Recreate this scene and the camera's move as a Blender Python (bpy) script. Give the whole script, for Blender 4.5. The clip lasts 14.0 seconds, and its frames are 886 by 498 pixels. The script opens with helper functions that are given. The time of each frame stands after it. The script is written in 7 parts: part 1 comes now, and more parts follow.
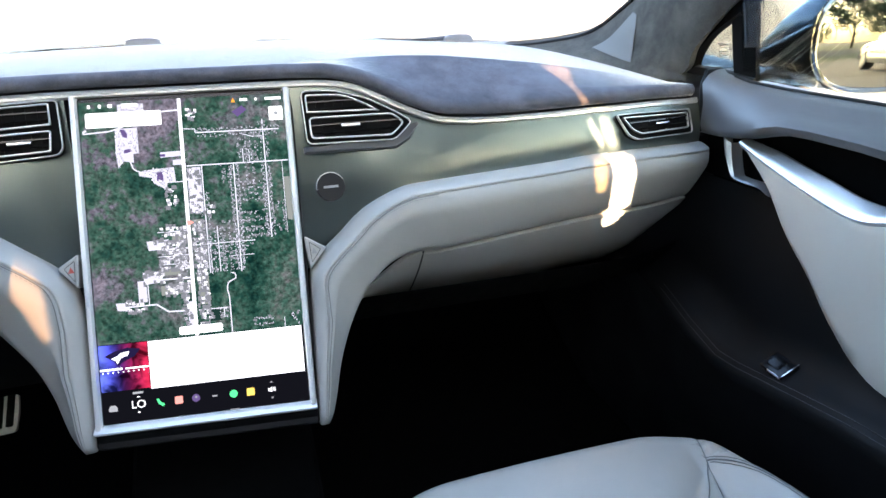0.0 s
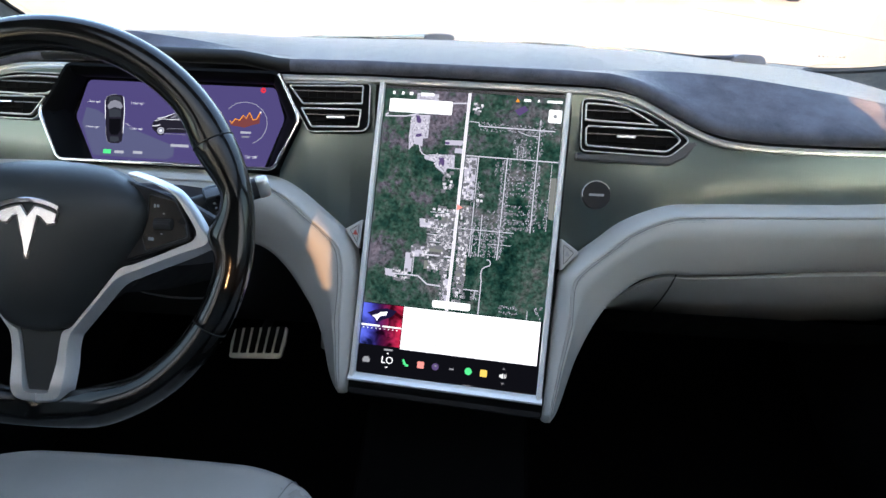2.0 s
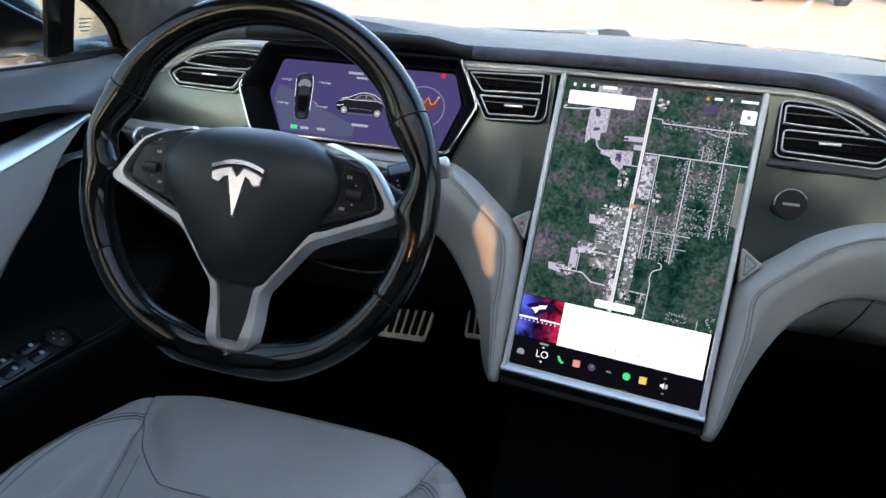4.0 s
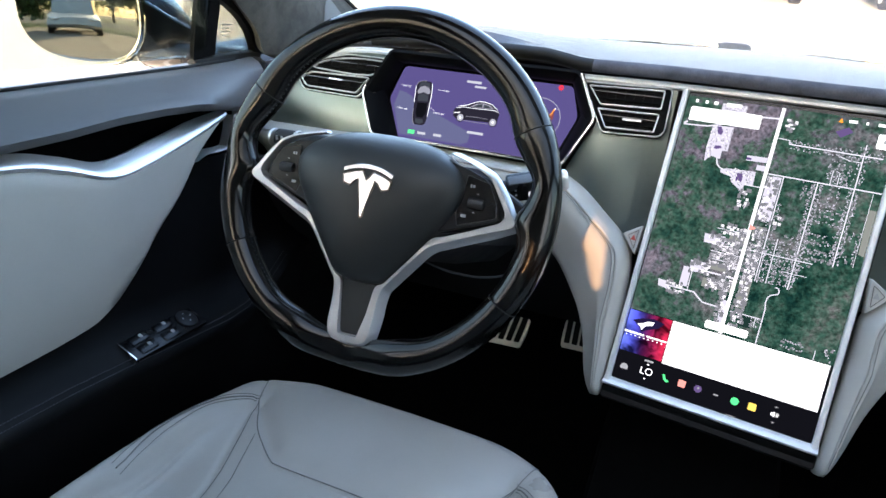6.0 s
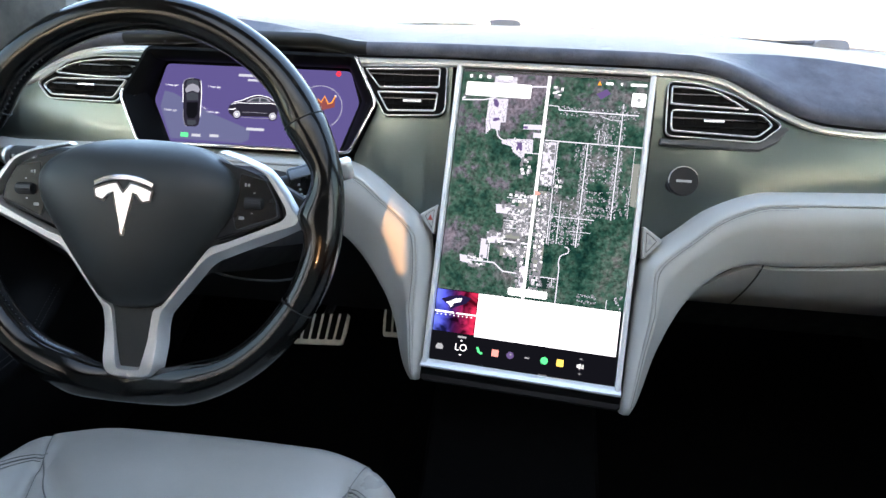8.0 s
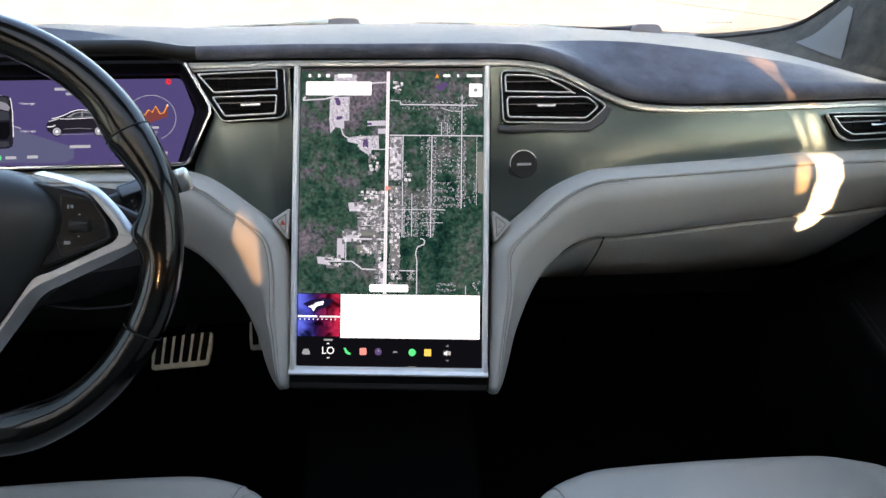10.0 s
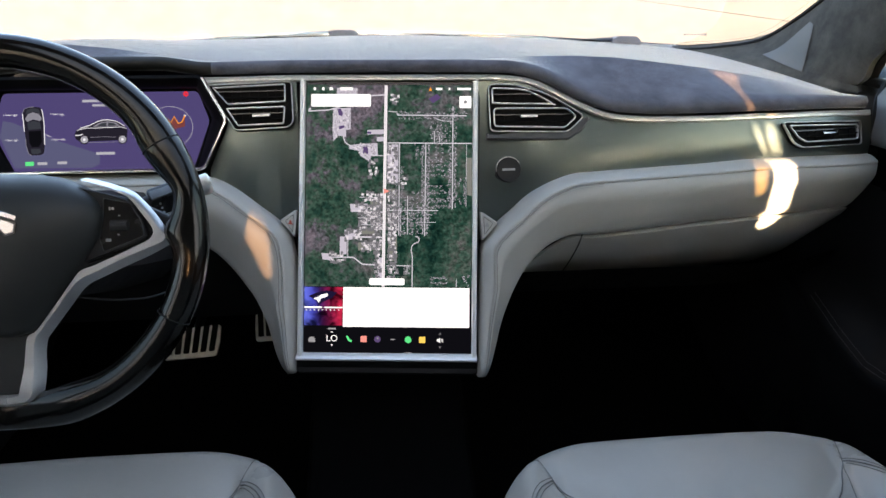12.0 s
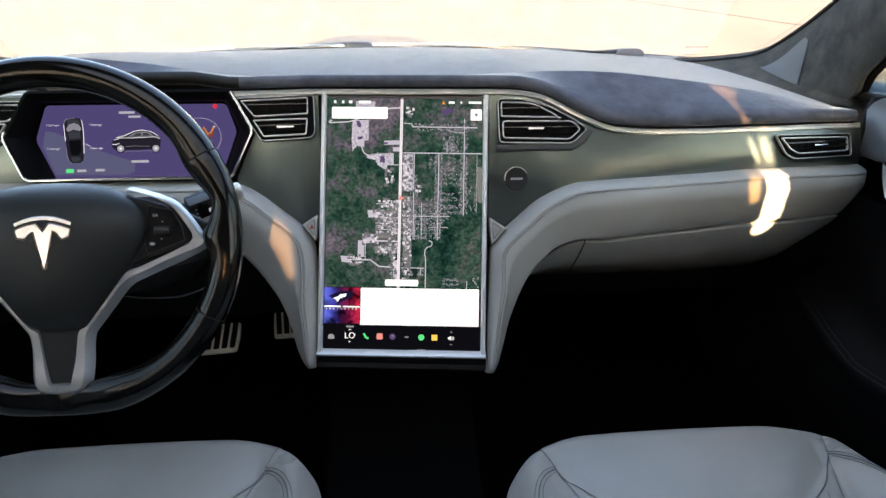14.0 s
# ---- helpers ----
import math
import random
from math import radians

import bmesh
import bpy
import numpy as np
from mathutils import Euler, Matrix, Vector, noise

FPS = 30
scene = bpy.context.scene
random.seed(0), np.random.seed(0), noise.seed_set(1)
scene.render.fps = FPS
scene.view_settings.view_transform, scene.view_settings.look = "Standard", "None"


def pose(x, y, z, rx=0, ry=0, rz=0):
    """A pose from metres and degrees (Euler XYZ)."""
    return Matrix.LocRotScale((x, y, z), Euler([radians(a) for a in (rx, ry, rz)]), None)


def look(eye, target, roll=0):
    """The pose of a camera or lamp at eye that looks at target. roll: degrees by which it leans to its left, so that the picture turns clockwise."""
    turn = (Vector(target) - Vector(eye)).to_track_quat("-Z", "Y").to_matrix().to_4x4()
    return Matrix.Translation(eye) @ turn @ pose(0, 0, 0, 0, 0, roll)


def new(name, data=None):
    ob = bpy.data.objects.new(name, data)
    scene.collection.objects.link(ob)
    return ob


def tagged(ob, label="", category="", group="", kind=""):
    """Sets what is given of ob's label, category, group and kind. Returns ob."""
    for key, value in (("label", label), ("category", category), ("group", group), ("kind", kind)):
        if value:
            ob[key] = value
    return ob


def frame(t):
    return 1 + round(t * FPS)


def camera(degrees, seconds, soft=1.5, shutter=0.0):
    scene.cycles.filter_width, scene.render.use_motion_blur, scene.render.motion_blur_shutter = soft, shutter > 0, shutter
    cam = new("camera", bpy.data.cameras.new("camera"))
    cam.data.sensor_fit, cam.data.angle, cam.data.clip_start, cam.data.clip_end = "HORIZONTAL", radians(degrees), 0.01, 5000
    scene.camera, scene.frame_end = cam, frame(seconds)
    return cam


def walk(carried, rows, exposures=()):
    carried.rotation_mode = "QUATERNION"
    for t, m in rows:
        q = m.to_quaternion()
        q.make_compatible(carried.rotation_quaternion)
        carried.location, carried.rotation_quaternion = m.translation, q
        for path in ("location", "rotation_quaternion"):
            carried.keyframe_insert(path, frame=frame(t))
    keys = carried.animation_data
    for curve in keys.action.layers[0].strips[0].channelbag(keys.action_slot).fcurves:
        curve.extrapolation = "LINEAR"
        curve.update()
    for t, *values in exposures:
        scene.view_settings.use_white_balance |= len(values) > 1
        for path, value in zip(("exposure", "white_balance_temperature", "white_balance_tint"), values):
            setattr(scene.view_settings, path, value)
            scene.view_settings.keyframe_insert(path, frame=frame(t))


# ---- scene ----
cam = camera(67.0, 14.0)
# the car stands nose-down by five degrees against the frame in which its parts are given
CAR = Matrix.Translation((0, 0, 0.62)) @ Matrix.Rotation(radians(-5), 4, "X") @ Matrix.Translation((0, 0, -0.62))
PATH = [
    (0, (0.0671, -0.7233, 1.0655), (0.6253, 1.0707, 0.3664), -1.53),
    (0.5, (0.0607, -0.7225, 1.0646), (0.4408, 1.1175, 0.3773), -0.35),
    (1, (0.0370, -0.7289, 1.0723), (0.2831, 1.1331, 0.3797), 0.31),
    (1.5, (0.0327, -0.7319, 1.0750), (0.1222, 1.1451, 0.3839), 1.11),
    (2, (0.0315, -0.7374, 1.0713), (-0.0675, 1.1366, 0.3821), 2.17),
    (2.5, (0.0285, -0.7357, 1.0649), (-0.1614, 1.1313, 0.3702), 2.55),
    (3, (0.0151, -0.7350, 1.0598), (-0.2512, 1.1200, 0.3631), 2.80),
    (3.5, (-0.0041, -0.7361, 1.0564), (-0.3531, 1.1039, 0.3537), 3.25),
    (4, (-0.0172, -0.7432, 1.0553), (-0.4856, 1.0718, 0.3468), 3.67),
    (4.5, (-0.0312, -0.7525, 1.0550), (-0.6065, 1.0345, 0.3430), 4.18),
    (5, (-0.0405, -0.7610, 1.0582), (-0.7030, 0.9970, 0.3420), 4.48),
    (5.5, (-0.0438, -0.7680, 1.0620), (-0.7580, 0.9710, 0.3420), 4.58),
    (6, (-0.0420, -0.7685, 1.0655), (-0.7530, 0.9675, 0.3440), 4.40),
    (6.5, (-0.0342, -0.7604, 1.0653), (-0.6707, 0.9986, 0.3470), 3.91),
    (7, (-0.0258, -0.7489, 1.0644), (-0.5390, 1.0491, 0.3503), 3.30),
    (7.5, (-0.0187, -0.7373, 1.0578), (-0.3712, 1.0987, 0.3464), 2.42),
    (8, (-0.0162, -0.7324, 1.0554), (-0.2281, 1.1266, 0.3453), 1.80),
    (8.5, (-0.0071, -0.7277, 1.0550), (-0.0938, 1.1403, 0.3453), 1.16),
    (9, (-0.0034, -0.7225, 1.0537), (0.0277, 1.1485, 0.3381), 0.62),
    (9.5, (0.0010, -0.7235, 1.0505), (0.1200, 1.1485, 0.3390), 0.10),
    (10, (0.0028, -0.7345, 1.0538), (0.1710, 1.1358, 0.3430), -0.14),
    (10.5, (0.0022, -0.7530, 1.0605), (0.1898, 1.1150, 0.3488), -0.18),
    (11, (0.0008, -0.7750, 1.0680), (0.1908, 1.0900, 0.3556), -0.16),
    (11.5, (-0.0002, -0.7973, 1.0764), (0.1846, 1.0657, 0.3628), -0.10),
    (12, (-0.0025, -0.8169, 1.0818), (0.1816, 1.0461, 0.3706), -0.05),
    (12.5, (-0.0022, -0.8299, 1.0892), (0.1813, 1.0291, 0.3797), -0.01),
    (13, (-0.0031, -0.8437, 1.0968), (0.1780, 1.0203, 0.3881), -0.02),
    (13.5, (-0.0081, -0.8567, 1.1033), (0.1660, 1.0053, 0.3930), 0.04),
    (14, (-0.0148, -0.8724, 1.1080), (0.1487, 0.9896, 0.3996), 0.08),
]
walk(cam, [(t, CAR @ look(eye, target, roll)) for t, eye, target, roll in PATH], [(0, 4.95, 6250, 10), (1.5, 4.48, 6250, 10), (3, 4.15, 6250, 10), (4, 4.1, 6250, 10), (6.5, 4.92, 6450, 10), (7.5, 4.97, 6500, 10), (9, 4.53, 6700, 11), (11.5, 4.15, 6850, 12), (14, 4.1, 6850, 12)])

# ---- light ----
SUN_C = Vector((-0.020, 0.990, -0.100)).normalized()
SUN_TO = (CAR.to_3x3() @ SUN_C).normalized()   # the way the sunlight goes: low, from behind
SUN_EL = math.asin(-SUN_TO.z)
SUN_AZ = math.atan2(-SUN_TO.x, -SUN_TO.y)
world = bpy.data.worlds.new("sky")
scene.world = world
world.use_nodes = True
nt = world.node_tree
sky = nt.nodes.new("ShaderNodeTexSky")
sky.sky_type, sky.sun_disc = "NISHITA", False
sky.sun_elevation, sky.sun_rotation = SUN_EL, SUN_AZ
sky.air_density, sky.dust_density, sky.ozone_density = 0.7, 4.0, 0.5
nt.links.new(sky.outputs["Color"], nt.nodes["Background"].inputs["Color"])
nt.nodes["Background"].inputs["Strength"].default_value = 0.12
sun = new("sun", bpy.data.lights.new("sun", "SUN"))
sun.data.energy, sun.data.angle, sun.data.color = 3.0, radians(0.35), (1.0, 0.72, 0.46)
sun.matrix_world = look((0, -6, 8), Vector((0, -6, 8)) + SUN_TO)


# ---- tools ----
WORLD_OF = {}


def thing(name, base, label="", category="", group="", kind="", car=True):
    """An Empty at its base (metres, in the car's frame) that parents the parts of one thing."""
    ob = new(name)
    ob.empty_display_size = 0.05
    m = Matrix.Translation(CAR @ Vector(base) if car else Vector(base))
    ob.matrix_basis = m
    WORLD_OF[ob] = m
    return tagged(ob, label, category, group, kind)


def finish(bm, sharp=38):
    bmesh.ops.remove_doubles(bm, verts=bm.verts, dist=1e-6)
    bmesh.ops.recalc_face_normals(bm, faces=bm.faces)
    for f in bm.faces:
        f.smooth = True
    for e in bm.edges:
        if len(e.link_faces) == 2 and e.calc_face_angle(0) > radians(sharp):
            e.smooth = False


def part(name, bm, material, parent, label="", car=True, sharp=38):
    """Links a bmesh as one mesh object under a thing or a part."""
    finish(bm, sharp)
    m = WORLD_OF[parent].inverted()
    bm.transform(m @ CAR if car else m)
    me = bpy.data.meshes.new(name)
    bm.to_mesh(me)
    bm.free()
    me.materials.append(material)
    ob = new(name, me)
    ob.parent = parent
    WORLD_OF[ob] = WORLD_OF[parent]
    return tagged(ob, label)


def solid(name, bm, material, label="", category="", kind="", group="", car=True, sharp=38):
    """One mesh that is a whole thing or a piece of the setting."""
    finish(bm, sharp)
    if car:
        bm.transform(CAR)
    c = sum((v.co for v in bm.verts), Vector()) / len(bm.verts)
    bm.transform(Matrix.Translation(-c))
    me = bpy.data.meshes.new(name)
    bm.to_mesh(me)
    bm.free()
    me.materials.append(material)
    ob = new(name, me)
    ob.matrix_basis = Matrix.Translation(c)
    WORLD_OF[ob] = Matrix.Translation(c)
    return tagged(ob, label, category, group, kind)


def smooth_path(pts, n=6, closed=False):
    """Catmull-Rom curve through points of any dimension."""
    P = [np.array(p, float) for p in pts]
    k = len(P)
    out = []
    for i in range(k if closed else k - 1):
        if closed:
            a, b, c, d = P[i - 1], P[i], P[(i + 1) % k], P[(i + 2) % k]
        else:
            b, c = P[i], P[i + 1]
            a = P[i - 1] if i else 2 * b - c
            d = P[i + 2] if i + 2 < k else 2 * c - b
        for j in range(n):
            t = j / n
            out.append(0.5 * (2 * b + (c - a) * t + (2 * a - 5 * b + 4 * c - d) * t * t + (3 * b - a - 3 * c + d) * t ** 3))
    if not closed:
        out.append(P[-1])
    return out


def loft(bm, rings, closed=False, caps=False):
    """Quads between successive rows of points."""
    V = [[bm.verts.new(Vector(p)) for p in r] for r in rings]
    m = len(V[0])
    for a, b in zip(V[:-1], V[1:]):
        for i in range(m if closed else m - 1):
            bm.faces.new((a[i], a[(i + 1) % m], b[(i + 1) % m], b[i]))
    if caps and closed:
        bm.faces.new(V[0])
        bm.faces.new(V[-1])
    return bm


def tube(bm, pts, size, n=8, up=(0, -0.93, 0.37), closed=False, caps=True):
    """Sweeps an ellipse (half-width, half-height) or circle along a path; size may be a function of 0..1."""
    P = [Vector(p) for p in pts]
    up = Vector(up)
    rings = []
    for i, p in enumerate(P):
        if closed:
            t = P[(i + 1) % len(P)] - P[i - 1]
        else:
            t = P[min(i + 1, len(P) - 1)] - P[max(i - 1, 0)]
        t.normalize()
        side = t.cross(up)
        side = side.normalized() if side.length > 1e-6 else Vector((1, 0, 0))
        nup = side.cross(t).normalized()
        s = size(i / max(1, len(P) - 1)) if callable(size) else size
        a, b = s if isinstance(s, tuple) else (s, s)
        rings.append([p + side * (a * math.cos(2 * math.pi * k / n)) + nup * (b * math.sin(2 * math.pi * k / n)) for k in range(n)])
    if closed:
        rings.append(rings[0])
    return loft(bm, rings, True, caps and not closed)


def inset(poly, w):
    """A polygon moved inwards by w (outwards: minus)."""
    P = [Vector(p[:2]) for p in poly]
    area = sum(a.x * b.y - b.x * a.y for a, b in zip(P, P[1:] + P[:1]))
    s = 1 if area > 0 else -1
    out = []
    for i, p in enumerate(P):
        e1, e2 = (p - P[i - 1]), (P[(i + 1) % len(P)] - p)
        n1 = Vector((-e1.y, e1.x)).normalized() * s
        n2 = Vector((-e2.y, e2.x)).normalized() * s
        m = n1 + n2
        m = m / max(0.5, m.length_squared / 2) if m.length > 1e-6 else n1
        out.append(tuple(p + m * w))
    return out


def rounded(poly, r, n=4):
    """A polygon with rounded corners."""
    P = [Vector(p) for p in poly]
    out = []
    for i, p in enumerate(P):
        a, b = P[i - 1] - p, P[(i + 1) % len(P)] - p
        ra, rb = min(r, a.length * 0.48), min(r, b.length * 0.48)
        a, b = p + a.normalized() * ra, p + b.normalized() * rb
        for k in range(n + 1):
            t = k / n
            out.append(tuple(a * (1 - t) ** 2 + p * 2 * t * (1 - t) + b * t * t))
    return out


def slab(bm, poly, place, d0, d1, bev=0.0):
    """A plate of that outline from depth d0 to d1, its front edge bevelled."""
    rings = [[place(u, v, d0) for u, v in poly], [place(u, v, d1 - bev) for u, v in poly]]
    if bev:
        rings.append([place(u, v, d1) for u, v in inset(poly, bev)])
    V = [[bm.verts.new(Vector(p)) for p in r] for r in rings]
    m = len(poly)
    for a, b in zip(V[:-1], V[1:]):
        for i in range(m):
            bm.faces.new((a[i], a[(i + 1) % m], b[(i + 1) % m], b[i]))
    caps = [bm.faces.new(V[0]), bm.faces.new(V[-1])]
    bmesh.ops.triangulate(bm, faces=caps)
    return bm


def rim(bm, poly, w, place, d0, d1):
    """A raised frame that follows an outline, w wide inwards."""
    inn, q = inset(poly, w), inset(poly, w * 0.25)
    q2 = inset(poly, w * 0.75)
    rings = [[place(*p, d0) for p in poly], [place(*p, d1 - w * 0.3) for p in poly], [place(*p, d1) for p in q],
             [place(*p, d1) for p in q2], [place(*p, d1 - w * 0.3) for p in inn], [place(*p, d0) for p in inn]]
    return loft(bm, [r for r in rings], True)


def box(bm, centre, size, bev=0.0, m=None, seg=2):
    """A bevelled block."""
    r = bmesh.ops.create_cube(bm, size=1.0)
    bmesh.ops.scale(bm, vec=size, verts=r["verts"])
    if bev:
        es = list({e for v in r["verts"] for e in v.link_edges})
        r = bmesh.ops.bevel(bm, geom=es, offset=bev, segments=seg, affect="EDGES", profile=0.6)
    vs = list({v for v in r["verts"]})
    mm = Matrix.Translation(centre) @ (m if m else Matrix())
    bmesh.ops.transform(bm, matrix=mm, verts=vs)
    return bm


def rect(u0, v0, u1, v1):
    return [(u0, v0), (u1, v0), (u1, v1), (u0, v1)]


def disc(cu, cv, r, n=24, sq=1.0):
    return [(cu + r * math.cos(2 * math.pi * k / n), cv + sq * r * math.sin(2 * math.pi * k / n)) for k in range(n)]


def lettering(name, text, size, place_m, material, parent, label=""):
    """Built-in letters as a flat mesh; place_m: car-frame matrix, x along the line, z out of the surface."""
    cu = bpy.data.curves.new(name, "FONT")
    cu.body, cu.size, cu.align_x, cu.align_y = text, size, "CENTER", "CENTER"
    tmp = bpy.data.objects.new(name, cu)
    me = bpy.data.meshes.new_from_object(tmp)
    bpy.data.objects.remove(tmp)
    me.transform(WORLD_OF[parent].inverted() @ CAR @ place_m)
    me.materials.append(material)
    ob = new(name, me)
    ob.parent = parent
    WORLD_OF[ob] = WORLD_OF[parent]
    return tagged(ob, label)


# ---- materials ----
def mat(name, col, rough=0.5, metal=0.0, var=0.15, scale=30, fine=600, bump=0.15, coat=0.0, sheen=0.0, spec=0.5, pattern="noise", tint=None, dist=0.0006, crease=0.0, rspread=0.15, sheen_rough=0.15):
    """A worn surface: colour varies at two scales, roughness with it, and fine relief."""
    m = bpy.data.materials.new(name)
    m.use_nodes = True
    nt = m.node_tree
    N, L = nt.nodes, nt.links
    b = N["Principled BSDF"]
    co = N.new("ShaderNodeTexCoord")
    n1 = N.new("ShaderNodeTexNoise")
    n1.inputs["Scale"].default_value, n1.inputs["Detail"].default_value, n1.inputs["Roughness"].default_value = scale, 5, 0.6
    n2 = N.new("ShaderNodeTexNoise")
    n2.inputs["Scale"].default_value, n2.inputs["Detail"].default_value = fine, 3
    for n in (n1, n2):
        L.new(co.outputs["Object"], n.inputs["Vector"])
    mix = N.new("ShaderNodeMix")
    mix.data_type = "FLOAT"
    mix.inputs["Factor"].default_value = 0.35
    L.new(n1.outputs["Fac"], mix.inputs["A"])
    L.new(n2.outputs["Fac"], mix.inputs["B"])
    ramp = N.new("ShaderNodeValToRGB")
    lo = [max(0, c * (1 - var)) for c in col]
    hi = [min(1, c * (1 + var)) for c in (tint or col)]
    ramp.color_ramp.elements[0].position, ramp.color_ramp.elements[1].position = 0.33, 0.67
    ramp.color_ramp.elements[0].color, ramp.color_ramp.elements[1].color = (*lo, 1), (*hi, 1)
    L.new(mix.outputs["Result"], ramp.inputs["Fac"])
    L.new(ramp.outputs["Color"], b.inputs["Base Color"])
    rr = N.new("ShaderNodeMapRange")
    rr.inputs["From Min"].default_value, rr.inputs["From Max"].default_value = 0.3, 0.7
    rr.inputs["To Min"].default_value, rr.inputs["To Max"].default_value = max(0.02, rough * (1 - rspread)), min(1, rough * (1 + rspread))
    L.new(n1.outputs["Fac"], rr.inputs["Value"])
    L.new(rr.outputs["Result"], b.inputs["Roughness"])
    b.inputs["Metallic"].default_value = metal
    b.inputs["Specular IOR Level"].default_value = spec
    b.inputs["Coat Weight"].default_value, b.inputs["Coat Roughness"].default_value = coat, 0.08
    b.inputs["Sheen Weight"].default_value, b.inputs["Sheen Roughness"].default_value = sheen, sheen_rough
    if bump:
        bp = N.new("ShaderNodeBump")
        bp.inputs["Strength"].default_value, bp.inputs["Distance"].default_value = bump, dist
        if pattern == "grain":
            v = N.new("ShaderNodeTexVoronoi")
            v.inputs["Scale"].default_value = fine
            L.new(co.outputs["Object"], v.inputs["Vector"])
            L.new(v.outputs["Distance"], bp.inputs["Height"])
        else:
            L.new(n2.outputs["Fac"], bp.inputs["Height"])
        L.new(bp.outputs["Normal"], b.inputs["Normal"])
        if crease:
            mp = N.new("ShaderNodeMapping")
            mp.inputs["Scale"].default_value = (1.0, 0.45, 1.0)
            L.new(co.outputs["Object"], mp.inputs["Vector"])
            n3 = N.new("ShaderNodeTexNoise")
            n3.noise_type = "RIDGED_MULTIFRACTAL"
            n3.inputs["Scale"].default_value, n3.inputs["Detail"].default_value, n3.inputs["Distortion"].default_value = 16, 2, 0.6
            L.new(mp.outputs["Vector"], n3.inputs["Vector"])
            b3 = N.new("ShaderNodeBump")
            b3.inputs["Strength"].default_value, b3.inputs["Distance"].default_value = crease, 0.004
            L.new(n3.outputs["Fac"], b3.inputs["Height"])
            L.new(bp.outputs["Normal"], b3.inputs["Normal"])
            L.new(b3.outputs["Normal"], b.inputs["Normal"])
    return m


def glow(name, col, strength=1.0):
    m = bpy.data.materials.new(name)
    m.use_nodes = True
    nt = m.node_tree
    nt.nodes.remove(nt.nodes["Principled BSDF"])
    e = nt.nodes.new("ShaderNodeEmission")
    e.inputs["Color"].default_value, e.inputs["Strength"].default_value = (*col, 1), strength * SCREEN
    nt.links.new(e.outputs[0], nt.nodes["Material Output"].inputs["Surface"])
    return m


def pane(name, tint, gloss=0.9):
    """Thin clear glass: see-through with its tint, and a mirror-like skin that grows at flat angles."""
    m = bpy.data.materials.new(name)
    m.use_nodes = True
    nt = m.node_tree
    nt.nodes.remove(nt.nodes["Principled BSDF"])
    t = nt.nodes.new("ShaderNodeBsdfTransparent")
    t.inputs["Color"].default_value = (*tint, 1)
    g = nt.nodes.new("ShaderNodeBsdfGlossy")
    g.inputs["Roughness"].default_value = 0.02
    f = nt.nodes.new("ShaderNodeFresnel")
    f.inputs["IOR"].default_value = 1.3
    k = nt.nodes.new("ShaderNodeMath")
    k.operation = "MULTIPLY"
    k.inputs[1].default_value = gloss
    x = nt.nodes.new("ShaderNodeMixShader")
    nt.links.new(f.outputs[0], k.inputs[0])
    nt.links.new(k.outputs[0], x.inputs[0])
    nt.links.new(t.outputs[0], x.inputs[1])
    nt.links.new(g.outputs[0], x.inputs[2])
    nt.links.new(x.outputs[0], nt.nodes["Material Output"].inputs["Surface"])
    return m


SCREEN = 0.063    # the displays' own brightness against the daylight
SUEDE = mat("dark_suede", (0.100, 0.103, 0.127), 0.85, var=0.5, scale=26, fine=900, bump=0.6, sheen=0.9, spec=0.25, sheen_rough=0.22)
SUEDE_PILLAR = mat("pillar_suede", (0.064, 0.061, 0.053), 0.95, var=0.6, scale=22, fine=900, bump=0.5, sheen=0.3, spec=0.2)
LEATHER = mat("light_grey_leather", (0.455, 0.445, 0.41), 0.46, var=0.06, scale=9, fine=1400, bump=0.25, pattern="grain", spec=0.4)
SEAT_LEATHER = mat("grey_seat_leather", (0.425, 0.405, 0.365), 0.32, var=0.08, scale=7, fine=1100, bump=0.3, pattern="grain", spec=0.5, crease=0.25)
DOOR_LEATHER = mat("pale_door_leather", (0.42, 0.395, 0.345), 0.42, var=0.06, scale=6, fine=1300, bump=0.22, pattern="grain", spec=0.4)
DARK_LEATHER = mat("charcoal_trim", (0.004, 0.004, 0.0044), 0.5, var=0.12, scale=10, fine=1300, bump=0.3, pattern="grain", spec=0.16)
# grey of the added wall that masks the sun behind the camera
MASK_GREY = mat("sun_mask_grey", (0.17, 0.165, 0.155), 0.9, var=0.2, scale=6, fine=500, bump=0.3)
# charcoal with the window light on the door tops mixed into its colour
LIFTED_CHARCOAL = mat("lifted_charcoal", (0.092, 0.093, 0.097), 0.42, var=0.12, scale=10, fine=1300, bump=0.3, pattern="grain", spec=0.4)
BLACK = mat("black_plastic", (0.012, 0.012, 0.013), 0.5, var=0.2, scale=20, fine=800, bump=0.15, spec=0.3)
VENT_BLACK = mat("vent_black", (0.0016, 0.0016, 0.0018), 0.6, var=0.2, scale=20, fine=800, bump=0.1, spec=0.1)
# deeper than black carpet: the shade low in the cabin is in this colour
SHADE_BLACK = mat("shade_black", (0.0012, 0.0012, 0.0013), 0.95, var=0.4, scale=60, fine=1500, bump=0.6, spec=0.1)
SATIN = mat("satin_silver", (0.80, 0.80, 0.79), 0.36, metal=0.85, var=0.05, scale=14, fine=500, bump=0.0)
FRAME_SILVER = mat("frame_silver", (0.86, 0.86, 0.85), 0.36, metal=0.3, var=0.05, scale=14, fine=500, bump=0.0)
BRUSHED = mat("brushed_pedal_metal", (0.62, 0.59, 0.53), 0.35, metal=1.0, var=0.15, scale=40, fine=700, bump=0.1)
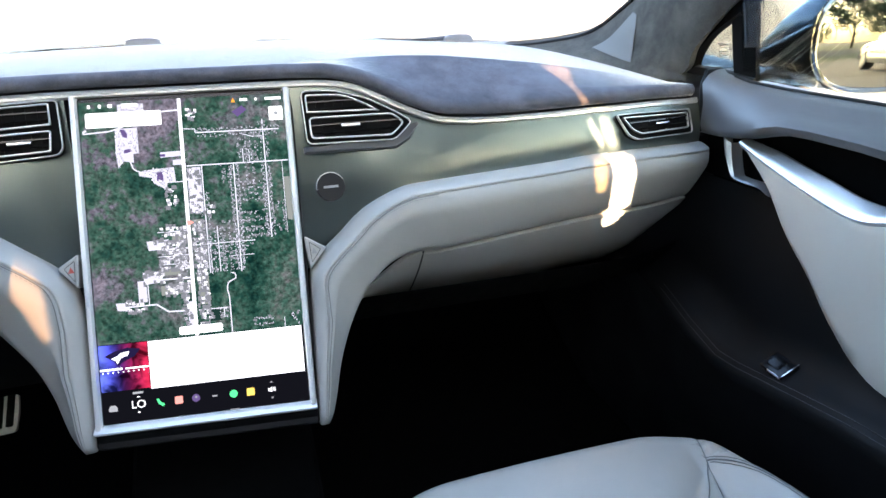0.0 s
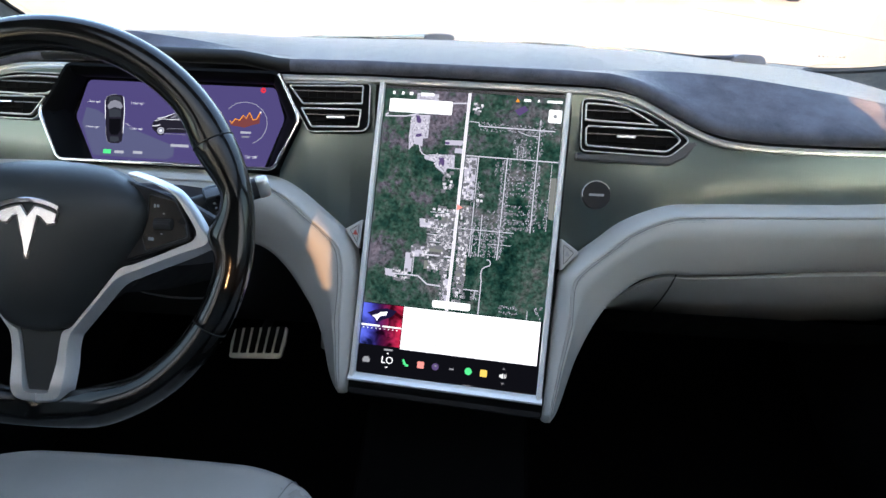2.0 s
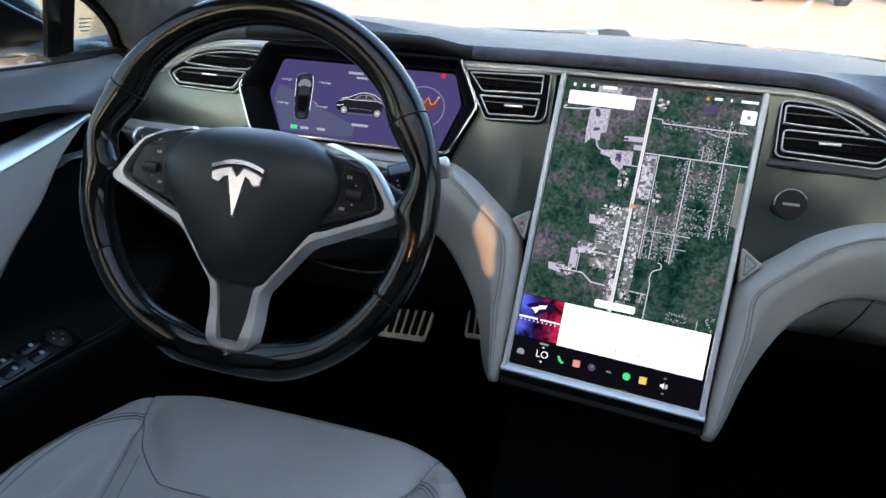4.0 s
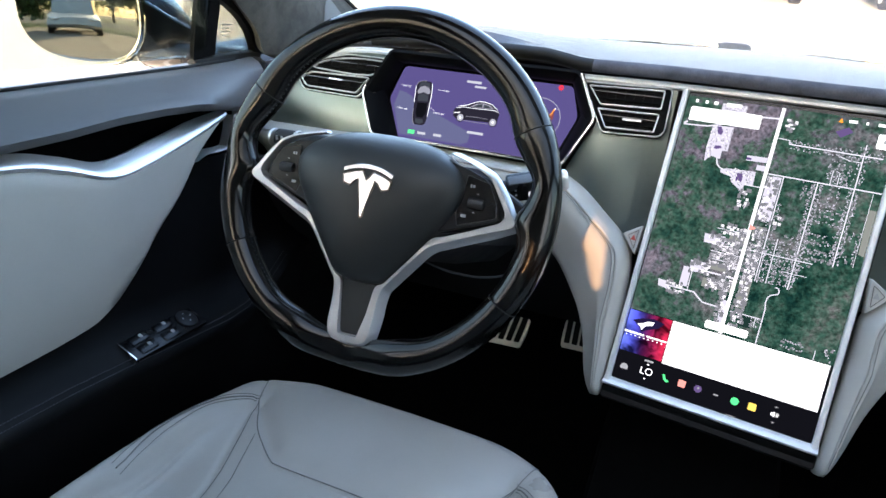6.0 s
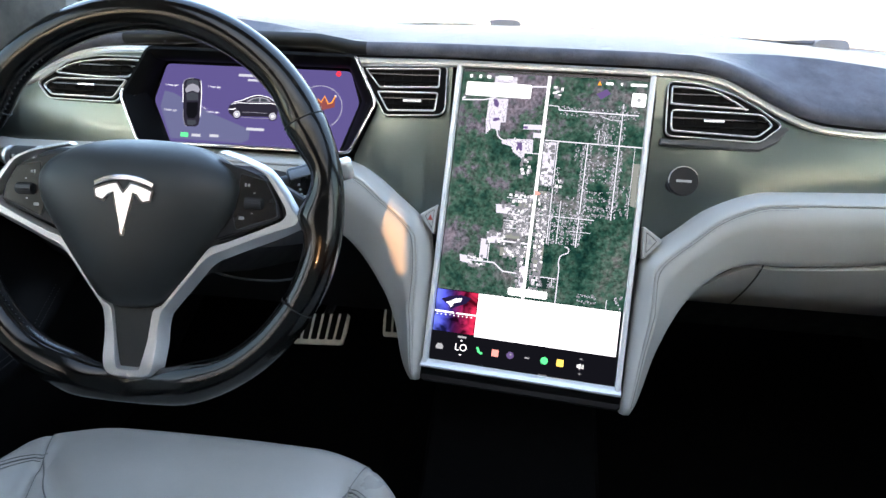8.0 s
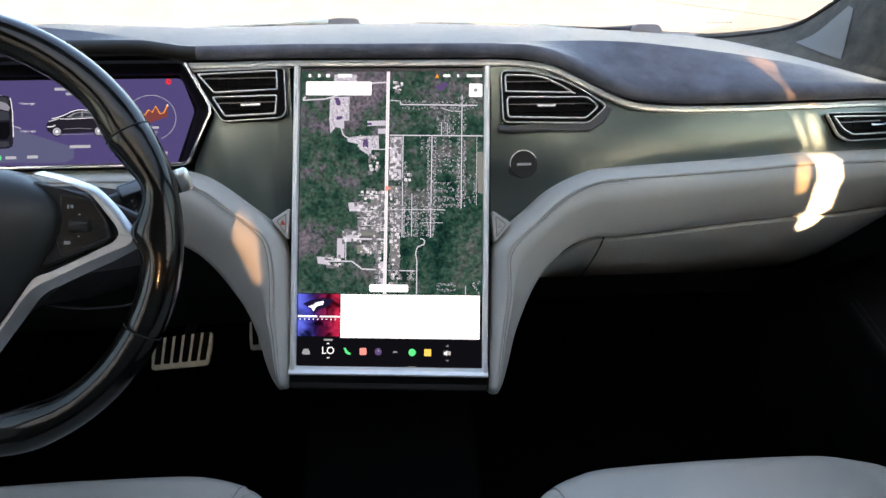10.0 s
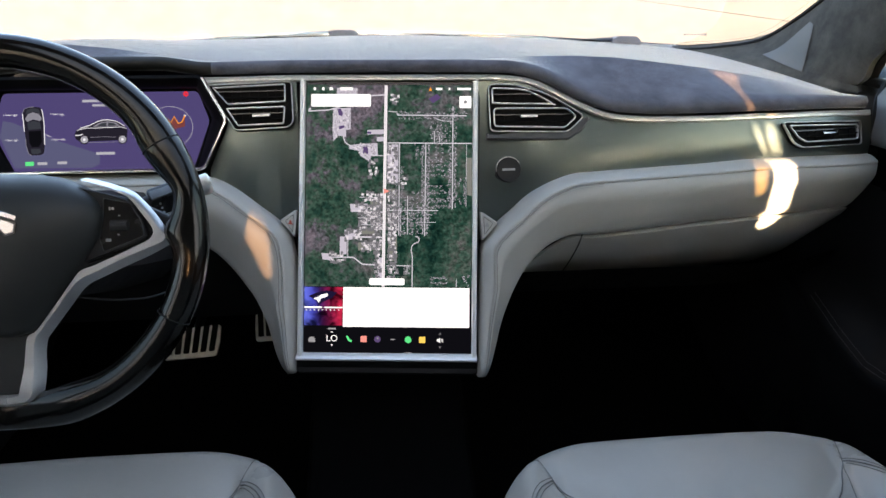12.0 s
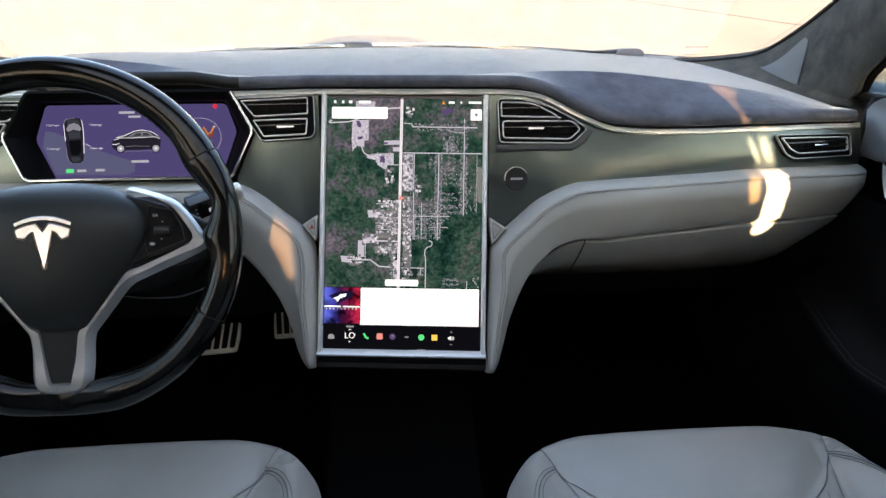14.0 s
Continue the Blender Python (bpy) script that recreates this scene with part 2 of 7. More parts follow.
CHROME = mat("bright_chrome", (0.85, 0.85, 0.86), 0.1, metal=1.0, var=0.03, scale=20, fine=300, bump=0.0)
KEY_GREY = mat("key_grey", (0.045, 0.046, 0.05), 0.24, var=0.1, scale=40, fine=700, bump=0.1)
SWITCH_BLACK = mat("switch_black", (0.006, 0.006, 0.0065), 0.25, var=0.2, scale=30, fine=700, bump=0.05, spec=0.3)
GREY_PLASTIC = mat("faded_grey_plastic", (0.2, 0.2, 0.205), 0.6, var=0.15, scale=40, fine=700, bump=0.2)
JOINT = mat("dark_joint", (0.14, 0.125, 0.105), 0.95, var=0.3, scale=8, fine=60, bump=0.2)
SILVER_PAINT = mat("silver_car_paint", (0.38, 0.38, 0.38), 0.3, metal=0.4, var=0.06, scale=4, fine=300, bump=0.0, coat=0.8)
PIANO = mat("gloss_black", (0.006, 0.006, 0.007), 0.06, var=0.1, scale=8, fine=300, bump=0.0, coat=0.6)
WHEEL_LEATHER = mat("worn_black_wheel_leather", (0.0025, 0.0026, 0.0028), 0.125, var=0.4, scale=34, fine=1000, bump=0.05, pattern="grain", spec=0.5, rspread=0.6, tint=(0.0065, 0.0065, 0.006))
RUBBER = mat("black_rubber", (0.01, 0.01, 0.01), 0.75, var=0.2, scale=30, fine=700, bump=0.2, spec=0.3)
PAINT = mat("dark_blue_car_paint", (0.014, 0.038, 0.085), 0.22, metal=0.55, var=0.1, scale=5, fine=900, bump=0.0, coat=1.0)
SPOKE = mat("spoke_silver", (0.58, 0.58, 0.585), 0.42, metal=0.8, var=0.05, scale=14, fine=500, bump=0.0)
INSERT = mat("pillar_insert_grey", (0.125, 0.124, 0.118), 0.8, var=0.08, scale=12, fine=700, bump=0.1)
MATT_BLACK = mat("matt_black_pad", (0.019, 0.0205, 0.020), 0.46, var=0.12, scale=15, fine=1300, bump=0.10, pattern="grain", sheen=0.25)
STITCH = mat("dim_thread", (0.065, 0.065, 0.07), 0.8, var=0.2, scale=200, fine=900, bump=0.2)
SEAT_SEAM = mat("seat_seam", (0.20, 0.197, 0.185), 0.8, var=0.2, scale=100, fine=900, bump=0.2)
LIGHT_THREAD = mat("grey_thread", (0.26, 0.255, 0.24), 0.8, var=0.2, scale=200, fine=900, bump=0.2)
SEAM = mat("dark_seam", (0.05, 0.05, 0.052), 0.8, var=0.2, scale=100, fine=900, bump=0.2)
DARK_TRIM = mat("dark_grey_trim", (0.055, 0.055, 0.057), 0.35, var=0.1, scale=30, fine=700, bump=0.0)
MARK = mat("printed_grey", (0.35, 0.35, 0.35), 0.6, var=0.1, scale=60, fine=900, bump=0.0)
RED_PRINT = mat("red_print", (0.45, 0.07, 0.05), 0.5, var=0.1, scale=60, fine=900, bump=0.0)
MIRROR = mat("mirror_silvering", (0.16, 0.165, 0.165), 0.02, metal=1.0, var=0.01, scale=3, fine=50, bump=0.0)
CONCRETE = mat("pale_concrete", (0.30, 0.265, 0.215), 0.9, var=0.16, scale=0.5, fine=40, bump=0.3, dist=0.004)
LINE_PAINT = mat("white_road_paint", (0.75, 0.74, 0.70), 0.7, var=0.15, scale=6, fine=90, bump=0.2)
GRASS = mat("mown_grass", (0.07, 0.13, 0.03), 0.9, var=0.35, scale=0.8, fine=30, bump=0.6, dist=0.03, tint=(0.12, 0.16, 0.04))
BARK = mat("bark", (0.10, 0.075, 0.055), 0.95, var=0.3, scale=9, fine=60, bump=0.8, dist=0.02)
LEAF = mat("foliage", (0.05, 0.09, 0.025), 0.7, var=0.45, scale=2.5, fine=30, bump=0.2, tint=(0.09, 0.12, 0.03))
# car paint whitened to carry the sun glare on the pickup
GLARE_PAINT = mat("glare_white_paint", (0.78, 0.76, 0.70), 0.3, metal=0.0, var=0.05, scale=4, fine=300, bump=0.0, coat=0.8)
TAN_PAINT = mat("tan_car_paint", (0.45, 0.33, 0.16), 0.3, metal=0.2, var=0.06, scale=4, fine=300, bump=0.0, coat=0.8)
HEADLINER = mat("dark_headliner", (0.10, 0.10, 0.098), 0.95, var=0.1, scale=10, fine=900, bump=0.4)
CLEAR = pane("clear_windscreen", (0.93, 0.95, 0.93), 0.5)
PRIVACY = pane("dark_rear_glass", (0.30, 0.30, 0.295), 0.7)
ROOF_GLASS = pane("dark_roof_glass", (0.46, 0.475, 0.46), 0.7)
# four unseen filters that dim and warm single sun patches
DARK_FILTER = pane("dark_brown_filter", (0.40, 0.345, 0.25), 0.3)
HAZE_FILTER = pane("hazy_brown_filter", (0.60, 0.50, 0.40), 0.3)
BROWN_FILTER = pane("brown_sun_filter", (0.26, 0.225, 0.19), 0.3)
DEEP_FILTER = pane("deep_brown_filter", (0.085, 0.070, 0.056), 0.3)
TINTED = pane("tinted_side_glass", (0.62, 0.65, 0.62), 0.7)


def carbon():
    """Dark woven fibre under satin lacquer."""
    m = mat("dark_carbon_weave", (0.160, 0.197, 0.191), 0.31, metal=0.85, var=0.05, scale=5, fine=1500, bump=0.0, coat=0.3, rspread=0.05)
    nt = m.node_tree
    N, L = nt.nodes, nt.links
    b = N["Principled BSDF"]
    co = N.new("ShaderNodeTexCoord")
    mp = N.new("ShaderNodeMapping")
    L.new(co.outputs["Object"], mp.inputs["Vector"])
    ck = N.new("ShaderNodeTexChecker")
    ck.inputs["Scale"].default_value = 420
    mp.inputs["Rotation"].default_value = (radians(68), 0, 0)
    mp2 = N.new("ShaderNodeMapping")
    mp2.inputs["Rotation"].default_value = (0, 0, radians(45))
    L.new(mp.outputs["Vector"], mp2.inputs["Vector"])
    fl = N.new("ShaderNodeVectorMath")
    fl.operation = "MULTIPLY_ADD"
    fl.inputs[1].default_value, fl.inputs[2].default_value = (1, 1, 0), (0, 0, 0.0012)
    L.new(mp2.outputs["Vector"], fl.inputs[0])
    L.new(fl.outputs["Vector"], ck.inputs["Vector"])
    bp = N.new("ShaderNodeBump")
    bp.inputs["Strength"].default_value, bp.inputs["Distance"].default_value = 0.14, 0.0003
    L.new(ck.outputs["Fac"], bp.inputs["Height"])
    L.new(bp.outputs["Normal"], b.inputs["Normal"])
    return m


CARBON = carbon()


# ---- the car's own surfaces ----
TILT, TURN = radians(22), radians(7)
SCREEN_W, SCREEN_H = 0.232, 0.372


def S(u, v, d=0.0):
    """The centre screen: u across, v up from its lower edge, d towards the cabin."""
    x, y = u, v * math.sin(TILT)
    n = Vector((-math.cos(TILT) * math.sin(TURN), -math.cos(TILT) * math.cos(TURN), math.sin(TILT)))
    return Vector((x * math.cos(TURN) + y * math.sin(TURN), -x * math.sin(TURN) + y * math.cos(TURN), 0.62 + v * math.cos(TILT))) + n * d


def face_y(x, z):
    """How far ahead the dashboard's front lies."""
    c = np.interp(x, [-.80, -.76, -.71, -.62, -.2, -.13, .13, .2, .58, .66, .71, .76, .80], [.06, .033, .012, .008, .010, .016, -.016, -.015, -.019, -.008, .005, .033, .06])
    return (z - 0.62) * math.tan(TILT) + float(c)


def D(x, z, d=0.0):
    """A point of the dashboard's front; d: proud of it."""
    return Vector((x, face_y(x, z) - 0.927 * d, z + 0.375 * d))


def SM(u, v, d):
    """A matrix for letters on the screen."""
    o = S(u, v, d)
    ex, ey = (S(u + 0.01, v, d) - o).normalized(), (S(u, v + 0.01, d) - o).normalized()
    ez = ex.cross(ey)
    return Matrix(((ex.x, ey.x, ez.x, o.x), (ex.y, ey.y, ez.y, o.y), (ex.z, ey.z, ez.z, o.z), (0, 0, 0, 1)))


TRIM_R = [(-0.245, .9715), (-.101, .973), (0.0, .9735), (.137, .974), (.185, .972), (.218, .966), (.246, .954), (.266, .944), (.29, .933), (.314, .924), (.339, .919), (.389, .916), (.474, .916), (.559, .918), (.653, .918), (.70, .916), (.745, .913)]
TRIM_L = [(-.51, .975), (-.56, .974), (-.60, .970), (-.635, .960), (-.665, .945), (-.69, .930), (-.72, .920), (-.765, .912)]


def trim_z(x):
    if x < -0.5:
        return float(np.interp(-x, [-p[0] for p in TRIM_L], [p[1] for p in TRIM_L]))
    if x < -0.245:
        return float(np.interp(x, [-.51, -.47, -.29, -.245], [.975, .978, .978, .9715]))
    return float(np.interp(x, [p[0] for p in TRIM_R], [p[1] for p in TRIM_R]))


# ---- setting: ground and the closed cabin round the camera ----
bm = bmesh.new()
n = 24
rows = []
for i in range(n + 1):
    r = 0.5 * (3000 / 0.5) ** (i / n)
    rows.append([(r * math.cos(a * math.pi / 24), r * math.sin(a * math.pi / 24), 0) for a in range(48)])
loft(bm, rows, True)
bm.faces.new([v for v in bm.verts][:48])
solid("ground", bm, CONCRETE, "sunlit pale concrete of a parking lot", "ground", "structure", car=False)


def P3(x, y, z):
    return Vector((x, y, z))


bm = bmesh.new()
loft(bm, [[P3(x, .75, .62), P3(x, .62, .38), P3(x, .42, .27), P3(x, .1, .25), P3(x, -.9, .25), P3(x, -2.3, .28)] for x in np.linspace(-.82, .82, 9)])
solid("floor", bm, SHADE_BLACK, "black carpeted footwell and cabin floor, deepened for its shade", "floor", "structure")
bm = bmesh.new()
loft(bm, [[P3(x, .75, .35), P3(x, .745, .6), P3(x, .74, .93), P3(x, .66, .965)] for x in np.linspace(-.84, .84, 5)])
solid("wall_front", bm, BLACK, "black bulkhead behind the dashboard", "bulkhead", "structure")

# roof lining
def roof_z(x, y):
    return 1.41 - 0.12 * (abs(x) / .66) ** 3 - 0.05 * max(0, -y - 1.2) ** 2 - 0.10 * max(0, y + .45)


def roof(lift=0.0, wide=1.0):
    """A roof layer round the opening of the glass panel."""
    bm = bmesh.new()
    xs = [-.66, -.62, -.57, -.52, -.48, -.3, -.15, 0, .15, .3, .48, .52, .57, .62, .66]
    ys = [-.12, -.2, -.3, -.42, -.6, -.8, -1.0, -1.2, -1.36, -1.44, -1.53]
    grid = {}
    for k in (0, 1):
        for i, x in enumerate(xs):
            for j, y in enumerate(ys):
                grid[i, j, k] = bm.verts.new(P3(x * (wide if abs(x) > .5 else 1), y, roof_z(x, y) + lift + .03 * k))
    kept = [(i, j) for i in range(len(xs) - 1) for j in range(len(ys) - 1) if not (4 <= i < 10 and 2 <= j < 7)]
    seen = {}
    for i, j in kept:
        for a, b in (((i, j), (i + 1, j)), ((i + 1, j), (i + 1, j + 1)), ((i + 1, j + 1), (i, j + 1)), ((i, j + 1), (i, j))):
            seen[frozenset((a, b))] = seen.get(frozenset((a, b)), 0) + 1
        for k in (0, 1):
            bm.faces.new([grid[i, j, k], grid[i + 1, j, k], grid[i + 1, j + 1, k], grid[i, j + 1, k]])
    for e, n in seen.items():
        if n == 1:
            a, b = tuple(e)
            bm.faces.new([grid[(*a, 0)], grid[(*b, 0)], grid[(*b, 1)], grid[(*a, 1)]])
    return bm


solid("ceiling", roof(), HEADLINER, "dark grey suede roof lining", "ceiling", "structure", sharp=60)
bm = bmesh.new()
loft(bm, [[P3(x, y, roof_z(x, y) + .022) for y in (-.29, -.5, -.8, -1.1, -1.21)] for x in np.linspace(-.49, .49, 9)])
g = solid("roof_window", bm, ROOF_GLASS, "dark tinted glass roof panel", "window", "structure")
g.visible_shadow = False

# unseen rear wall, added: closed but for narrow gaps cut to shape the sun patches
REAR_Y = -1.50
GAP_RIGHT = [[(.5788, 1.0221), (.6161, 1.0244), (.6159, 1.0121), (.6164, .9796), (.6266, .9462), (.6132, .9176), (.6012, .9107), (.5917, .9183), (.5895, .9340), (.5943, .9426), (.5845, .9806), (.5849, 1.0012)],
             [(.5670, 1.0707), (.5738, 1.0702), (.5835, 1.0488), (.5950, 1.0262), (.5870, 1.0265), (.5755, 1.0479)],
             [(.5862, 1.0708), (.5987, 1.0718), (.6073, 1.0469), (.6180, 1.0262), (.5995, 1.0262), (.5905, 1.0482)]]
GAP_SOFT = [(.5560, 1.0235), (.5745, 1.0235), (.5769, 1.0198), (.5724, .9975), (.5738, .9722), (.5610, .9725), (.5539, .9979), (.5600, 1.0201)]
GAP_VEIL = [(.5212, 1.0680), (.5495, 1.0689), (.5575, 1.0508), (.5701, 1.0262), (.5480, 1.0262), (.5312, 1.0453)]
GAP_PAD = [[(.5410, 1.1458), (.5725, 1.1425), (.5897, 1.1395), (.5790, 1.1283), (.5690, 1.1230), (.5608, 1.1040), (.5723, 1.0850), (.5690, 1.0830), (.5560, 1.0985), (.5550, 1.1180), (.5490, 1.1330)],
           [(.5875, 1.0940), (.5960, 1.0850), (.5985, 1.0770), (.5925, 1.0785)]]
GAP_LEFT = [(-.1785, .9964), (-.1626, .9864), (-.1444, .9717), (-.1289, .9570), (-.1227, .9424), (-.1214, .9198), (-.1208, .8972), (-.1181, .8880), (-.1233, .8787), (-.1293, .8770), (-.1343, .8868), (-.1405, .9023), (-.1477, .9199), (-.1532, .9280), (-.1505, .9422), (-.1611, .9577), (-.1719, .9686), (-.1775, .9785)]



def sun_mask_mesh():
    """The added wall behind the camera, its gaps traced so the low sun draws patches on the dashboard."""
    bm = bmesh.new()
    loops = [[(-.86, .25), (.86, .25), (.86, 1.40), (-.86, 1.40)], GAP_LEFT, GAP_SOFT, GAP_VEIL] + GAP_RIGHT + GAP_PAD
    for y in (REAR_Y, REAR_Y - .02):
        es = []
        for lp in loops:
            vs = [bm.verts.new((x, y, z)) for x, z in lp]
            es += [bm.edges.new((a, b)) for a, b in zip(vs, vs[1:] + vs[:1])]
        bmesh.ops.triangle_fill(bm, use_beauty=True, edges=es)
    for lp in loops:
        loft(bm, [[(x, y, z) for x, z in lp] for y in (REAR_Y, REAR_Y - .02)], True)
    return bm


solid("rear_sun_mask", sun_mask_mesh(), MASK_GREY, "unseen dim grey wall added to shape the sun patches", "wall", "structure")
# filters added behind the gaps, each setting how bright its sun patch is
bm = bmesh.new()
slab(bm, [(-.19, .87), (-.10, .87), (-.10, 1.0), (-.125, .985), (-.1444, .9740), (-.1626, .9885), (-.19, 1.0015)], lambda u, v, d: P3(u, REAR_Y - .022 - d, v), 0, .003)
solid("sun_filter", bm, BROWN_FILTER, "added brown filter that dims the sun through a gap", "window", "structure")
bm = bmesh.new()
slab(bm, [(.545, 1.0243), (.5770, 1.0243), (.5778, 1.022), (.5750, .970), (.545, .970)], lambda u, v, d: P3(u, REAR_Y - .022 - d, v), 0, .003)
solid("sun_filter_dark", bm, DARK_FILTER, "added dark brown filter that dims the sun through a gap", "window", "structure")
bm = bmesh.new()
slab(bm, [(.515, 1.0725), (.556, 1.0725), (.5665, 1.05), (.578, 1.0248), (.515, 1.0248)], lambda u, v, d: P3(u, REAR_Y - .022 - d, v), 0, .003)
solid("sun_filter_veil", bm, DEEP_FILTER, "added very dark brown filter that leaves a faint sun veil", "window", "structure")
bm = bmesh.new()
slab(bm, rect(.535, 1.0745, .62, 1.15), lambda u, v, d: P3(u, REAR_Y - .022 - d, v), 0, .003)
solid("sun_filter_upper", bm, HAZE_FILTER, "added brown filter that dims the sun through a slit", "window", "structure")
for s, side in ((-1, "left"), (1, "right")):
    bm = bmesh.new()
    loft(bm, [[P3(s * .80, y, .25), P3(s * .82, y, .6), P3(s * .80, y, .93), P3(s * .86, y, .93), P3(s * .90, y, .6), P3(s * .86, y, .22)] for y in (-.62, -1.2, -1.53)], True, True)
    solid("wall_" + side, bm, DARK_LEATHER, "dark rear door trim panel below the window", "wall", "structure")
    bm = bmesh.new()
    tube(bm, smooth_path([P3(s * .80, -.64, .90), P3(s * .76, -.68, 1.1), P3(s * .66, -.72, 1.33)], 4), (.05, .03), 8, up=(1, 0, 0))
    solid("pillar_middle", bm, HEADLINER, "grey fabric door pillar trim", "pillar", "structure")
    bm = bmesh.new()
    tube(bm, smooth_path([P3(s * .66, -.10, 1.30), P3(s * .665, -.5, 1.345), P3(s * .66, -1.1, 1.335), P3(s * .66, -1.53, 1.33)], 5), (.045, .05), 10, up=(0, 0, 1))
    solid("roof_rail", bm, HEADLINER, "grey fabric roof edge", "roof rail", "structure")
    bm = bmesh.new()
    loft(bm, [[P3(s * .80, -1.3, .93), P3(s * .80, -1.52, .93)], [P3(s * .66, -1.42, 1.32), P3(s * .66, -1.52, 1.32)]])
    solid("pillar_rear", bm, HEADLINER, "grey fabric rear pillar trim", "pillar", "structure")
    bm = bmesh.new()
    loft(bm, [[P3(s * .795, -.66, .93), P3(s * .795, -1.32, .93)], [P3(s * .665, -.72, 1.33), P3(s * .665, -1.44, 1.32)]])
    g = solid("rear_side_window", bm, PRIVACY, "dark tinted rear side window", "window", "structure")
    g.visible_shadow = False

# ---- dashboard ----
dash = thing("dashboard", (0, .2, .6), "suede-topped car dashboard with pale leather sweeps and carbon panels", "dashboard")


def pad_profile(x):
    """From the trim line over the rolled edge and the crest to the foot of the windscreen."""
    zf = trim_z(x)
    yf = face_y(x, zf)
    xs = [-.80, -.74, -.68, -.60, -.54, -.45, -.36, -.30, -.25, -.20, -.10, .1, .19, .24, .30, .36, .42, .50, .56, .60, .64, .68, .74, .80]
    yc = np.interp(x, xs, [.22, .22, .22, .22, .20, .19, .19, .19, .20, .20, .20, .20, .20, .20, .20, .198, .195, .20, .205, .20, .195, .198, .205, .21])
    zc = np.interp(x, xs, [.930, .950, .982, 1.008, 1.018, 1.021, 1.012, 1.003, .995, .991, .990, .991, .9945, .996, .996, .993, .9865, .9765, .967, .9605, .953, .945, .934, .925])
    zb = float(np.interp(x, [-.8, -.6, -.4, -.1, .05, .28, .52, .70, .8], [.972, .990, .996, 1.003, 1.005, .999, .987, .978, .970]))
    h = zf + .0072
    pts = [(yf + .03, h - .002), (yf + .004, h), (yf - .001, h + .005), (yf - .001, h + .011), (yf + .005, h + .017)]
    y4, z4 = pts[-1]
    for k in (.2, .45, .7, .88):
        pts.append((y4 + (yc - y4) * k, z4 + (zc - z4) * (1 - (1 - k) ** 1.02)))
    pts.append((yc, zc))
    for k in (.12, .3, .55, .8, 1):
        pts.append((yc + (.625 - yc) * k, zc + (zb - zc) * k + (.006 if x < .2 else .001) * math.sin(math.pi * k)))
    pts.append((.64, zb - .03))
    return [P3(x, float(y), float(z)) for y, z in pts]


bm = bmesh.new()
loft(bm, [pad_profile(x)[:10] for x in np.linspace(-.765, .737, 121)])
part("dash_front_pad", bm, SUEDE, dash, "dark blue-grey suede front roll of the dash", sharp=60)
bm = bmesh.new()
loft(bm, [[pad_profile(x)[9] + P3(0, .0006, -.0016)] + [p + P3(0, .0012, 0) for p in pad_profile(x)[9:]] for x in np.linspace(-.765, .737, 121)])
part("dash_top_pad", bm, SUEDE, dash, "dark blue-grey suede dash top", sharp=60)


# black visor over the instruments
bm = bmesh.new()
rings = []
for x in np.linspace(-.560, -.225, 45):
    p = pad_profile(x)
    k = min(1.0, (x + .560) / .03, (-.225 - x) / .03)
    rings.append([q + P3(0, -.0022 * max(.3, k), .0016 * k) for q in p[:5]] + [p[4].lerp(p[5], .10 + .12 * k) + P3(0, -.0004, .0016 * k), p[4].lerp(p[5], .14 + .14 * k) + P3(0, 0, -.002)])
loft(bm, rings)
part("cluster_visor", bm, BLACK, dash, "black visor edge over the instruments", sharp=60)


def ribbon(bm, pts, half, proud, d0=-0.002):
    """A bevelled metal band on the dashboard's front along points (x, z)."""
    P = [Vector(p) for p in smooth_path(pts, 5)]
    rings = []
    for i, p in enumerate(P):
        t = (P[min(i + 1, len(P) - 1)] - P[max(i - 1, 0)]).normalized()
        n = Vector((-t.y, t.x))
        rings.append([D(*(p + n * a), d) for a, d in ((half, d0), (half, proud * .5), (half * .55, proud), (-half * .1, proud * .75), (-half * .3, proud * 1.1), (-half * .85, proud), (-half, proud * .4), (-half, d0))])
    return loft(bm, rings, True, True)


part("trim_strip", ribbon(bmesh.new(), TRIM_R, .0038, .0046), SATIN, dash, "satin silver trim line")
part("trim_strip", ribbon(bmesh.new(), TRIM_L, .0038, .0046), SATIN, dash, "satin silver trim line")

# pale leather sweeps beside the screen and along both sides: inner/top edge and outer/lower edge, station by station
SWEEP_R = [((.1215, .589), (.1385, .5885)), ((.1245, .62), (.1485, .617)), ((.1275, .66), (.1600, .655)), ((.131, .70), (.1715, .682)), ((.134, .735), (.1800, .6985)), ((.138, .765), (.1905, .7155)),
           ((.158, .786), (.2020, .7300)), ((.182, .804), (.2160, .7430)), ((.216, .829), (.2380, .7580)), ((.262, .847), (.2690, .7675)), ((.303, .851), (.3084, .7680)), ((.386, .855), (.395, .7750)),
           ((.471, .859), (.482, .7825)), ((.557, .864), (.569, .7875)), ((.65, .863), (.648, .7895)), ((.70, .861), (.686, .7900)), ((.745, .857), (.712, .7890))]
SWEEP_L = [((-.1245, .591), (-.1415, .5905)), ((-.123, .62), (-.153, .618)), ((-.1205, .66), (-.163, .655)), ((-.1195, .70), (-.176, .686)), ((-.120, .735), (-.190, .708)), ((-.127, .772), (-.205, .728)),
           ((-.146, .793), (-.220, .744)), ((-.169, .811), (-.236, .757)), ((-.201, .836), (-.255, .766)), ((-.234, .851), (-.280, .770)), ((-.280, .855), (-.310, .772)), ((-.386, .857), (-.395, .774)),
           ((-.471, .858), (-.482, .778)), ((-.557, .858), (-.569, .782)), ((-.65, .856), (-.655, .788)), ((-.70, .855), (-.705, .797)), ((-.748, .853), (-.750, .812))]


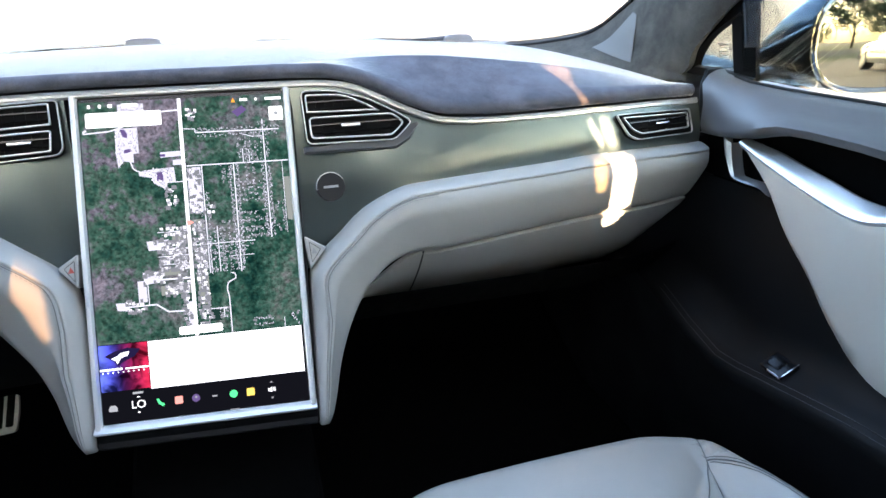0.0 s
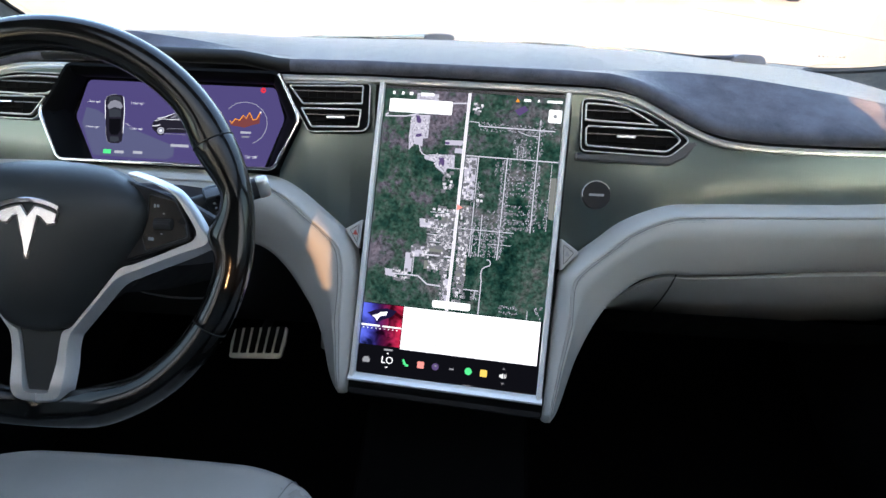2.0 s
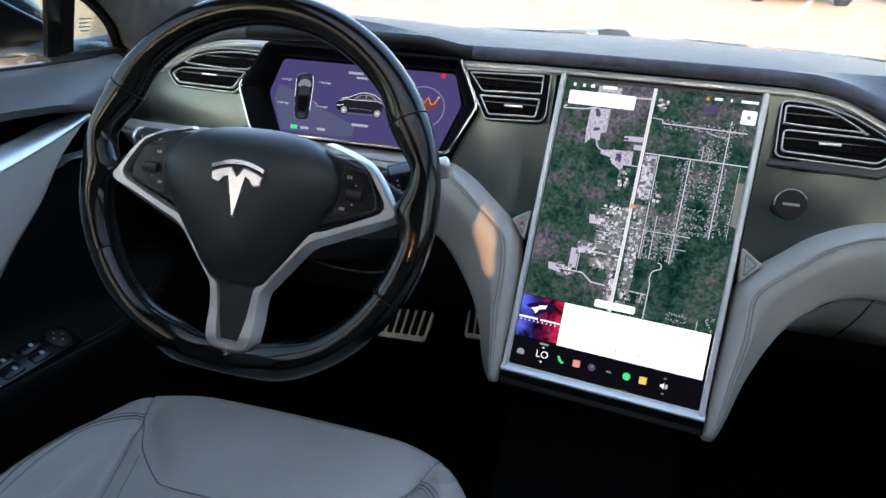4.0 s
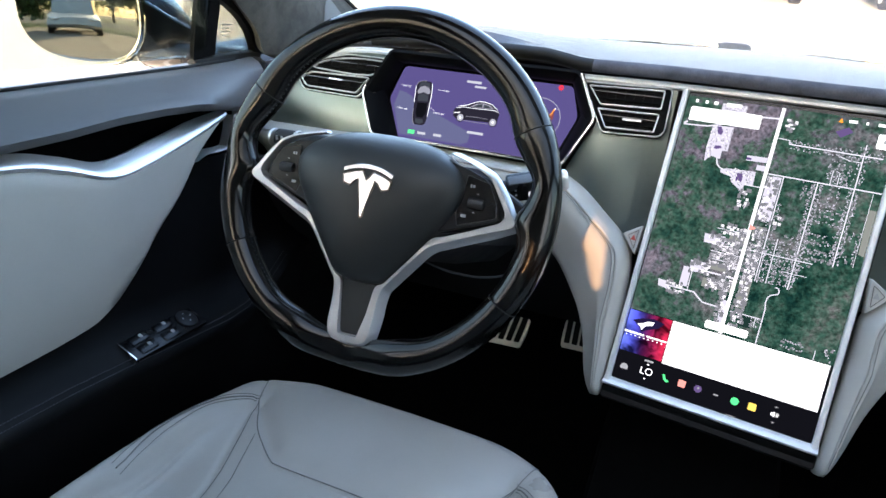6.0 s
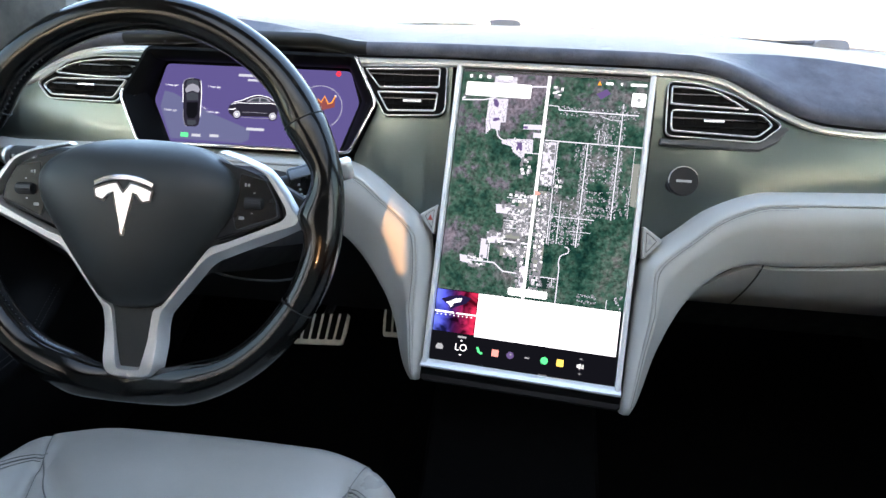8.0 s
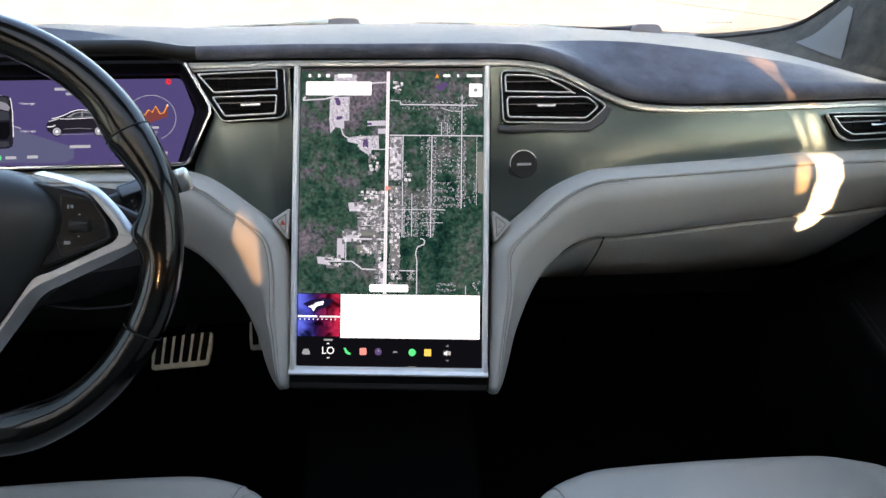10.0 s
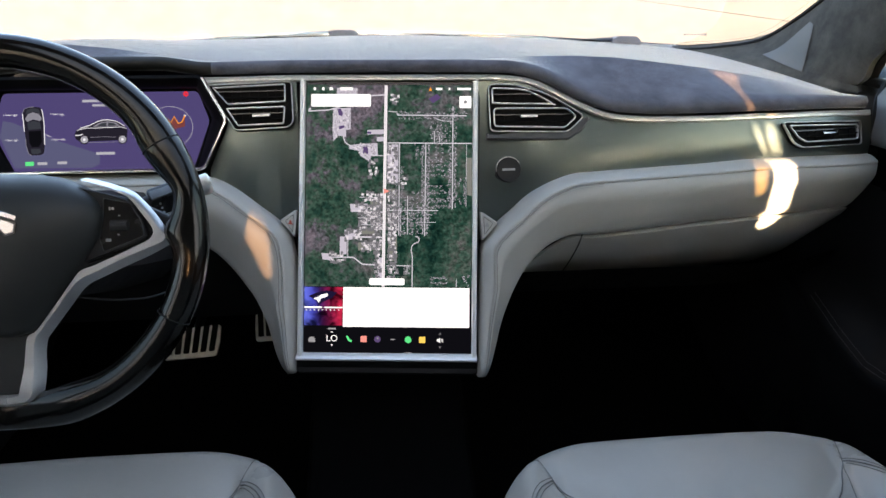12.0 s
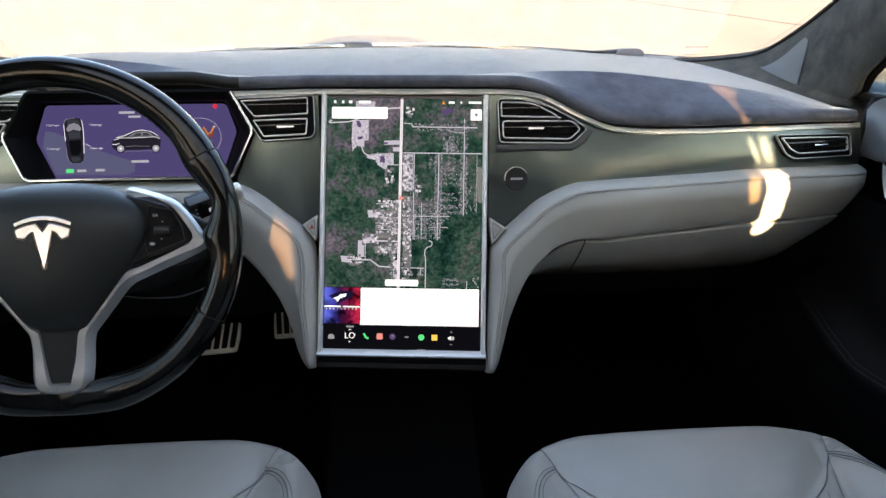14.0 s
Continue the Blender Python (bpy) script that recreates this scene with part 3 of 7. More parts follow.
def sweep(rows, lip):
    """Lip: the narrow light band along the top up to the seam; else the face below it."""
    st = smooth_path([(*a, *b) for a, b in rows], 5)
    rings = []
    for i, (ix, iz, ox, oz) in enumerate(st):
        I, O = Vector((ix, iz)), Vector((ox, oz))
        w = (O - I).length
        e = (O - I) / w
        k = min(1.0, w / .05)
        fr = i / (len(st) - 1)
        under = -.010 - .022 * min(1, max(0, fr - .45) * 3)
        if lip:
            prof = [(0, -.02), (.001, -.006), (.004 * k, .0015), (.009 * k, .0105), (.0150 * k, .0190), (.0180 * k, .0210), (.0190 * k, .0204)]
        else:
            prof = [(.0188 * k, .018), (.0198 * k, .0196), (.0215 * k, .0208), (w * .3 + .012 * k, .0205), (w * .55, .0165), (w * .78, .0055 + .3 * under), (w * .94, .65 * under), (w, under), (w - .004, under - .03)]
            prof = [(min(q, w), d) for q, d in prof]
        # the lower end by the screen is rounded off
        f = math.sqrt(max(0.0, 1 - (1 - min(1.0, (iz - st[0][1]) / .016 + .02)) ** 2)) if fr < .4 else 1.0
        rings.append([D(*(I + e * (w / 2 + (q - w / 2) * (.55 + .45 * f))), d if d < 0 else d * f - .012 * (1 - f)) for q, d in prof])
    return loft(bmesh.new(), rings)


for rows in (SWEEP_R, SWEEP_L):
    part("leather_lip", sweep(rows, True), LEATHER, dash, "pale leather top band above the seam", sharp=70)
    part("leather_face", sweep(rows, False), LEATHER, dash, "light grey leather sweep", sharp=70)
    st = smooth_path([(*a, *b) for a, b in rows], 5)
    bm = bmesh.new()
    path = []
    for ix, iz, ox, oz in st:
        I, O = Vector((ix, iz)), Vector((ox, oz))
        e = (O - I).normalized()
        path.append(D(*(I + e * .0235 * min(1, (O - I).length / .05)), .0214))
    for a, b in zip(path[2:50], path[3:51]):
        k = max(1, int((b - a).length / .0042))
        for j in range(k):
            tube(bm, [a.lerp(b, (j + .15) / k), a.lerp(b, (j + .75) / k)], .0003, 5)
    part("seam", tube(bmesh.new(), [p + P3(0, .0002, .0028) for p in path[2:51]], .0005, 5), SEAT_SEAM, dash, "fine grey seam")
    tagged(part("stitching", bm, LIGHT_THREAD, dash, "row of grey stitches"), kind="stuff")


# carbon panels between the silver trim and the leather; the left one is parted by the cluster
def panel(x0, x1, rows, edge=None, n=50):
    """edge: the cluster's side, as x at each height, where the panel ends."""
    top = [(p[0][0], p[0][1]) for p in rows]
    sg = 1 if x0 >= 0 else -1
    tx, tz = zip(*sorted((sg * a, b) for a, b in top[5:]))
    rings = []
    for s in np.linspace(0, 1, n):
        x = x0 + (x1 - x0) * s
        lo = float(np.interp(sg * x, tx, tz)) - .003 if sg * x > tx[0] else tz[0]
        hi = trim_z(x) + .004
        r = []
        for k in np.linspace(0, 1, 13):
            z = lo + (hi - lo) * k
            xe = x0 + (float(np.interp(z, *edge)) - x0) * s if edge else x
            lean = float(np.interp(abs(xe), [.12, .16, .20, .25, .30, .37, .48, .60], [-.14, -.13, -.05, .085, .105, .045, .0, .0])) if sg > 0 else float(np.interp(-xe, [.11, .14, .17, .21, .50], [-.13, -.11, -.04, .03, 0]))
            r.append(D(xe, z, -.0005 - .012 * (1 - k) ** 3 - lean * (z - (hi if lean < 0 else (lo + hi) / 2))))
        rings.append(r)
    return loft(bmesh.new(), rings)


part("carbon_panel", panel(.130, .752, SWEEP_R), CARBON, dash, "dark carbon weave panel", sharp=60)
part("carbon_panel", panel(-.112, -.238, SWEEP_L, ([.8575, .920, .9765], [-.234, -.204, -.236])), CARBON, dash, "dark carbon weave panel", sharp=60)
part("carbon_panel", panel(-.768, -.522, SWEEP_L, ([.8575, .915, .9765], [-.525, -.555, -.524])), CARBON, dash, "dark carbon weave panel", sharp=60)

# glovebox below the right-hand leather, closed, and the dark knee trim below the left-hand one
GB_TOP = [(.2060, .7345), (.2690, .7675), (.3084, .7680), (.395, .7750), (.482, .7825), (.569, .7875), (.648, .7895), (.686, .7900), (.712, .7890)]
GB_BOT = [(.1960, .7060), (.2500, .7120), (.3000, .7125), (.385, .7130), (.473, .7180), (.545, .7240), (.610, .7265), (.668, .7345), (.714, .7500)]


def lower(i0, i1, d_top, d_bot):
    a, b = smooth_path(GB_TOP, 6), smooth_path(GB_BOT, 6)
    rings = []
    for p, q in list(zip(a, b))[i0:i1]:
        p, q = Vector(p), Vector(q)
        r = [D(*p, d_top - .012), D(*p.lerp(q, .03), d_top), D(*p.lerp(q, .08), d_top + .003)]
        r += [D(*p.lerp(q, k), d_top + .003 + (d_bot - d_top) * k ** 1.6) for k in (.3, .55, .8, .95)]
        r += [D(*q, d_bot - .004), D(*q, d_bot - .02) + P3(0, 0, -.004), D(*q, d_bot - .12) + P3(0, .03, .02)]
        lean = P3(q.x * .075 * min(1, (.74 - q.x) / .15), .075, -.031)      # the lower half turns under
        r = [w + lean * (min(1, k) ** 1.5) for w, k in zip(r, (0, .03, .08, .3, .55, .8, .95, 1, 1, 1))]
        rings.append(r)
    return loft(bmesh.new(), rings)


part("glovebox_door", lower(9, 49, -.0310, -.108), LEATHER, dash, "closed light grey glovebox door", sharp=60)
part("lower_trim", lower(0, 10, -.0305, -.1070), LEATHER, dash, "grey lower dash trim beside the glovebox", sharp=60)
ga, gb2 = Vector(smooth_path(GB_TOP, 6)[9]), Vector(smooth_path(GB_BOT, 6)[9])
part("glovebox_gap", tube(bmesh.new(), [D(*ga.lerp(gb2, k), -.0273 - .0770 * k ** 1.6) + P3(gb2.x * .075, .075, -.031) * k ** 1.5 for k in np.linspace(.02, .98, 10)], .0012, 6), SEAM, dash, "dark glovebox joint")
bm = bmesh.new()
loft(bm, [[D(x, .80, -.01), D(x, .775, -.03), D(x, .72, -.10), D(x, .66, -.2), P3(x, .5, .62)] for x in np.linspace(-.17, -.76, 12)])
part("knee_panel", bm, BLACK, dash, "black knee panel under the steering column", sharp=60)
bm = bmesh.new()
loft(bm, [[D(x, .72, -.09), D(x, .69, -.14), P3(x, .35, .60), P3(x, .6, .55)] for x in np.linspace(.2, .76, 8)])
part("under_panel", bm, SHADE_BLACK, dash, "panel under the glovebox, coloured near-black for its shade", sharp=60)

# end caps next to the doors
for s in (-1, 1):
    bm = bmesh.new()
    slab(bm, rounded([(.150, .80), (.18, .76), (.45, .76), (.50, .965), (.20, .945), (.165, .925)], .02), lambda u, v, d, s=s: P3(s * (.752 + d), u, v), 0, .06, .003)
    part("end_cap", bm, BLACK, dash)

# centre tunnel below the screen, its shade put into the near-black colour
tun = thing("center_tunnel", (0, -.3, .25), "black carpeted tunnel between the seats, deepened for its shade", "console")
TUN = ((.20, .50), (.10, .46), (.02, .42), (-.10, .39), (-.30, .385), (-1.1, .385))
part("tunnel_top", loft(bmesh.new(), [[P3(-.118, y, z - .006), P3(-.10, y, z), P3(.10, y, z), P3(.118, y, z - .006)] for y, z in TUN]), SHADE_BLACK, tun)
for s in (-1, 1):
    part("tunnel_side", loft(bmesh.new(), [[P3(s * .128, y, .25), P3(s * .125, y, z - .02), P3(s * .1185, y, z - .007)] for y, z in TUN]), SHADE_BLACK, tun)


# ---- air vents ----
def vent(name, holes, rims, base, label, tab, slat_rows):
    """holes: openings with silver frames; rims: outer bright lines; everything sits on the dashboard's front."""
    t = thing(name, D(*base), label, "air vent", "dashboard air vents")
    for poly, width in rims:
        part("housing", slab(bmesh.new(), poly, D, -.004, .0045, .002), VENT_BLACK, t, "dark housing")
        part("outer_rim", rim(bmesh.new(), poly, width, D, .002, .0075), SATIN, t, "thin silver outline")
    for i, poly in enumerate(holes):
        part("opening", slab(bmesh.new(), inset(poly, .001), D, .003, .0050), VENT_BLACK, t)
        part("vent_frame", rim(bmesh.new(), poly, .0016, D, .004, .0090), SATIN, t, "satin silver frame")
        inn = inset(poly, .0016)
        z0, z1 = min(p[1] for p in inn), max(p[1] for p in inn)
        for k in range(slat_rows):
            z = z0 + (z1 - z0) * (k + 1) / (slat_rows + 1)
            xs = []
            for a, b in zip(inn, inn[1:] + inn[:1]):
                if (a[1] - z) * (b[1] - z) < 0:
                    xs.append(a[0] + (b[0] - a[0]) * (z - a[1]) / (b[1] - a[1]))
            if len(xs) >= 2:
                part("slat", loft(bmesh.new(), [[D(x, z - .0012, .005), D(x, z - .0008, .0082), D(x, z + .0008, .0082), D(x, z + .0012, .005)] for x in np.linspace(min(xs), max(xs), 6)], True, True), PIANO if k == slat_rows // 2 else VENT_BLACK, t)
        xs = [p[0] for p in inn]
        for x in np.linspace(min(xs), max(xs), 9)[1:-1]:
            zs = []
            for a, b in zip(inn, inn[1:] + inn[:1]):
                if (a[0] - x) * (b[0] - x) < 0:
                    zs.append(a[1] + (b[1] - a[1]) * (x - a[0]) / (b[0] - a[0]))
            if len(zs) >= 2:
                part("vane", loft(bmesh.new(), [[D(x - .0006, z, .0051), D(x - .0004, z, .0062), D(x + .0004, z, .0062), D(x + .0006, z, .0051)] for z in (min(zs), max(zs))], True, True), VENT_BLACK, t)
    if tab:
        part("tab", slab(bmesh.new(), rounded(rect(tab[0] - .012, tab[1] - .0016, tab[0] + .012, tab[1] + .0016), .001), D, .006, .0112, .0008), CHROME, t, "small chrome direction tab")
    return t


up_r = smooth_path([(.1570, .9405), (.1572, .9570), (.1610, .9592)], 3)[:-1] + smooth_path([(.1610, .9592), (.2020, .9565), (.2290, .9455), (.2440, .9368)], 4) + smooth_path([(.2440, .9368), (.2400, .9362), (.1640, .9382), (.1570, .9405)], 3)[1:-1]
lo_r = rounded([(.1582, .9332), (.2625, .9320), (.2768, .9200), (.2590, .9056), (.1585, .9086)], .006)
vent("air_vent", [up_r, lo_r], [(rounded([(.1525, .9645), (.188, .9635), (.231, .9525), (.260, .9380), (.288, .9210), (.263, .9005), (.153, .9030)], .008), .0010)], (.21, .93), "black two-part air vent with fin-shaped silver frames", (.208, .9210), 2)
up_c = rounded([(-.2245, .9612), (-.1266, .9642), (-.1270, .9408), (-.2040, .9385)], .003)
lo_c = rounded([(-.2070, .9345), (-.1276, .9352), (-.1302, .9125), (-.1918, .9112)], .003)
vent("air_vent", [up_c, lo_c], [(rounded([(-.234, .9650), (-.118, .9680), (-.117, .9150), (-.124, .9080), (-.195, .9055)], .006), .0010)], (-.17, .94), "black two-part air vent with silver frames beside the cluster", (-.160, .9235), 2)
up_l = smooth_path([(-.5270, .9592), (-.5650, .9597), (-.6000, .9572), (-.6320, .9500), (-.6525, .9402)], 3) + smooth_path([(-.6525, .9402), (-.6380, .9375), (-.5480, .9368), (-.5270, .9592)], 3)[1:-1]
lo_l = rounded([(-.5480, .9345), (-.6520, .9328), (-.6695, .9225), (-.6560, .9105), (-.5650, .9098)], .005)
vent("air_vent", [up_l, lo_l], [(rounded([(-.5250, .9640), (-.5950, .9640), (-.6350, .9550), (-.6800, .9260), (-.6610, .9060), (-.5600, .9050)], .008), .0011)], (-.6, .93), "black two-part air vent with curved silver frames by the door", (-.604, .9250), 2)
hole_p = rounded([(.5850, .9040), (.7065, .9000), (.7062, .8790), (.6140, .8795), (.6000, .8862)], .004)
vent("air_vent", [hole_p], [(rounded([(.5765, .9085), (.7155, .9045), (.7155, .8715), (.6080, .8728), (.5930, .8800)], .006), .0010)], (.65, .89), "narrow black air vent with silver frame at the dash end", (.653, .8905), 2)

# grey lower apron of the right-hand centre vent
bm = bmesh.new()
slab(bm, rounded([(.148, .9015), (.163, .9005), (.262, .9000), (.283, .9100), (.296, .9200), (.284, .9020), (.264, .8915), (.148, .8935)], .002), D, -.002, .004, .0020)
part("vent_apron", bm, LIFTED_CHARCOAL, dash, "dark satin lower vent surround")

# triangular buttons at the foot of the carbon panels
for pts, ink in (([(.1345, .802), (.1590, .786), (.1365, .764)], MARK), ([(-.1165, .803), (-.1400, .789), (-.1205, .766)], RED_PRINT)):
    b = part("triangle_button", slab(bmesh.new(), rounded(pts, .003), D, -.012, .008, .0015), LEATHER, dash, "pale triangular switch")
    cx, cz = sum(p[0] for p in pts) / 3, sum(p[1] for p in pts) / 3
    part("button_outline", rim(bmesh.new(), rounded(inset(pts, .0045), .002), .0006, D, .0075, .0088), SEAM, b)
    part("button_symbol", slab(bmesh.new(), [(cx - .0035, cz - .003), (cx + .0035, cz - .003), (cx, cz + .0035)], D, .0078, .0087), ink, b, "small printed triangle")

# round magnetic phone mount
mount = thing("phone_mount", D(.172, .86), "round black magnetic phone mount stuck on the dash", "phone mount")


def K(u, v, d):
    """Face of the mount: turned a little upwards."""
    return P3(.169, .034, .866) + P3(1, 0, 0) * u + P3(0, .342, .940) * v + P3(0, -.940, .342) * d


part("stem", loft(bmesh.new(), [[K(u, v, d) for u, v in disc(0, 0, r)] for d, r in ((-.05, .010), (-.03, .008), (-.012, .010))], True, True), BLACK, mount)
part("disc", loft(bmesh.new(), [[K(u, v, d) for u, v in disc(0, 0, r, 40)] for d, r in ((-.013, .0150), (-.010, .0168), (-.002, .0168), (0, .0160))], True, True), BLACK, mount, "flat round black head")
part("edge_ring", tube(bmesh.new(), [K(.0166 * math.cos(a), .0166 * math.sin(a), -.0008) for a in np.linspace(.5, 3.3, 30)], .0005, 6), SATIN, mount, "thin silver edge")
part("lettering_bar", slab(bmesh.new(), rect(-.0085, -.0014, .0085, .0014), K, -.001, .0003), MARK, mount, "small grey word mark")

# ---- centre touchscreen ----
ts = thing("touchscreen", S(0, 0, 0), "large upright touchscreen with a satin silver frame, showing a map", "touchscreen")
hw, H = SCREEN_W / 2, SCREEN_H
part("housing", slab(bmesh.new(), rounded(rect(-hw - .010, -.030, hw + .010, H + .006), .006), S, -.05, -.003, .002), BLACK, ts, "dark housing")
part("glass", slab(bmesh.new(), rounded(rect(-hw - .001, -.001, hw + .001, H + .004), .004), S, -.006, -.0008, .0004), PIANO, ts, "glossy black glass")


def strip(a, b, w, name="frame_strip", prof=((-.5, .003), (-.35, .0062), (0, .0070), (.35, .0062), (.5, .003))):
    """One polished edge strip of the frame, rounded across."""
    a, b = Vector(a), Vector(b)
    t = (b - a).normalized()
    n = Vector((-t.y, t.x))
    rings = []
    for p in (a, b):
        rings.append([S(*(p + n * q), d) for q, d in ((-w / 2, -.006), *((w * k, h) for k, h in prof), (w / 2, -.006))])
    return part(name, loft(bmesh.new(), rings, True, True), FRAME_SILVER, ts, "satin silver edge strip")


strip((-hw - .0042, -.008), (-hw - .0042, H + .005), .0072)
strip((hw + .0042, -.008), (hw + .0042, H + .005), .0072)
strip((-hw - .0085, -.0062), (hw + .0085, -.0062), .0105, prof=((-.5, .005), (-.36, .0085), (-.2, .0092), (.1, .0062), (.5, .0008)))
part("lower_lip", loft(bmesh.new(), [[S(u, -.0105, .002), S(u, -.016, .001), S(u, -.026, -.006), S(u, -.033, -.018), S(u, -.034, -.05)] for u in (-hw - .008, 0, hw + .008)]), DARK_LEATHER, ts, "dark satin lower lip")


def map_glow():
    """Satellite woodland: violet-grey thin woods to the west, dark green to the south-east, grain of tree crowns."""
    m = bpy.data.materials.new("map_woodland")
    m.use_nodes = True
    nt = m.node_tree
    N, L = nt.nodes, nt.links
    N.remove(N["Principled BSDF"])
    co = N.new("ShaderNodeTexCoord")
    big, mid, fine = (N.new("ShaderNodeTexNoise") for _ in range(3))
    for n, sc, ro in ((big, 20, .6), (mid, 90, .65), (fine, 220, .7)):
        n.inputs["Scale"].default_value, n.inputs["Detail"].default_value, n.inputs["Roughness"].default_value = sc, 6, ro
        L.new(co.outputs["Object"], n.inputs["Vector"])

    def ramp(src, stops):
        r = N.new("ShaderNodeValToRGB")
        for p, col in stops:
            r.color_ramp.elements.new(p).color = (*col, 1)
        r.color_ramp.elements.remove(r.color_ramp.elements[0])
        r.color_ramp.elements.remove(r.color_ramp.elements[-1])
        L.new(src, r.inputs["Fac"])
        return r.outputs["Color"]

    def blend(fac, a, b):
        x = N.new("ShaderNodeMix")
        x.data_type = "RGBA"
        L.new(fac, x.inputs["Factor"])
        L.new(a, x.inputs["A"])
        L.new(b, x.inputs["B"])
        return x.outputs["Result"]

    mx = N.new("ShaderNodeMix")
    mx.data_type = "FLOAT"
    mx.inputs["Factor"].default_value = 0.36
    L.new(big.outputs["Fac"], mx.inputs["A"])
    L.new(mid.outputs["Fac"], mx.inputs["B"])
    west = ramp(mx.outputs["Result"], ((.38, (.012, .038, .030)), (.45, (.032, .070, .052)), (.50, (.058, .084, .072)), (.535, (.094, .088, .112)), (.61, (.145, .122, .152))))
    east = ramp(mx.outputs["Result"], ((.40, (.004, .020, .017)), (.46, (.015, .046, .034)), (.51, (.034, .072, .056)), (.56, (.062, .086, .074)), (.62, (.115, .110, .116))))
    xyz = N.new("ShaderNodeSeparateXYZ")
    L.new(co.outputs["Object"], xyz.inputs[0])
    sm = N.new("ShaderNodeMath")      # eastwards and southwards
    sm.operation = "MULTIPLY_ADD"
    sm.inputs[1].default_value = -0.7
    L.new(xyz.outputs["Z"], sm.inputs[0])
    L.new(xyz.outputs["X"], sm.inputs[2])
    fac = N.new("ShaderNodeMapRange")
    fac.inputs["From Min"].default_value, fac.inputs["From Max"].default_value = -.20, -.06
    L.new(sm.outputs[0], fac.inputs["Value"])
    col = blend(fac.outputs["Result"], west, east)
    g = N.new("ShaderNodeMapRange")
    g.inputs["From Min"].default_value, g.inputs["From Max"].default_value = 0.36, 0.66
    g.inputs["To Min"].default_value, g.inputs["To Max"].default_value = 0.42 * SCREEN, 1.7 * SCREEN
    L.new(fine.outputs["Fac"], g.inputs["Value"])
    e = N.new("ShaderNodeEmission")
    L.new(col, e.inputs["Color"])
    L.new(g.outputs["Result"], e.inputs["Strength"])
    L.new(e.outputs[0], N["Material Output"].inputs["Surface"])
    return m


def cover_glow():
    """The cover picture: dark, blue to the left, red to the right."""
    m = bpy.data.materials.new("cover_art")
    m.use_nodes = True
    nt = m.node_tree
    N, L = nt.nodes, nt.links
    N.remove(N["Principled BSDF"])
    co = N.new("ShaderNodeTexCoord")
    xyz = N.new("ShaderNodeSeparateXYZ")
    L.new(co.outputs["Object"], xyz.inputs[0])
    fx = N.new("ShaderNodeMapRange")
    fx.inputs["From Min"].default_value, fx.inputs["From Max"].default_value = -.1155, -.062
    L.new(xyz.outputs["X"], fx.inputs["Value"])
    r = N.new("ShaderNodeValToRGB")
    for p, c in ((.01, (.10, .14, .62)), (.30, (.045, .05, .34)), (.48, (.03, .012, .09)), (.68, (.16, .010, .06)), (.99, (.40, .015, .05))):
        r.color_ramp.elements.new(p).color = (*c, 1)
    r.color_ramp.elements.remove(r.color_ramp.elements[0])
    r.color_ramp.elements.remove(r.color_ramp.elements[-1])
    L.new(fx.outputs["Result"], r.inputs["Fac"])
    n = N.new("ShaderNodeTexNoise")
    n.inputs["Scale"].default_value, n.inputs["Detail"].default_value, n.inputs["Distortion"].default_value = 55, 3, .6
    L.new(co.outputs["Object"], n.inputs["Vector"])
    g = N.new("ShaderNodeMapRange")
    g.inputs["From Min"].default_value, g.inputs["From Max"].default_value = 0.38, 0.64
    g.inputs["To Min"].default_value, g.inputs["To Max"].default_value = 0.12 * SCREEN, 1.5 * SCREEN
    L.new(n.outputs["Fac"], g.inputs["Value"])
    e = N.new("ShaderNodeEmission")
    L.new(r.outputs["Color"], e.inputs["Color"])
    L.new(g.outputs["Result"], e.inputs["Strength"])
    L.new(e.outputs[0], N["Material Output"].inputs["Surface"])
    return m


W_WHITE = glow("screen_white", (1, 1, 1), 1.15)
W_ROAD = glow("map_main_road", (.78, .74, .79), 1.1)
W_STREET = glow("map_street", (.60, .57, .65), 1.0)
W_ROOF = glow("map_roof", (.74, .70, .76), 1.0)
W_ROOF2 = glow("map_yard", (.17, .17, .19), 0.95)
W_LOT = glow("map_lot", (.52, .49, .58), 1.0)
W_BLACK = glow("screen_black", (.004, .004, .006), 1)
W_GREEN = glow("icon_green", (.10, .75, .25), 1)
W_PINK = glow("icon_pink", (.85, .30, .26), 1)
W_YELLOW = glow("icon_yellow", (.90, .62, .12), 1)
W_VIOLET = glow("icon_violet", (.10, .065, .17), 1)
W_ORANGE = glow("icon_orange", (.85, .30, .04), 1)
W_RED = glow("icon_red", (.75, .03, .05), 1)
W_GREY = glow("icon_grey", (.30, .30, .32), 1)
W_NIGHT = glow("art_night", (.012, .008, .035), 1)

disp = part("display", slab(bmesh.new(), rect(-.1155, .0005, .1155, H - .0015), S, -.004, -.0004), W_BLACK, ts, "lit display")


def U(x):
    """Across the display from a 292-wide drawing of it."""
    return (x - 686) / 292 * SCREEN_W


def V(y):
    return (625 - y) / 468 * SCREEN_H


def ui(name, poly, level, material, parent=disp, label=""):
    return part(name, slab(bmesh.new(), poly, S, -.0003, .0001 * level, 0), material, parent, label)


def uirect(x0, y0, x1, y1, r=0.0):
    p = rect(U(x0), V(y1), U(x1), V(y0))
    return rounded(p, r) if r else p


the_map = ui("map", uirect(541, 158, 832, 511), 0, map_glow(), label="satellite map of woods and a road with houses")


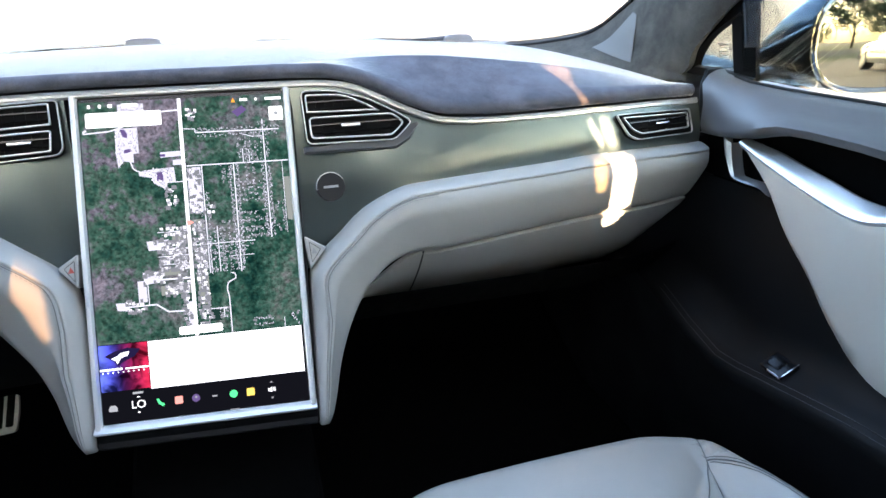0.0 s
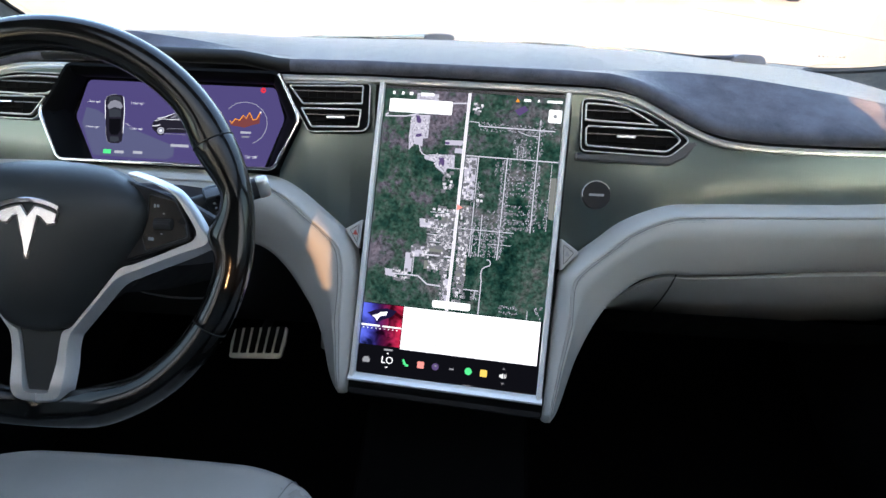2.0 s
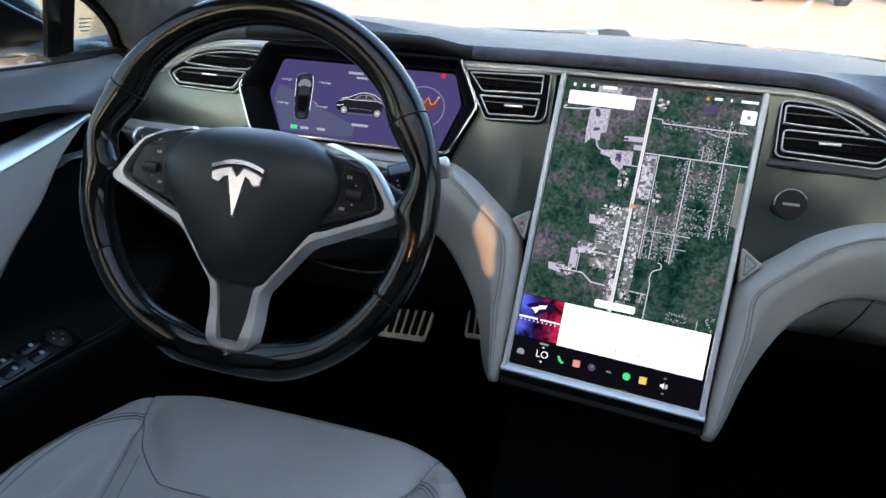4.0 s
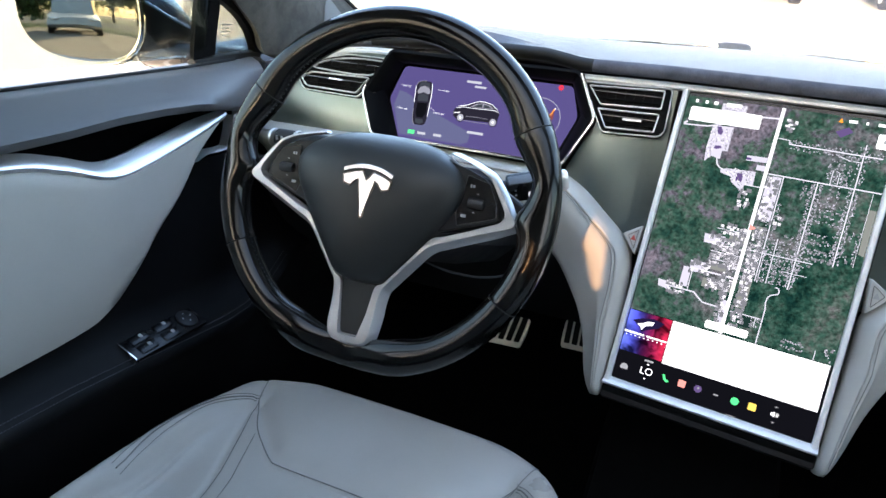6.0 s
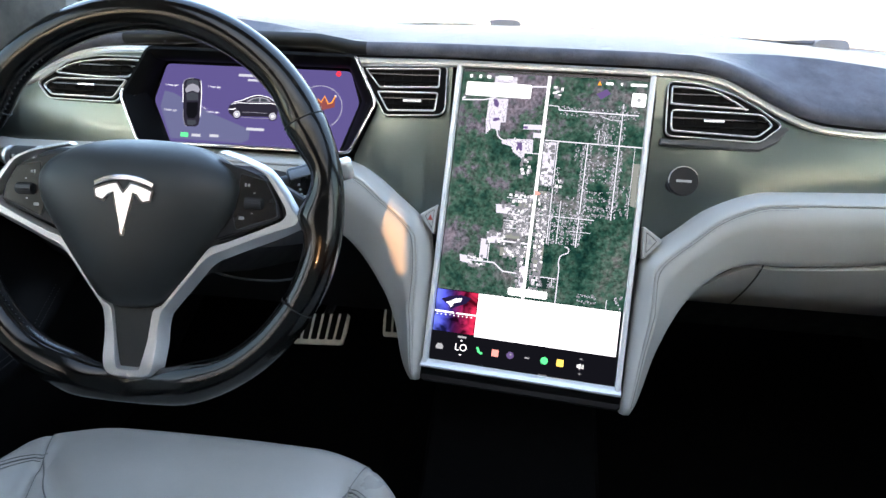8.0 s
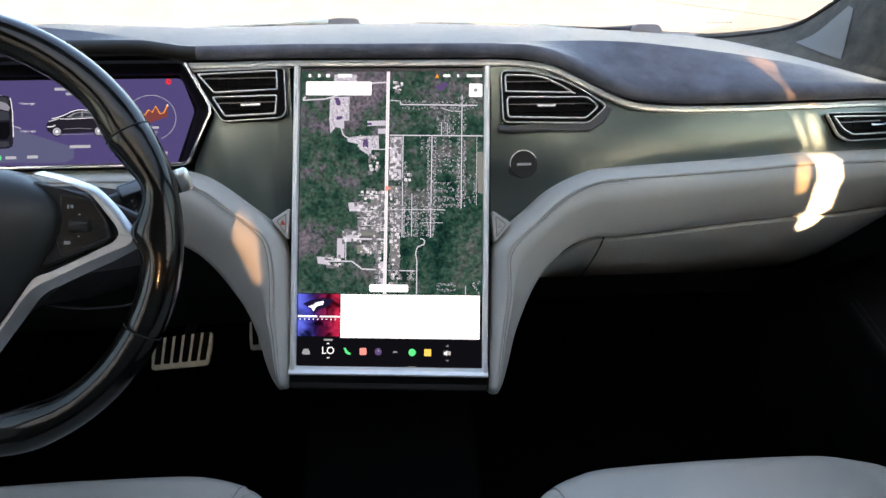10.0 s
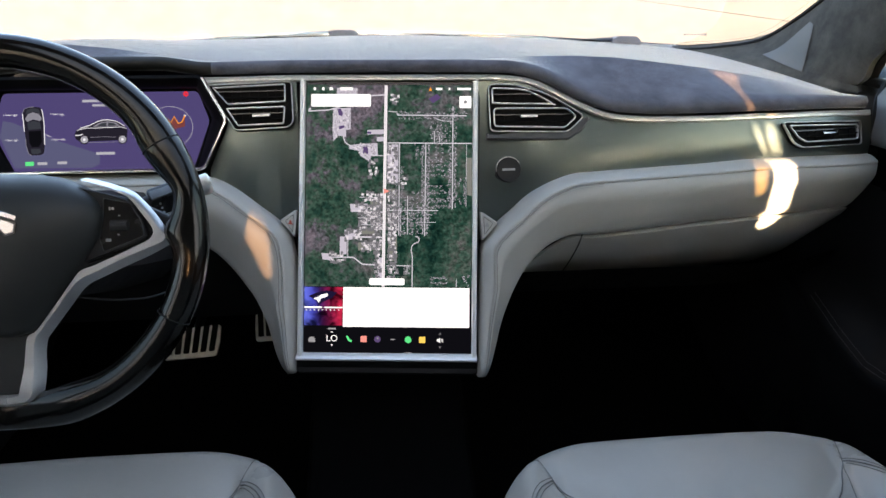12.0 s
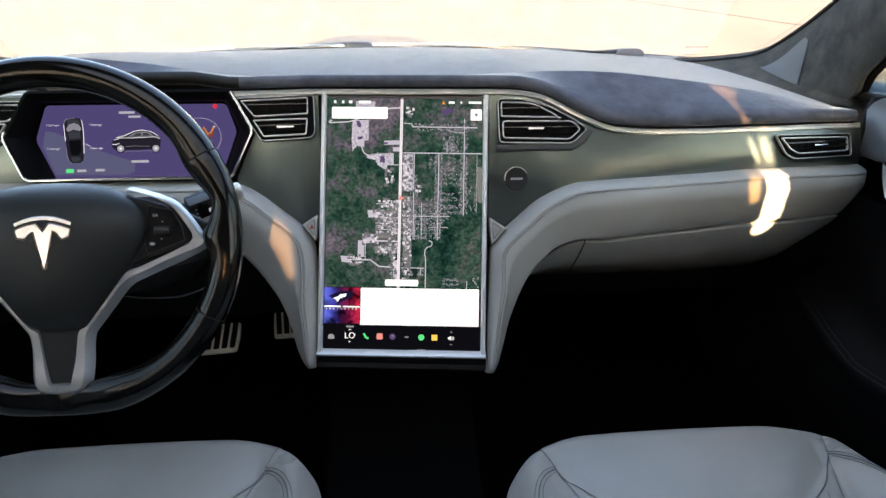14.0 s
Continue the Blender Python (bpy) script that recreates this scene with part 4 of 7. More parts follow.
def road(pts, w, m=W_STREET):
    """A pale street on the map."""
    bm = bmesh.new()
    for a, b in zip(pts[:-1], pts[1:]):
        A, B = Vector((U(a[0]), V(a[1]))), Vector((U(b[0]), V(b[1])))
        n = (B - A).normalized()
        n = Vector((-n.y, n.x)) * (w / 292 * SCREEN_W / 2)
        slab(bm, [tuple(A + n), tuple(A - n), tuple(B - n), tuple(B + n)], S, 0, .0002)
    part("road", bm, m, the_map)


road([(680.5, 158), (678.5, 511)], 5.2, W_ROAD)
road([(680.5, 158), (678.5, 511)], 1.0, glow("map_road_middle", (.50, .46, .52), 1.0))
# streets to the east
EAST = [[(684, 259.5), (832, 260)], [(705, 260), (705, 421)], [(751, 260), (750, 422)], [(798, 195), (798, 375)], [(822, 262), (822, 370)], [(700, 210.5), (822, 211.5)], [(684, 377.5), (773, 377.5)], [(708, 378), (708, 422)], [(720, 352), (720, 420)]]
for k, q in enumerate(EAST):
    road(q, (1.8, 1.6, 1.7, 1.7, .7, 1.8, 1.4, 1.3, 1.4)[k])
for q, w in (([(684, 204), (700, 205), (700, 210)], 1.2), ([(766, 216), (782, 221), (797, 221)], 1.2), ([(766, 238), (766, 260)], 1.2), ([(775, 240), (775, 258)], 1.2), ([(733, 398), (770, 398)], 1.0),
             ([(734, 423), (739, 424), (741, 428), (740, 432), (731, 436), (728, 440), (727, 448), (729, 458), (729, 511)], 1.7), ([(684, 474), (729, 474)], 1.5), ([(720, 474), (720, 488)], 1.3), ([(806, 497), (806, 511)], 1.0)):
    road(q, w)
# streets and drives to the west
for q, w in (([(544, 204), (580, 202), (600, 196)], 2.0), ([(544, 202), (549, 199)], 3.0), ([(654, 176.5), (680, 175)], 2.4), ([(606, 248), (609, 258), (613, 262), (620, 265)], 1.8), ([(635, 355), (677, 355)], 1.2), ([(622, 378), (677, 381)], 2.2),
             ([(634, 391), (677, 391)], 1.2), ([(634, 403), (677, 403)], 1.3), ([(612, 424), (677, 425)], 2.6), ([(616, 424), (616, 460)], 1.3), ([(655, 282), (678, 282)], 1.4), ([(583, 460), (626, 460), (634, 466), (642, 472), (668, 473)], 2.2)):
    road(q, w)
LOTS = [[(588, 199), (619, 198), (619, 236), (611, 237), (611, 250), (603, 248), (597, 247), (589, 257), (587, 236)],
        [(616, 265), (625, 262), (666, 260), (667, 281), (655, 283), (654, 293), (647, 289), (636, 282), (634, 274), (617, 270)],
        [(648, 237), (677, 236), (677, 244), (648, 245)], [(665, 249), (678, 249), (678, 257), (665, 257)], [(684, 262), (703, 262), (703, 330), (684, 330)], [(619, 367), (650, 366), (650, 380), (621, 381)],
        [(610, 412), (632, 412), (632, 428), (612, 430)], [(602, 424), (614, 424), (614, 455), (602, 455)], [(570, 453), (590, 454), (588, 466), (572, 464)], [(669, 460), (677, 460), (677, 505), (669, 505)], [(594, 163), (630, 163), (630, 174), (594, 174)]]
for q in LOTS:
    ui("paved_lot", [(U(x), V(y)) for x, y in q], 1.2, W_LOT, the_map)
W_FIELD = glow("map_field", (.20, .205, .19), 1.0)
for q in ([(655, 360), (677, 360), (677, 370), (655, 370)], [(634, 410), (664, 411), (664, 419), (634, 419)], [(634, 434), (677, 433), (677, 447), (634, 448)], [(822, 285), (832, 285), (832, 352), (824, 350)], [(684, 340), (700, 340), (700, 356), (684, 356)], [(687, 424), (702, 424), (702, 466), (687, 466)]):
    ui("bare_field", [(U(x), V(y)) for x, y in q], 1.1, W_FIELD, the_map)
ui("dark_field", uirect(698, 475, 716, 492), 1.1, glow("map_dark_wood", (.010, .026, .022), 1), the_map)
for q in ([(595, 200), (601, 200), (605, 207), (604, 213), (598, 211)], [(599, 230), (608, 229), (608, 233), (603, 235), (598, 235)], [(641, 266), (650, 266), (650, 279), (641, 279)], [(648, 240), (655, 240), (655, 243.5), (648, 243.5)], [(755, 182), (770, 173), (777, 180), (763, 190)]):
    ui("dark_building", [(U(x), V(y)) for x, y in q], 1.6, W_VIOLET, the_map)


def blocks(seed, rows, size, lo, hi, fill, step):
    """Roofs and yards on both sides of streets, squared to them, too many to count."""
    rnd = random.Random(seed)
    vs, fs = [], []
    for (x0, y0), (x1, y1) in rows:
        ln = math.hypot(x1 - x0, y1 - y0)
        dx, dy = (x1 - x0) / ln, (y1 - y0) / ln
        for s in (-1, 1):
            q = rnd.uniform(0, step)
            while q < ln:
                if rnd.random() < fill:
                    o = s * rnd.uniform(lo, hi)
                    px, py = x0 + dx * q - dy * o, y0 + dy * q + dx * o
                    w, h = (size * rnd.uniform(.35, .8) for _ in range(2))
                    if 542 + w < px < 831 - w and 159 + h < py < 510 - h and not (674 < px < 684):
                        b = len(vs)
                        vs += [S(U(px + sx * w), V(py + sy * h), .00024) for sx, sy in ((-1, -1), (1, -1), (1, 1), (-1, 1))]
                        fs.append((b, b + 1, b + 2, b + 3))
                q += step * rnd.uniform(.6, 1.6)
    me = bpy.data.meshes.new("roofs")
    me.from_pydata([tuple(v) for v in vs], [], fs)
    bm = bmesh.new()
    bm.from_mesh(me)
    bpy.data.meshes.remove(me)
    return bm


# rows of houses: the lanes named above, and back lanes between them
LANES = [[(751, 262), (750, 420)], [(751, 262), (750, 420)], [(798, 198), (798, 372)], [(798, 262), (798, 372)], [(705, 300), (705, 420)], [(700, 211), (822, 212)], [(766, 222), (766, 258)], [(775, 236), (775, 300)], [(782, 216), (782, 258)], [(740, 262), (740, 290)], [(733, 345), (733, 420)], [(815, 320), (815, 366)],
         [(752, 295), (796, 295)], [(752, 312), (796, 312)], [(752, 340), (790, 340)], [(752, 352), (800, 352)], [(752, 366), (796, 366)], [(720, 352), (720, 420)], [(688, 378), (770, 378)], [(690, 396), (760, 397)], [(760, 500), (790, 500)], [(822, 490), (830, 510)], [(720, 474), (720, 490)]]
YARDS = [[(691, 262), (691, 330)], [(694, 380), (694, 505)], [(692, 340), (692, 420)], [(668, 355), (668, 450)], [(634, 391), (677, 391)], [(634, 403), (677, 403)], [(625, 374), (677, 376)], [(640, 355), (677, 356)], [(655, 290), (662, 318)], [(612, 420), (640, 424)], [(583, 460), (612, 461)], [(690, 182), (702, 184)], [(672, 440), (672, 500)], [(705, 325), (718, 330)], [(640, 442), (676, 443)]]
PLOTS = [[(592, 202), (592, 252)], [(614, 202), (614, 234)], [(603, 216), (603, 226)], [(622, 266), (664, 264)], [(655, 264), (660, 280)], [(636, 272), (652, 285)], [(596, 168), (630, 168)]]
tagged(part("roof_dots", blocks(3, LANES, 1.25, 2.0, 6.5, .55, 3.2), W_LOT, the_map, "small pale roofs along the lanes"), kind="stuff")
tagged(part("yard_dots", blocks(8, LANES, 2.6, 2.0, 7.0, .45, 3.4), W_ROOF2, the_map, "grey yards and drives"), kind="stuff")
tagged(part("dim_roof_dots", blocks(21, LANES + YARDS, 1.5, 1.5, 7.5, .45, 3.4), glow("map_dim_roof", (.36, .34, .40), 1.0), the_map, "dim lilac roofs"), kind="stuff")
tagged(part("lot_dots", blocks(12, YARDS, 3.6, .8, 7.0, .6, 3.8), W_ROOF, the_map, "pale commercial roofs along the main road"), kind="stuff")
tagged(part("dark_yard_dots", blocks(17, YARDS, 5.0, .8, 9.0, .7, 3.6), W_ROOF2, the_map, "grey yards of the main road"), kind="stuff")
tagged(part("parked_dots", blocks(14, PLOTS, 1.2, .4, 5.0, .8, 1.8), W_ROOF2, the_map, "rows of parked cars in the lots"), kind="stuff")
tagged(part("pale_dots", blocks(15, PLOTS, 1.6, .4, 5.0, .5, 2.4), W_ROOF, the_map, "pale roofs in the lots"), kind="stuff")

ui("search_box", uirect(549, 174, 654, 196, .002), 3, W_WHITE, label="blank white search box")
btn = ui("map_button", uirect(809, 177, 830, 198, .002), 3, W_WHITE, label="white map button")
ui("map_button_ring", disc(U(819.5), V(187.5), .0024), 4, W_GREY, btn)
ui("place_pill", uirect(654, 496, 716, 508, .003), 3, W_WHITE, label="blank white place label")
ui("place_arrow", [(U(678), V(349)), (U(688), V(344)), (U(678), V(339))], 3, W_PINK, label="small red position arrow")
for x0, x1 in ((553, 557), (568, 572), (581, 587), (600, 622)):
    ui("status_bar", uirect(x0, 162, x1, 167, .0006), 3, W_WHITE)
for x0, x1 in ((768, 779), (790, 793), (805, 829)):
    ui("status_bar", uirect(x0, 162.5, x1, 166.5, .0004), 3, W_WHITE)
ui("status_warning", [(U(755), V(168)), (U(761.5), V(168)), (U(758), V(161))], 3, W_ORANGE)
ui("music_panel", uirect(609, 512, 829, 581), 2, W_WHITE, label="blank white media card")
for x in (667, 700, 734):
    ui("media_dot", disc(U(x), V(568), .0008, 10), 3, W_GREY)
art = ui("cover_picture", uirect(541, 512, 608, 579), 2, cover_glow(), label="dark blue and red cover picture with a white streak")
ui("cover_shape", [(U(x), V(y)) for x, y in ((549, 528), (562, 522), (580, 518), (598, 521), (590, 531), (574, 538), (566, 543), (562, 536))], 3, W_NIGHT, art, "dark angular shape")
ui("cover_streak", [(U(x), V(y)) for x, y in ((557, 532), (566, 529), (571, 525), (583, 523), (581, 529), (571, 532), (566, 540), (563, 535))], 4, W_WHITE, art)
ui("cover_bar", uirect(541, 546, 572, 549), 4, W_WHITE, art)
ui("cover_bar", uirect(576, 546.5, 608, 549), 4, W_WHITE, art)
for x in range(545, 608, 7):
    ui("cover_dot", disc(U(x), V(552), .0009, 8), 4, W_WHITE, art)
ui("car_icon", rounded([(U(549), V(608)), (U(561), V(608)), (U(561), V(603)), (U(558.5), V(599)), (U(551.5), V(599)), (U(549), V(603))], .0015), 2, W_GREY)
lettering("temperature_text", "LO", .0125, SM(U(590), V(601.5), .0004), W_WHITE, disp, "white letters LO")
for y, s in ((590, 1), (613, -1)):
    ui("chevron", [(U(587.5), V(y + s)), (U(590), V(y - s * 1.2)), (U(592.5), V(y + s))], 2, W_WHITE)
ui("caption_bar", uirect(583, 583, 597, 586), 2, W_GREY)
ph = [(614.5, 597), (618, 596.5), (619.5, 600), (622, 603.5), (625, 604), (625.5, 607), (622, 607.5), (617.5, 604.5)]
ui("phone_icon", [(U(x), V(y)) for x, y in ph], 2, W_GREEN)
ui("square_icon", uirect(640, 596.5, 651, 607.5, .0015), 2, W_PINK)
ic = ui("round_icon", disc(U(669.5), V(602), .0045), 2, W_VIOLET)
ui("round_icon_dot", disc(U(670), V(600.5), .0012, 12), 3, W_GREY, ic)
ui("dash_icon", uirect(692.5, 601.3, 699.5, 603.3), 2, W_GREY)
ui("round_icon", disc(U(723), V(602.5), .0046), 2, W_GREEN)
ui("square_icon", uirect(742, 597, 753, 608, .001), 2, W_YELLOW)
sp = ui("speaker_icon", [(U(773), V(601)), (U(775.5), V(601)), (U(778.5), V(598.5)), (U(778.5), V(607.5)), (U(775.5), V(605)), (U(773), V(605))], 2, W_WHITE)
for x in (780.5, 782.5):
    ui("speaker_wave", uirect(x, 600, x + .9, 606), 2, W_WHITE, sp)
for y, s in ((591.5, 1), (615, -1)):
    ui("chevron", [(U(776), V(y + s)), (U(778.5), V(y - s * 1.2)), (U(781), V(y + s))], 2, W_GREY)
ui("home_bar", uirect(716, 624.5, 730, 625.3), 2, W_GREY)


# ---- instrument cluster ----
cl = thing("instrument_cluster", D(-.379, .86), "eight-sided black instrument cluster with a violet lit display", "instrument cluster")


def Q(x, z, d=0.0):
    """The cluster display's plane, set back in its hood."""
    return P3(x, .167 + (z - .951) * math.tan(TILT) - .927 * d, z + .375 * d)


OUT = rounded([(-.522, .9765), (-.238, .9765), (-.206, .920), (-.236, .8575), (-.523, .8575), (-.553, .915)], .008)
INN = rounded([(-.5095, .9555), (-.2505, .9555), (-.2355, .9165), (-.260, .8520), (-.4945, .8520), (-.524, .908)], .006)
OUT2, INN2, INN3 = inset(OUT, .004), inset(OUT, .012), inset(OUT, .020)
OUT2, INN2, INN3 = ([(x, zb if z < .886 else z) for x, z in q] for q, zb in ((OUT2, .8585), (INN2, .8575), (INN3, .846)))
part("hood", loft(bmesh.new(), [[D(*p, -.03) for p in OUT], [D(*p, .011) for p in OUT], [D(*p, .012) for p in OUT2], [D(*p, .004) for p in INN2], [Q(*p, .012) for p in INN3], [Q(*p, 0) for p in inset(INN, -.004)], [Q(*p, -.0005) for p in inset(INN, .01)]], True), VENT_BLACK, cl, "black inner hood", sharp=50)
k0 = [i for i, p in enumerate(OUT) if p[0] > -.25 and p[1] < .97][0]
k1 = [i for i, p in enumerate(OUT) if p[0] < -.5 and p[1] < .97][-1]
part("bright_rim", tube(bmesh.new(), [D(*p, .0125) for p in OUT[k0 - 1:k1 + 2]], (.0022, .0016), 8), CHROME, cl, "slim bright rim")
W_CL = glow("cluster_violet", (.080, .064, .190), 0.88)
W_CL2 = glow("cluster_slate", (.115, .12, .23), 0.8)
W_CLD = glow("cluster_dark", (.02, .018, .03), 0.8)
W_CLW = glow("cluster_white", (.82, .82, .88), 1.05)
W_CLR = glow("cluster_smoke", (.045, .05, .065), 0.8)
W_CLT = glow("cluster_text", (.45, .45, .52), 0.9)
W_CLG = glow("cluster_grey", (.25, .25, .30), 0.9)
cd = part("cluster_display", slab(bmesh.new(), INN, Q, -.002, .0006), W_CL, cl, "violet lit display")


def cq(name, poly, lv, m, parent=cd, label=""):
    return part(name, slab(bmesh.new(), poly, Q, .0004, .0007 + .0001 * lv), m, parent, label)


def CX(x):
    """From a 340-wide drawing of the display."""
    return -.524 + (x - 62) / 358 * .2895


def CZ(y):
    return .955 - (y - 187) / 121 * .0925


def cpoly(pts):
    return [(CX(x), CZ(y)) for x, y in pts]


def note(name, text, size, x, y, m, label):
    o = Q(CX(x), CZ(y), .0012)
    ey = P3(0, math.sin(TILT), math.cos(TILT))
    lettering(name, text, size, Matrix(((1, 0, 0, o.x), (0, ey.y, -math.cos(TILT), o.y), (0, ey.z, math.sin(TILT), o.z), (0, 0, 0, 1))), m, cd, label)


def bar_at(x, y, w, h, m):
    cq("caption_bar", rounded(cpoly([(x - w / 2, y + h / 2), (x + w / 2, y + h / 2), (x + w / 2, y - h / 2), (x - w / 2, y - h / 2)]), .0006), 2, m)


def stroke(name, pts, r, m, parent, lv=.0013):
    part(name, tube(bmesh.new(), [Q(CX(x), CZ(y), lv) for x, y in pts], r, 5), m, parent)


cq("slate_patch", cpoly([(79, 232), (73.5, 259), (96, 311), (221, 313), (234, 307), (235, 290), (156, 263), (95, 235)]), 1, W_CL2)
TOP = [(111, 220), (114, 213), (121, 210), (130, 209), (138, 210), (142, 213), (143.6, 220), (145.4, 235), (145.7, 273), (144, 286), (139, 289.5), (133, 290), (124, 290), (119.5, 287), (116, 275), (112.4, 237)]
car = cq("car_from_above", cpoly(TOP), 2, W_CLD, label="black car drawn from above")
stroke("car_outline", TOP[:2] + TOP[1:4], .00035, W_CLG, car)
stroke("car_outline", TOP[5:9], .0005, W_CLW, car)
stroke("car_outline", [TOP[0], (111.6, 229), TOP[15], (113.5, 250)], .0005, W_CLW, car)
stroke("car_outline", [(115, 262), TOP[14], TOP[13], TOP[12]], .00035, W_CLG, car)
cq("car_bonnet", cpoly([(116, 222), (118, 213), (129, 211), (137, 213), (140, 221), (128, 217)]), 3, W_CLR, car)
cq("car_glass", cpoly([(115, 229), (120, 221), (128, 218), (137, 221), (142, 228), (139, 233), (128, 230), (118, 234)]), 4, W_CLG, car)
cq("car_roof", cpoly([(118, 236), (128, 232), (139, 235), (140, 246), (120, 247)]), 4, W_CLR, car)
cq("car_rear_glass", cpoly([(120, 250), (140, 249), (141, 268), (136, 276), (125, 276), (121, 269)]), 4, W_BLACK, car)
cq("car_boot", cpoly([(123, 279), (138, 279), (140, 285), (133, 288), (124, 287)]), 4, W_CLR, car)
for x, y in ((91, 222), (166.6, 222), (92, 264), (167.4, 264)):
    note("tyre_note", "1 hour ago", .0042, x, y, W_CLW, "white note 1 hour ago")
stroke("leader_line", [(144.6, 255), (150, 257), (157, 260)], .0003, W_CLW, cd)
SIDE = [(194, 257), (197, 250), (203, 246), (218, 242.5), (233, 235.5), (242, 233.3), (250, 233), (265, 236), (277, 244), (281, 247), (281, 254), (279, 267), (203, 269), (196, 264)]
side = cq("car_from_side", cpoly(SIDE), 2, W_CLD, label="black car drawn from the side")
cq("car_window", cpoly([(224, 244), (235, 237.5), (249, 235), (262, 237.5), (269, 243), (250, 244.5)]), 3, W_CLG, side)
cq("car_window", cpoly([(230, 243.5), (238, 238.5), (247, 237), (247, 243.5)]), 4, W_CLR, side)
cq("car_window", cpoly([(249.5, 237), (259, 238.5), (264, 242.5), (249.5, 243.5)]), 4, W_CLR, side)
stroke("car_highlight", [(203, 246), (218, 242.2), (233, 235.2), (242, 233), (250, 232.7), (265, 235.7), (277, 244)], .0005, W_CLW, side)
stroke("car_highlight", [(199, 250), (212, 246), (228, 246.5), (250, 246), (270, 245), (280, 248)], .0004, W_CLW, side)
stroke("car_highlight", [(196, 258), (203, 258), (208, 256)], .0006, W_CLW, side)
stroke("car_crease", [(220, 262), (240, 261), (262, 262)], .0003, W_CLG, side)
stroke("car_sill", [(216, 270), (240, 270.5), (266, 270)], .0003, W_CLG, side)
for x, y in ((210, 265.5), (272.5, 266)):
    for nm, r, lv, m in (("car_tyre", 7.6, 3, W_BLACK), ("car_wheel", 6.0, 4, W_CLT), ("car_hub", 4.2, 5, W_CLG), ("car_hub", 2.4, 6, W_CLW)):
        cq(nm, [(CX(x + r * math.cos(a)), CZ(y + r * math.sin(a))) for a in np.linspace(0, 2 * math.pi, 21)[:-1]], lv, m, side)
for x, y, w, h, m in ((222, 200.5, 28, 4.2, W_CLT), (235.5, 208, 22, 3.6, W_CLT), (244, 289, 31, 4.5, W_CLT), (141, 304, 16, 4.6, W_CLT), (173, 303.4, 16, 4.6, W_CLT), (354.6, 262, 18, 3.4, W_CLT), (355, 269, 13, 3.0, W_CLG)):
    bar_at(x, y, w, h, m)
cq("battery_icon", rounded(cpoly([(113.5, 307.5), (127, 307.5), (127, 300.5), (113.5, 300.5)]), .001), 2, W_GREEN)
note("status_text", "Car Off", .0052, 366, 302, W_CLW, "white words Car Off")
part("dial_ring", tube(bmesh.new(), [Q(CX(352 + 38 * math.cos(a)), CZ(247 - 35 * math.sin(a)), .0010) for a in np.linspace(-1.15, 2.45, 40)], .00035, 6), W_CLT, cd, "thin pale dial ring")
GRAPH = [(327, 243.5), (330, 248), (336, 240), (343, 242.5), (349, 234), (354, 239), (359.5, 229), (366, 241), (372, 239), (377.5, 228)]
cq("graph_fill", cpoly(GRAPH + [(377, 246), (365, 249), (352, 254), (338, 252), (328, 251)]), 1, glow("graph_shade", (.22, .06, .06), .8), label="dim red shade below the graph")
part("trip_graph", tube(bmesh.new(), [Q(CX(x), CZ(y), .0012) for x, y in GRAPH], .0008, 5), W_ORANGE, cd, "jagged orange graph line")
cq("graph_end", disc(CX(377.5), CZ(228), .0013, 10), 3, W_CLW)
cq("warning_light", disc(CX(380), CZ(191), .0036, 12), 2, W_RED, label="small red warning light")
part("warning_bar", slab(bmesh.new(), rect(CX(379), CZ(192), CX(383), CZ(190.5)), Q, .0012, .0014), W_CL, cd)

# ---- steering wheel ----
WT, WY, WR = radians(18.0), radians(-1.5), radians(-0.5)     # its rake, its aim and its turn
W_N = P3(-math.sin(WY) * math.cos(WT), -math.cos(WY) * math.cos(WT), math.sin(WT))
W_X0 = P3(math.cos(WY), -math.sin(WY), 0)
W_Y0 = W_N.cross(W_X0)
W_X = W_X0 * math.cos(WR) + W_Y0 * math.sin(WR)
W_Y = W_Y0 * math.cos(WR) - W_X0 * math.sin(WR)
WC = P3(-.3703, -.174, .866) + W_X * .0077 - W_Y * .0010 + W_N * .0035


def Wf(u, v, d=0.0):
    """The wheel's plane: u to the right, v up, d towards the driver."""
    return WC + W_X * u + W_Y * v + W_N * d


sw = thing("steering_wheel", Wf(0, 0, -.05), "worn black leather steering wheel with satin silver spokes", "steering wheel")


def rim_point(a):
    """The rim's middle line: a circle, flattened below."""
    u, v = .1756 * math.cos(a), .1756 * math.sin(a)
    if v < -.164:
        v = -.164 - .0065 * math.tanh((-.164 - v) / .0065)
    return u, v


def rim_part(a0, a1, n, fat):
    rings = []
    A = np.linspace(radians(a0), radians(a1), n)
    for a in A:
        u, v = rim_point(a)
        c = Wf(u, v)
        o = Wf(math.cos(a), math.sin(a)) - Wf(0, 0)
        nn = W_N
        w = fat(math.degrees(a) % 360)
        edge = min(a - A[0], A[-1] - a)
        k = .975 + .025 * min(1, edge / .008)
        rings.append([c + o * (k * w[0] * math.cos(q) - w[2]) + nn * (k * w[1] * math.sin(q)) for q in np.linspace(0, 2 * math.pi, 17)[:-1]])
    return loft(bmesh.new(), rings, True, True)


def bump(deg, at, wide):
    return math.exp(-(((deg - at + 180) % 360 - 180) / wide) ** 2)


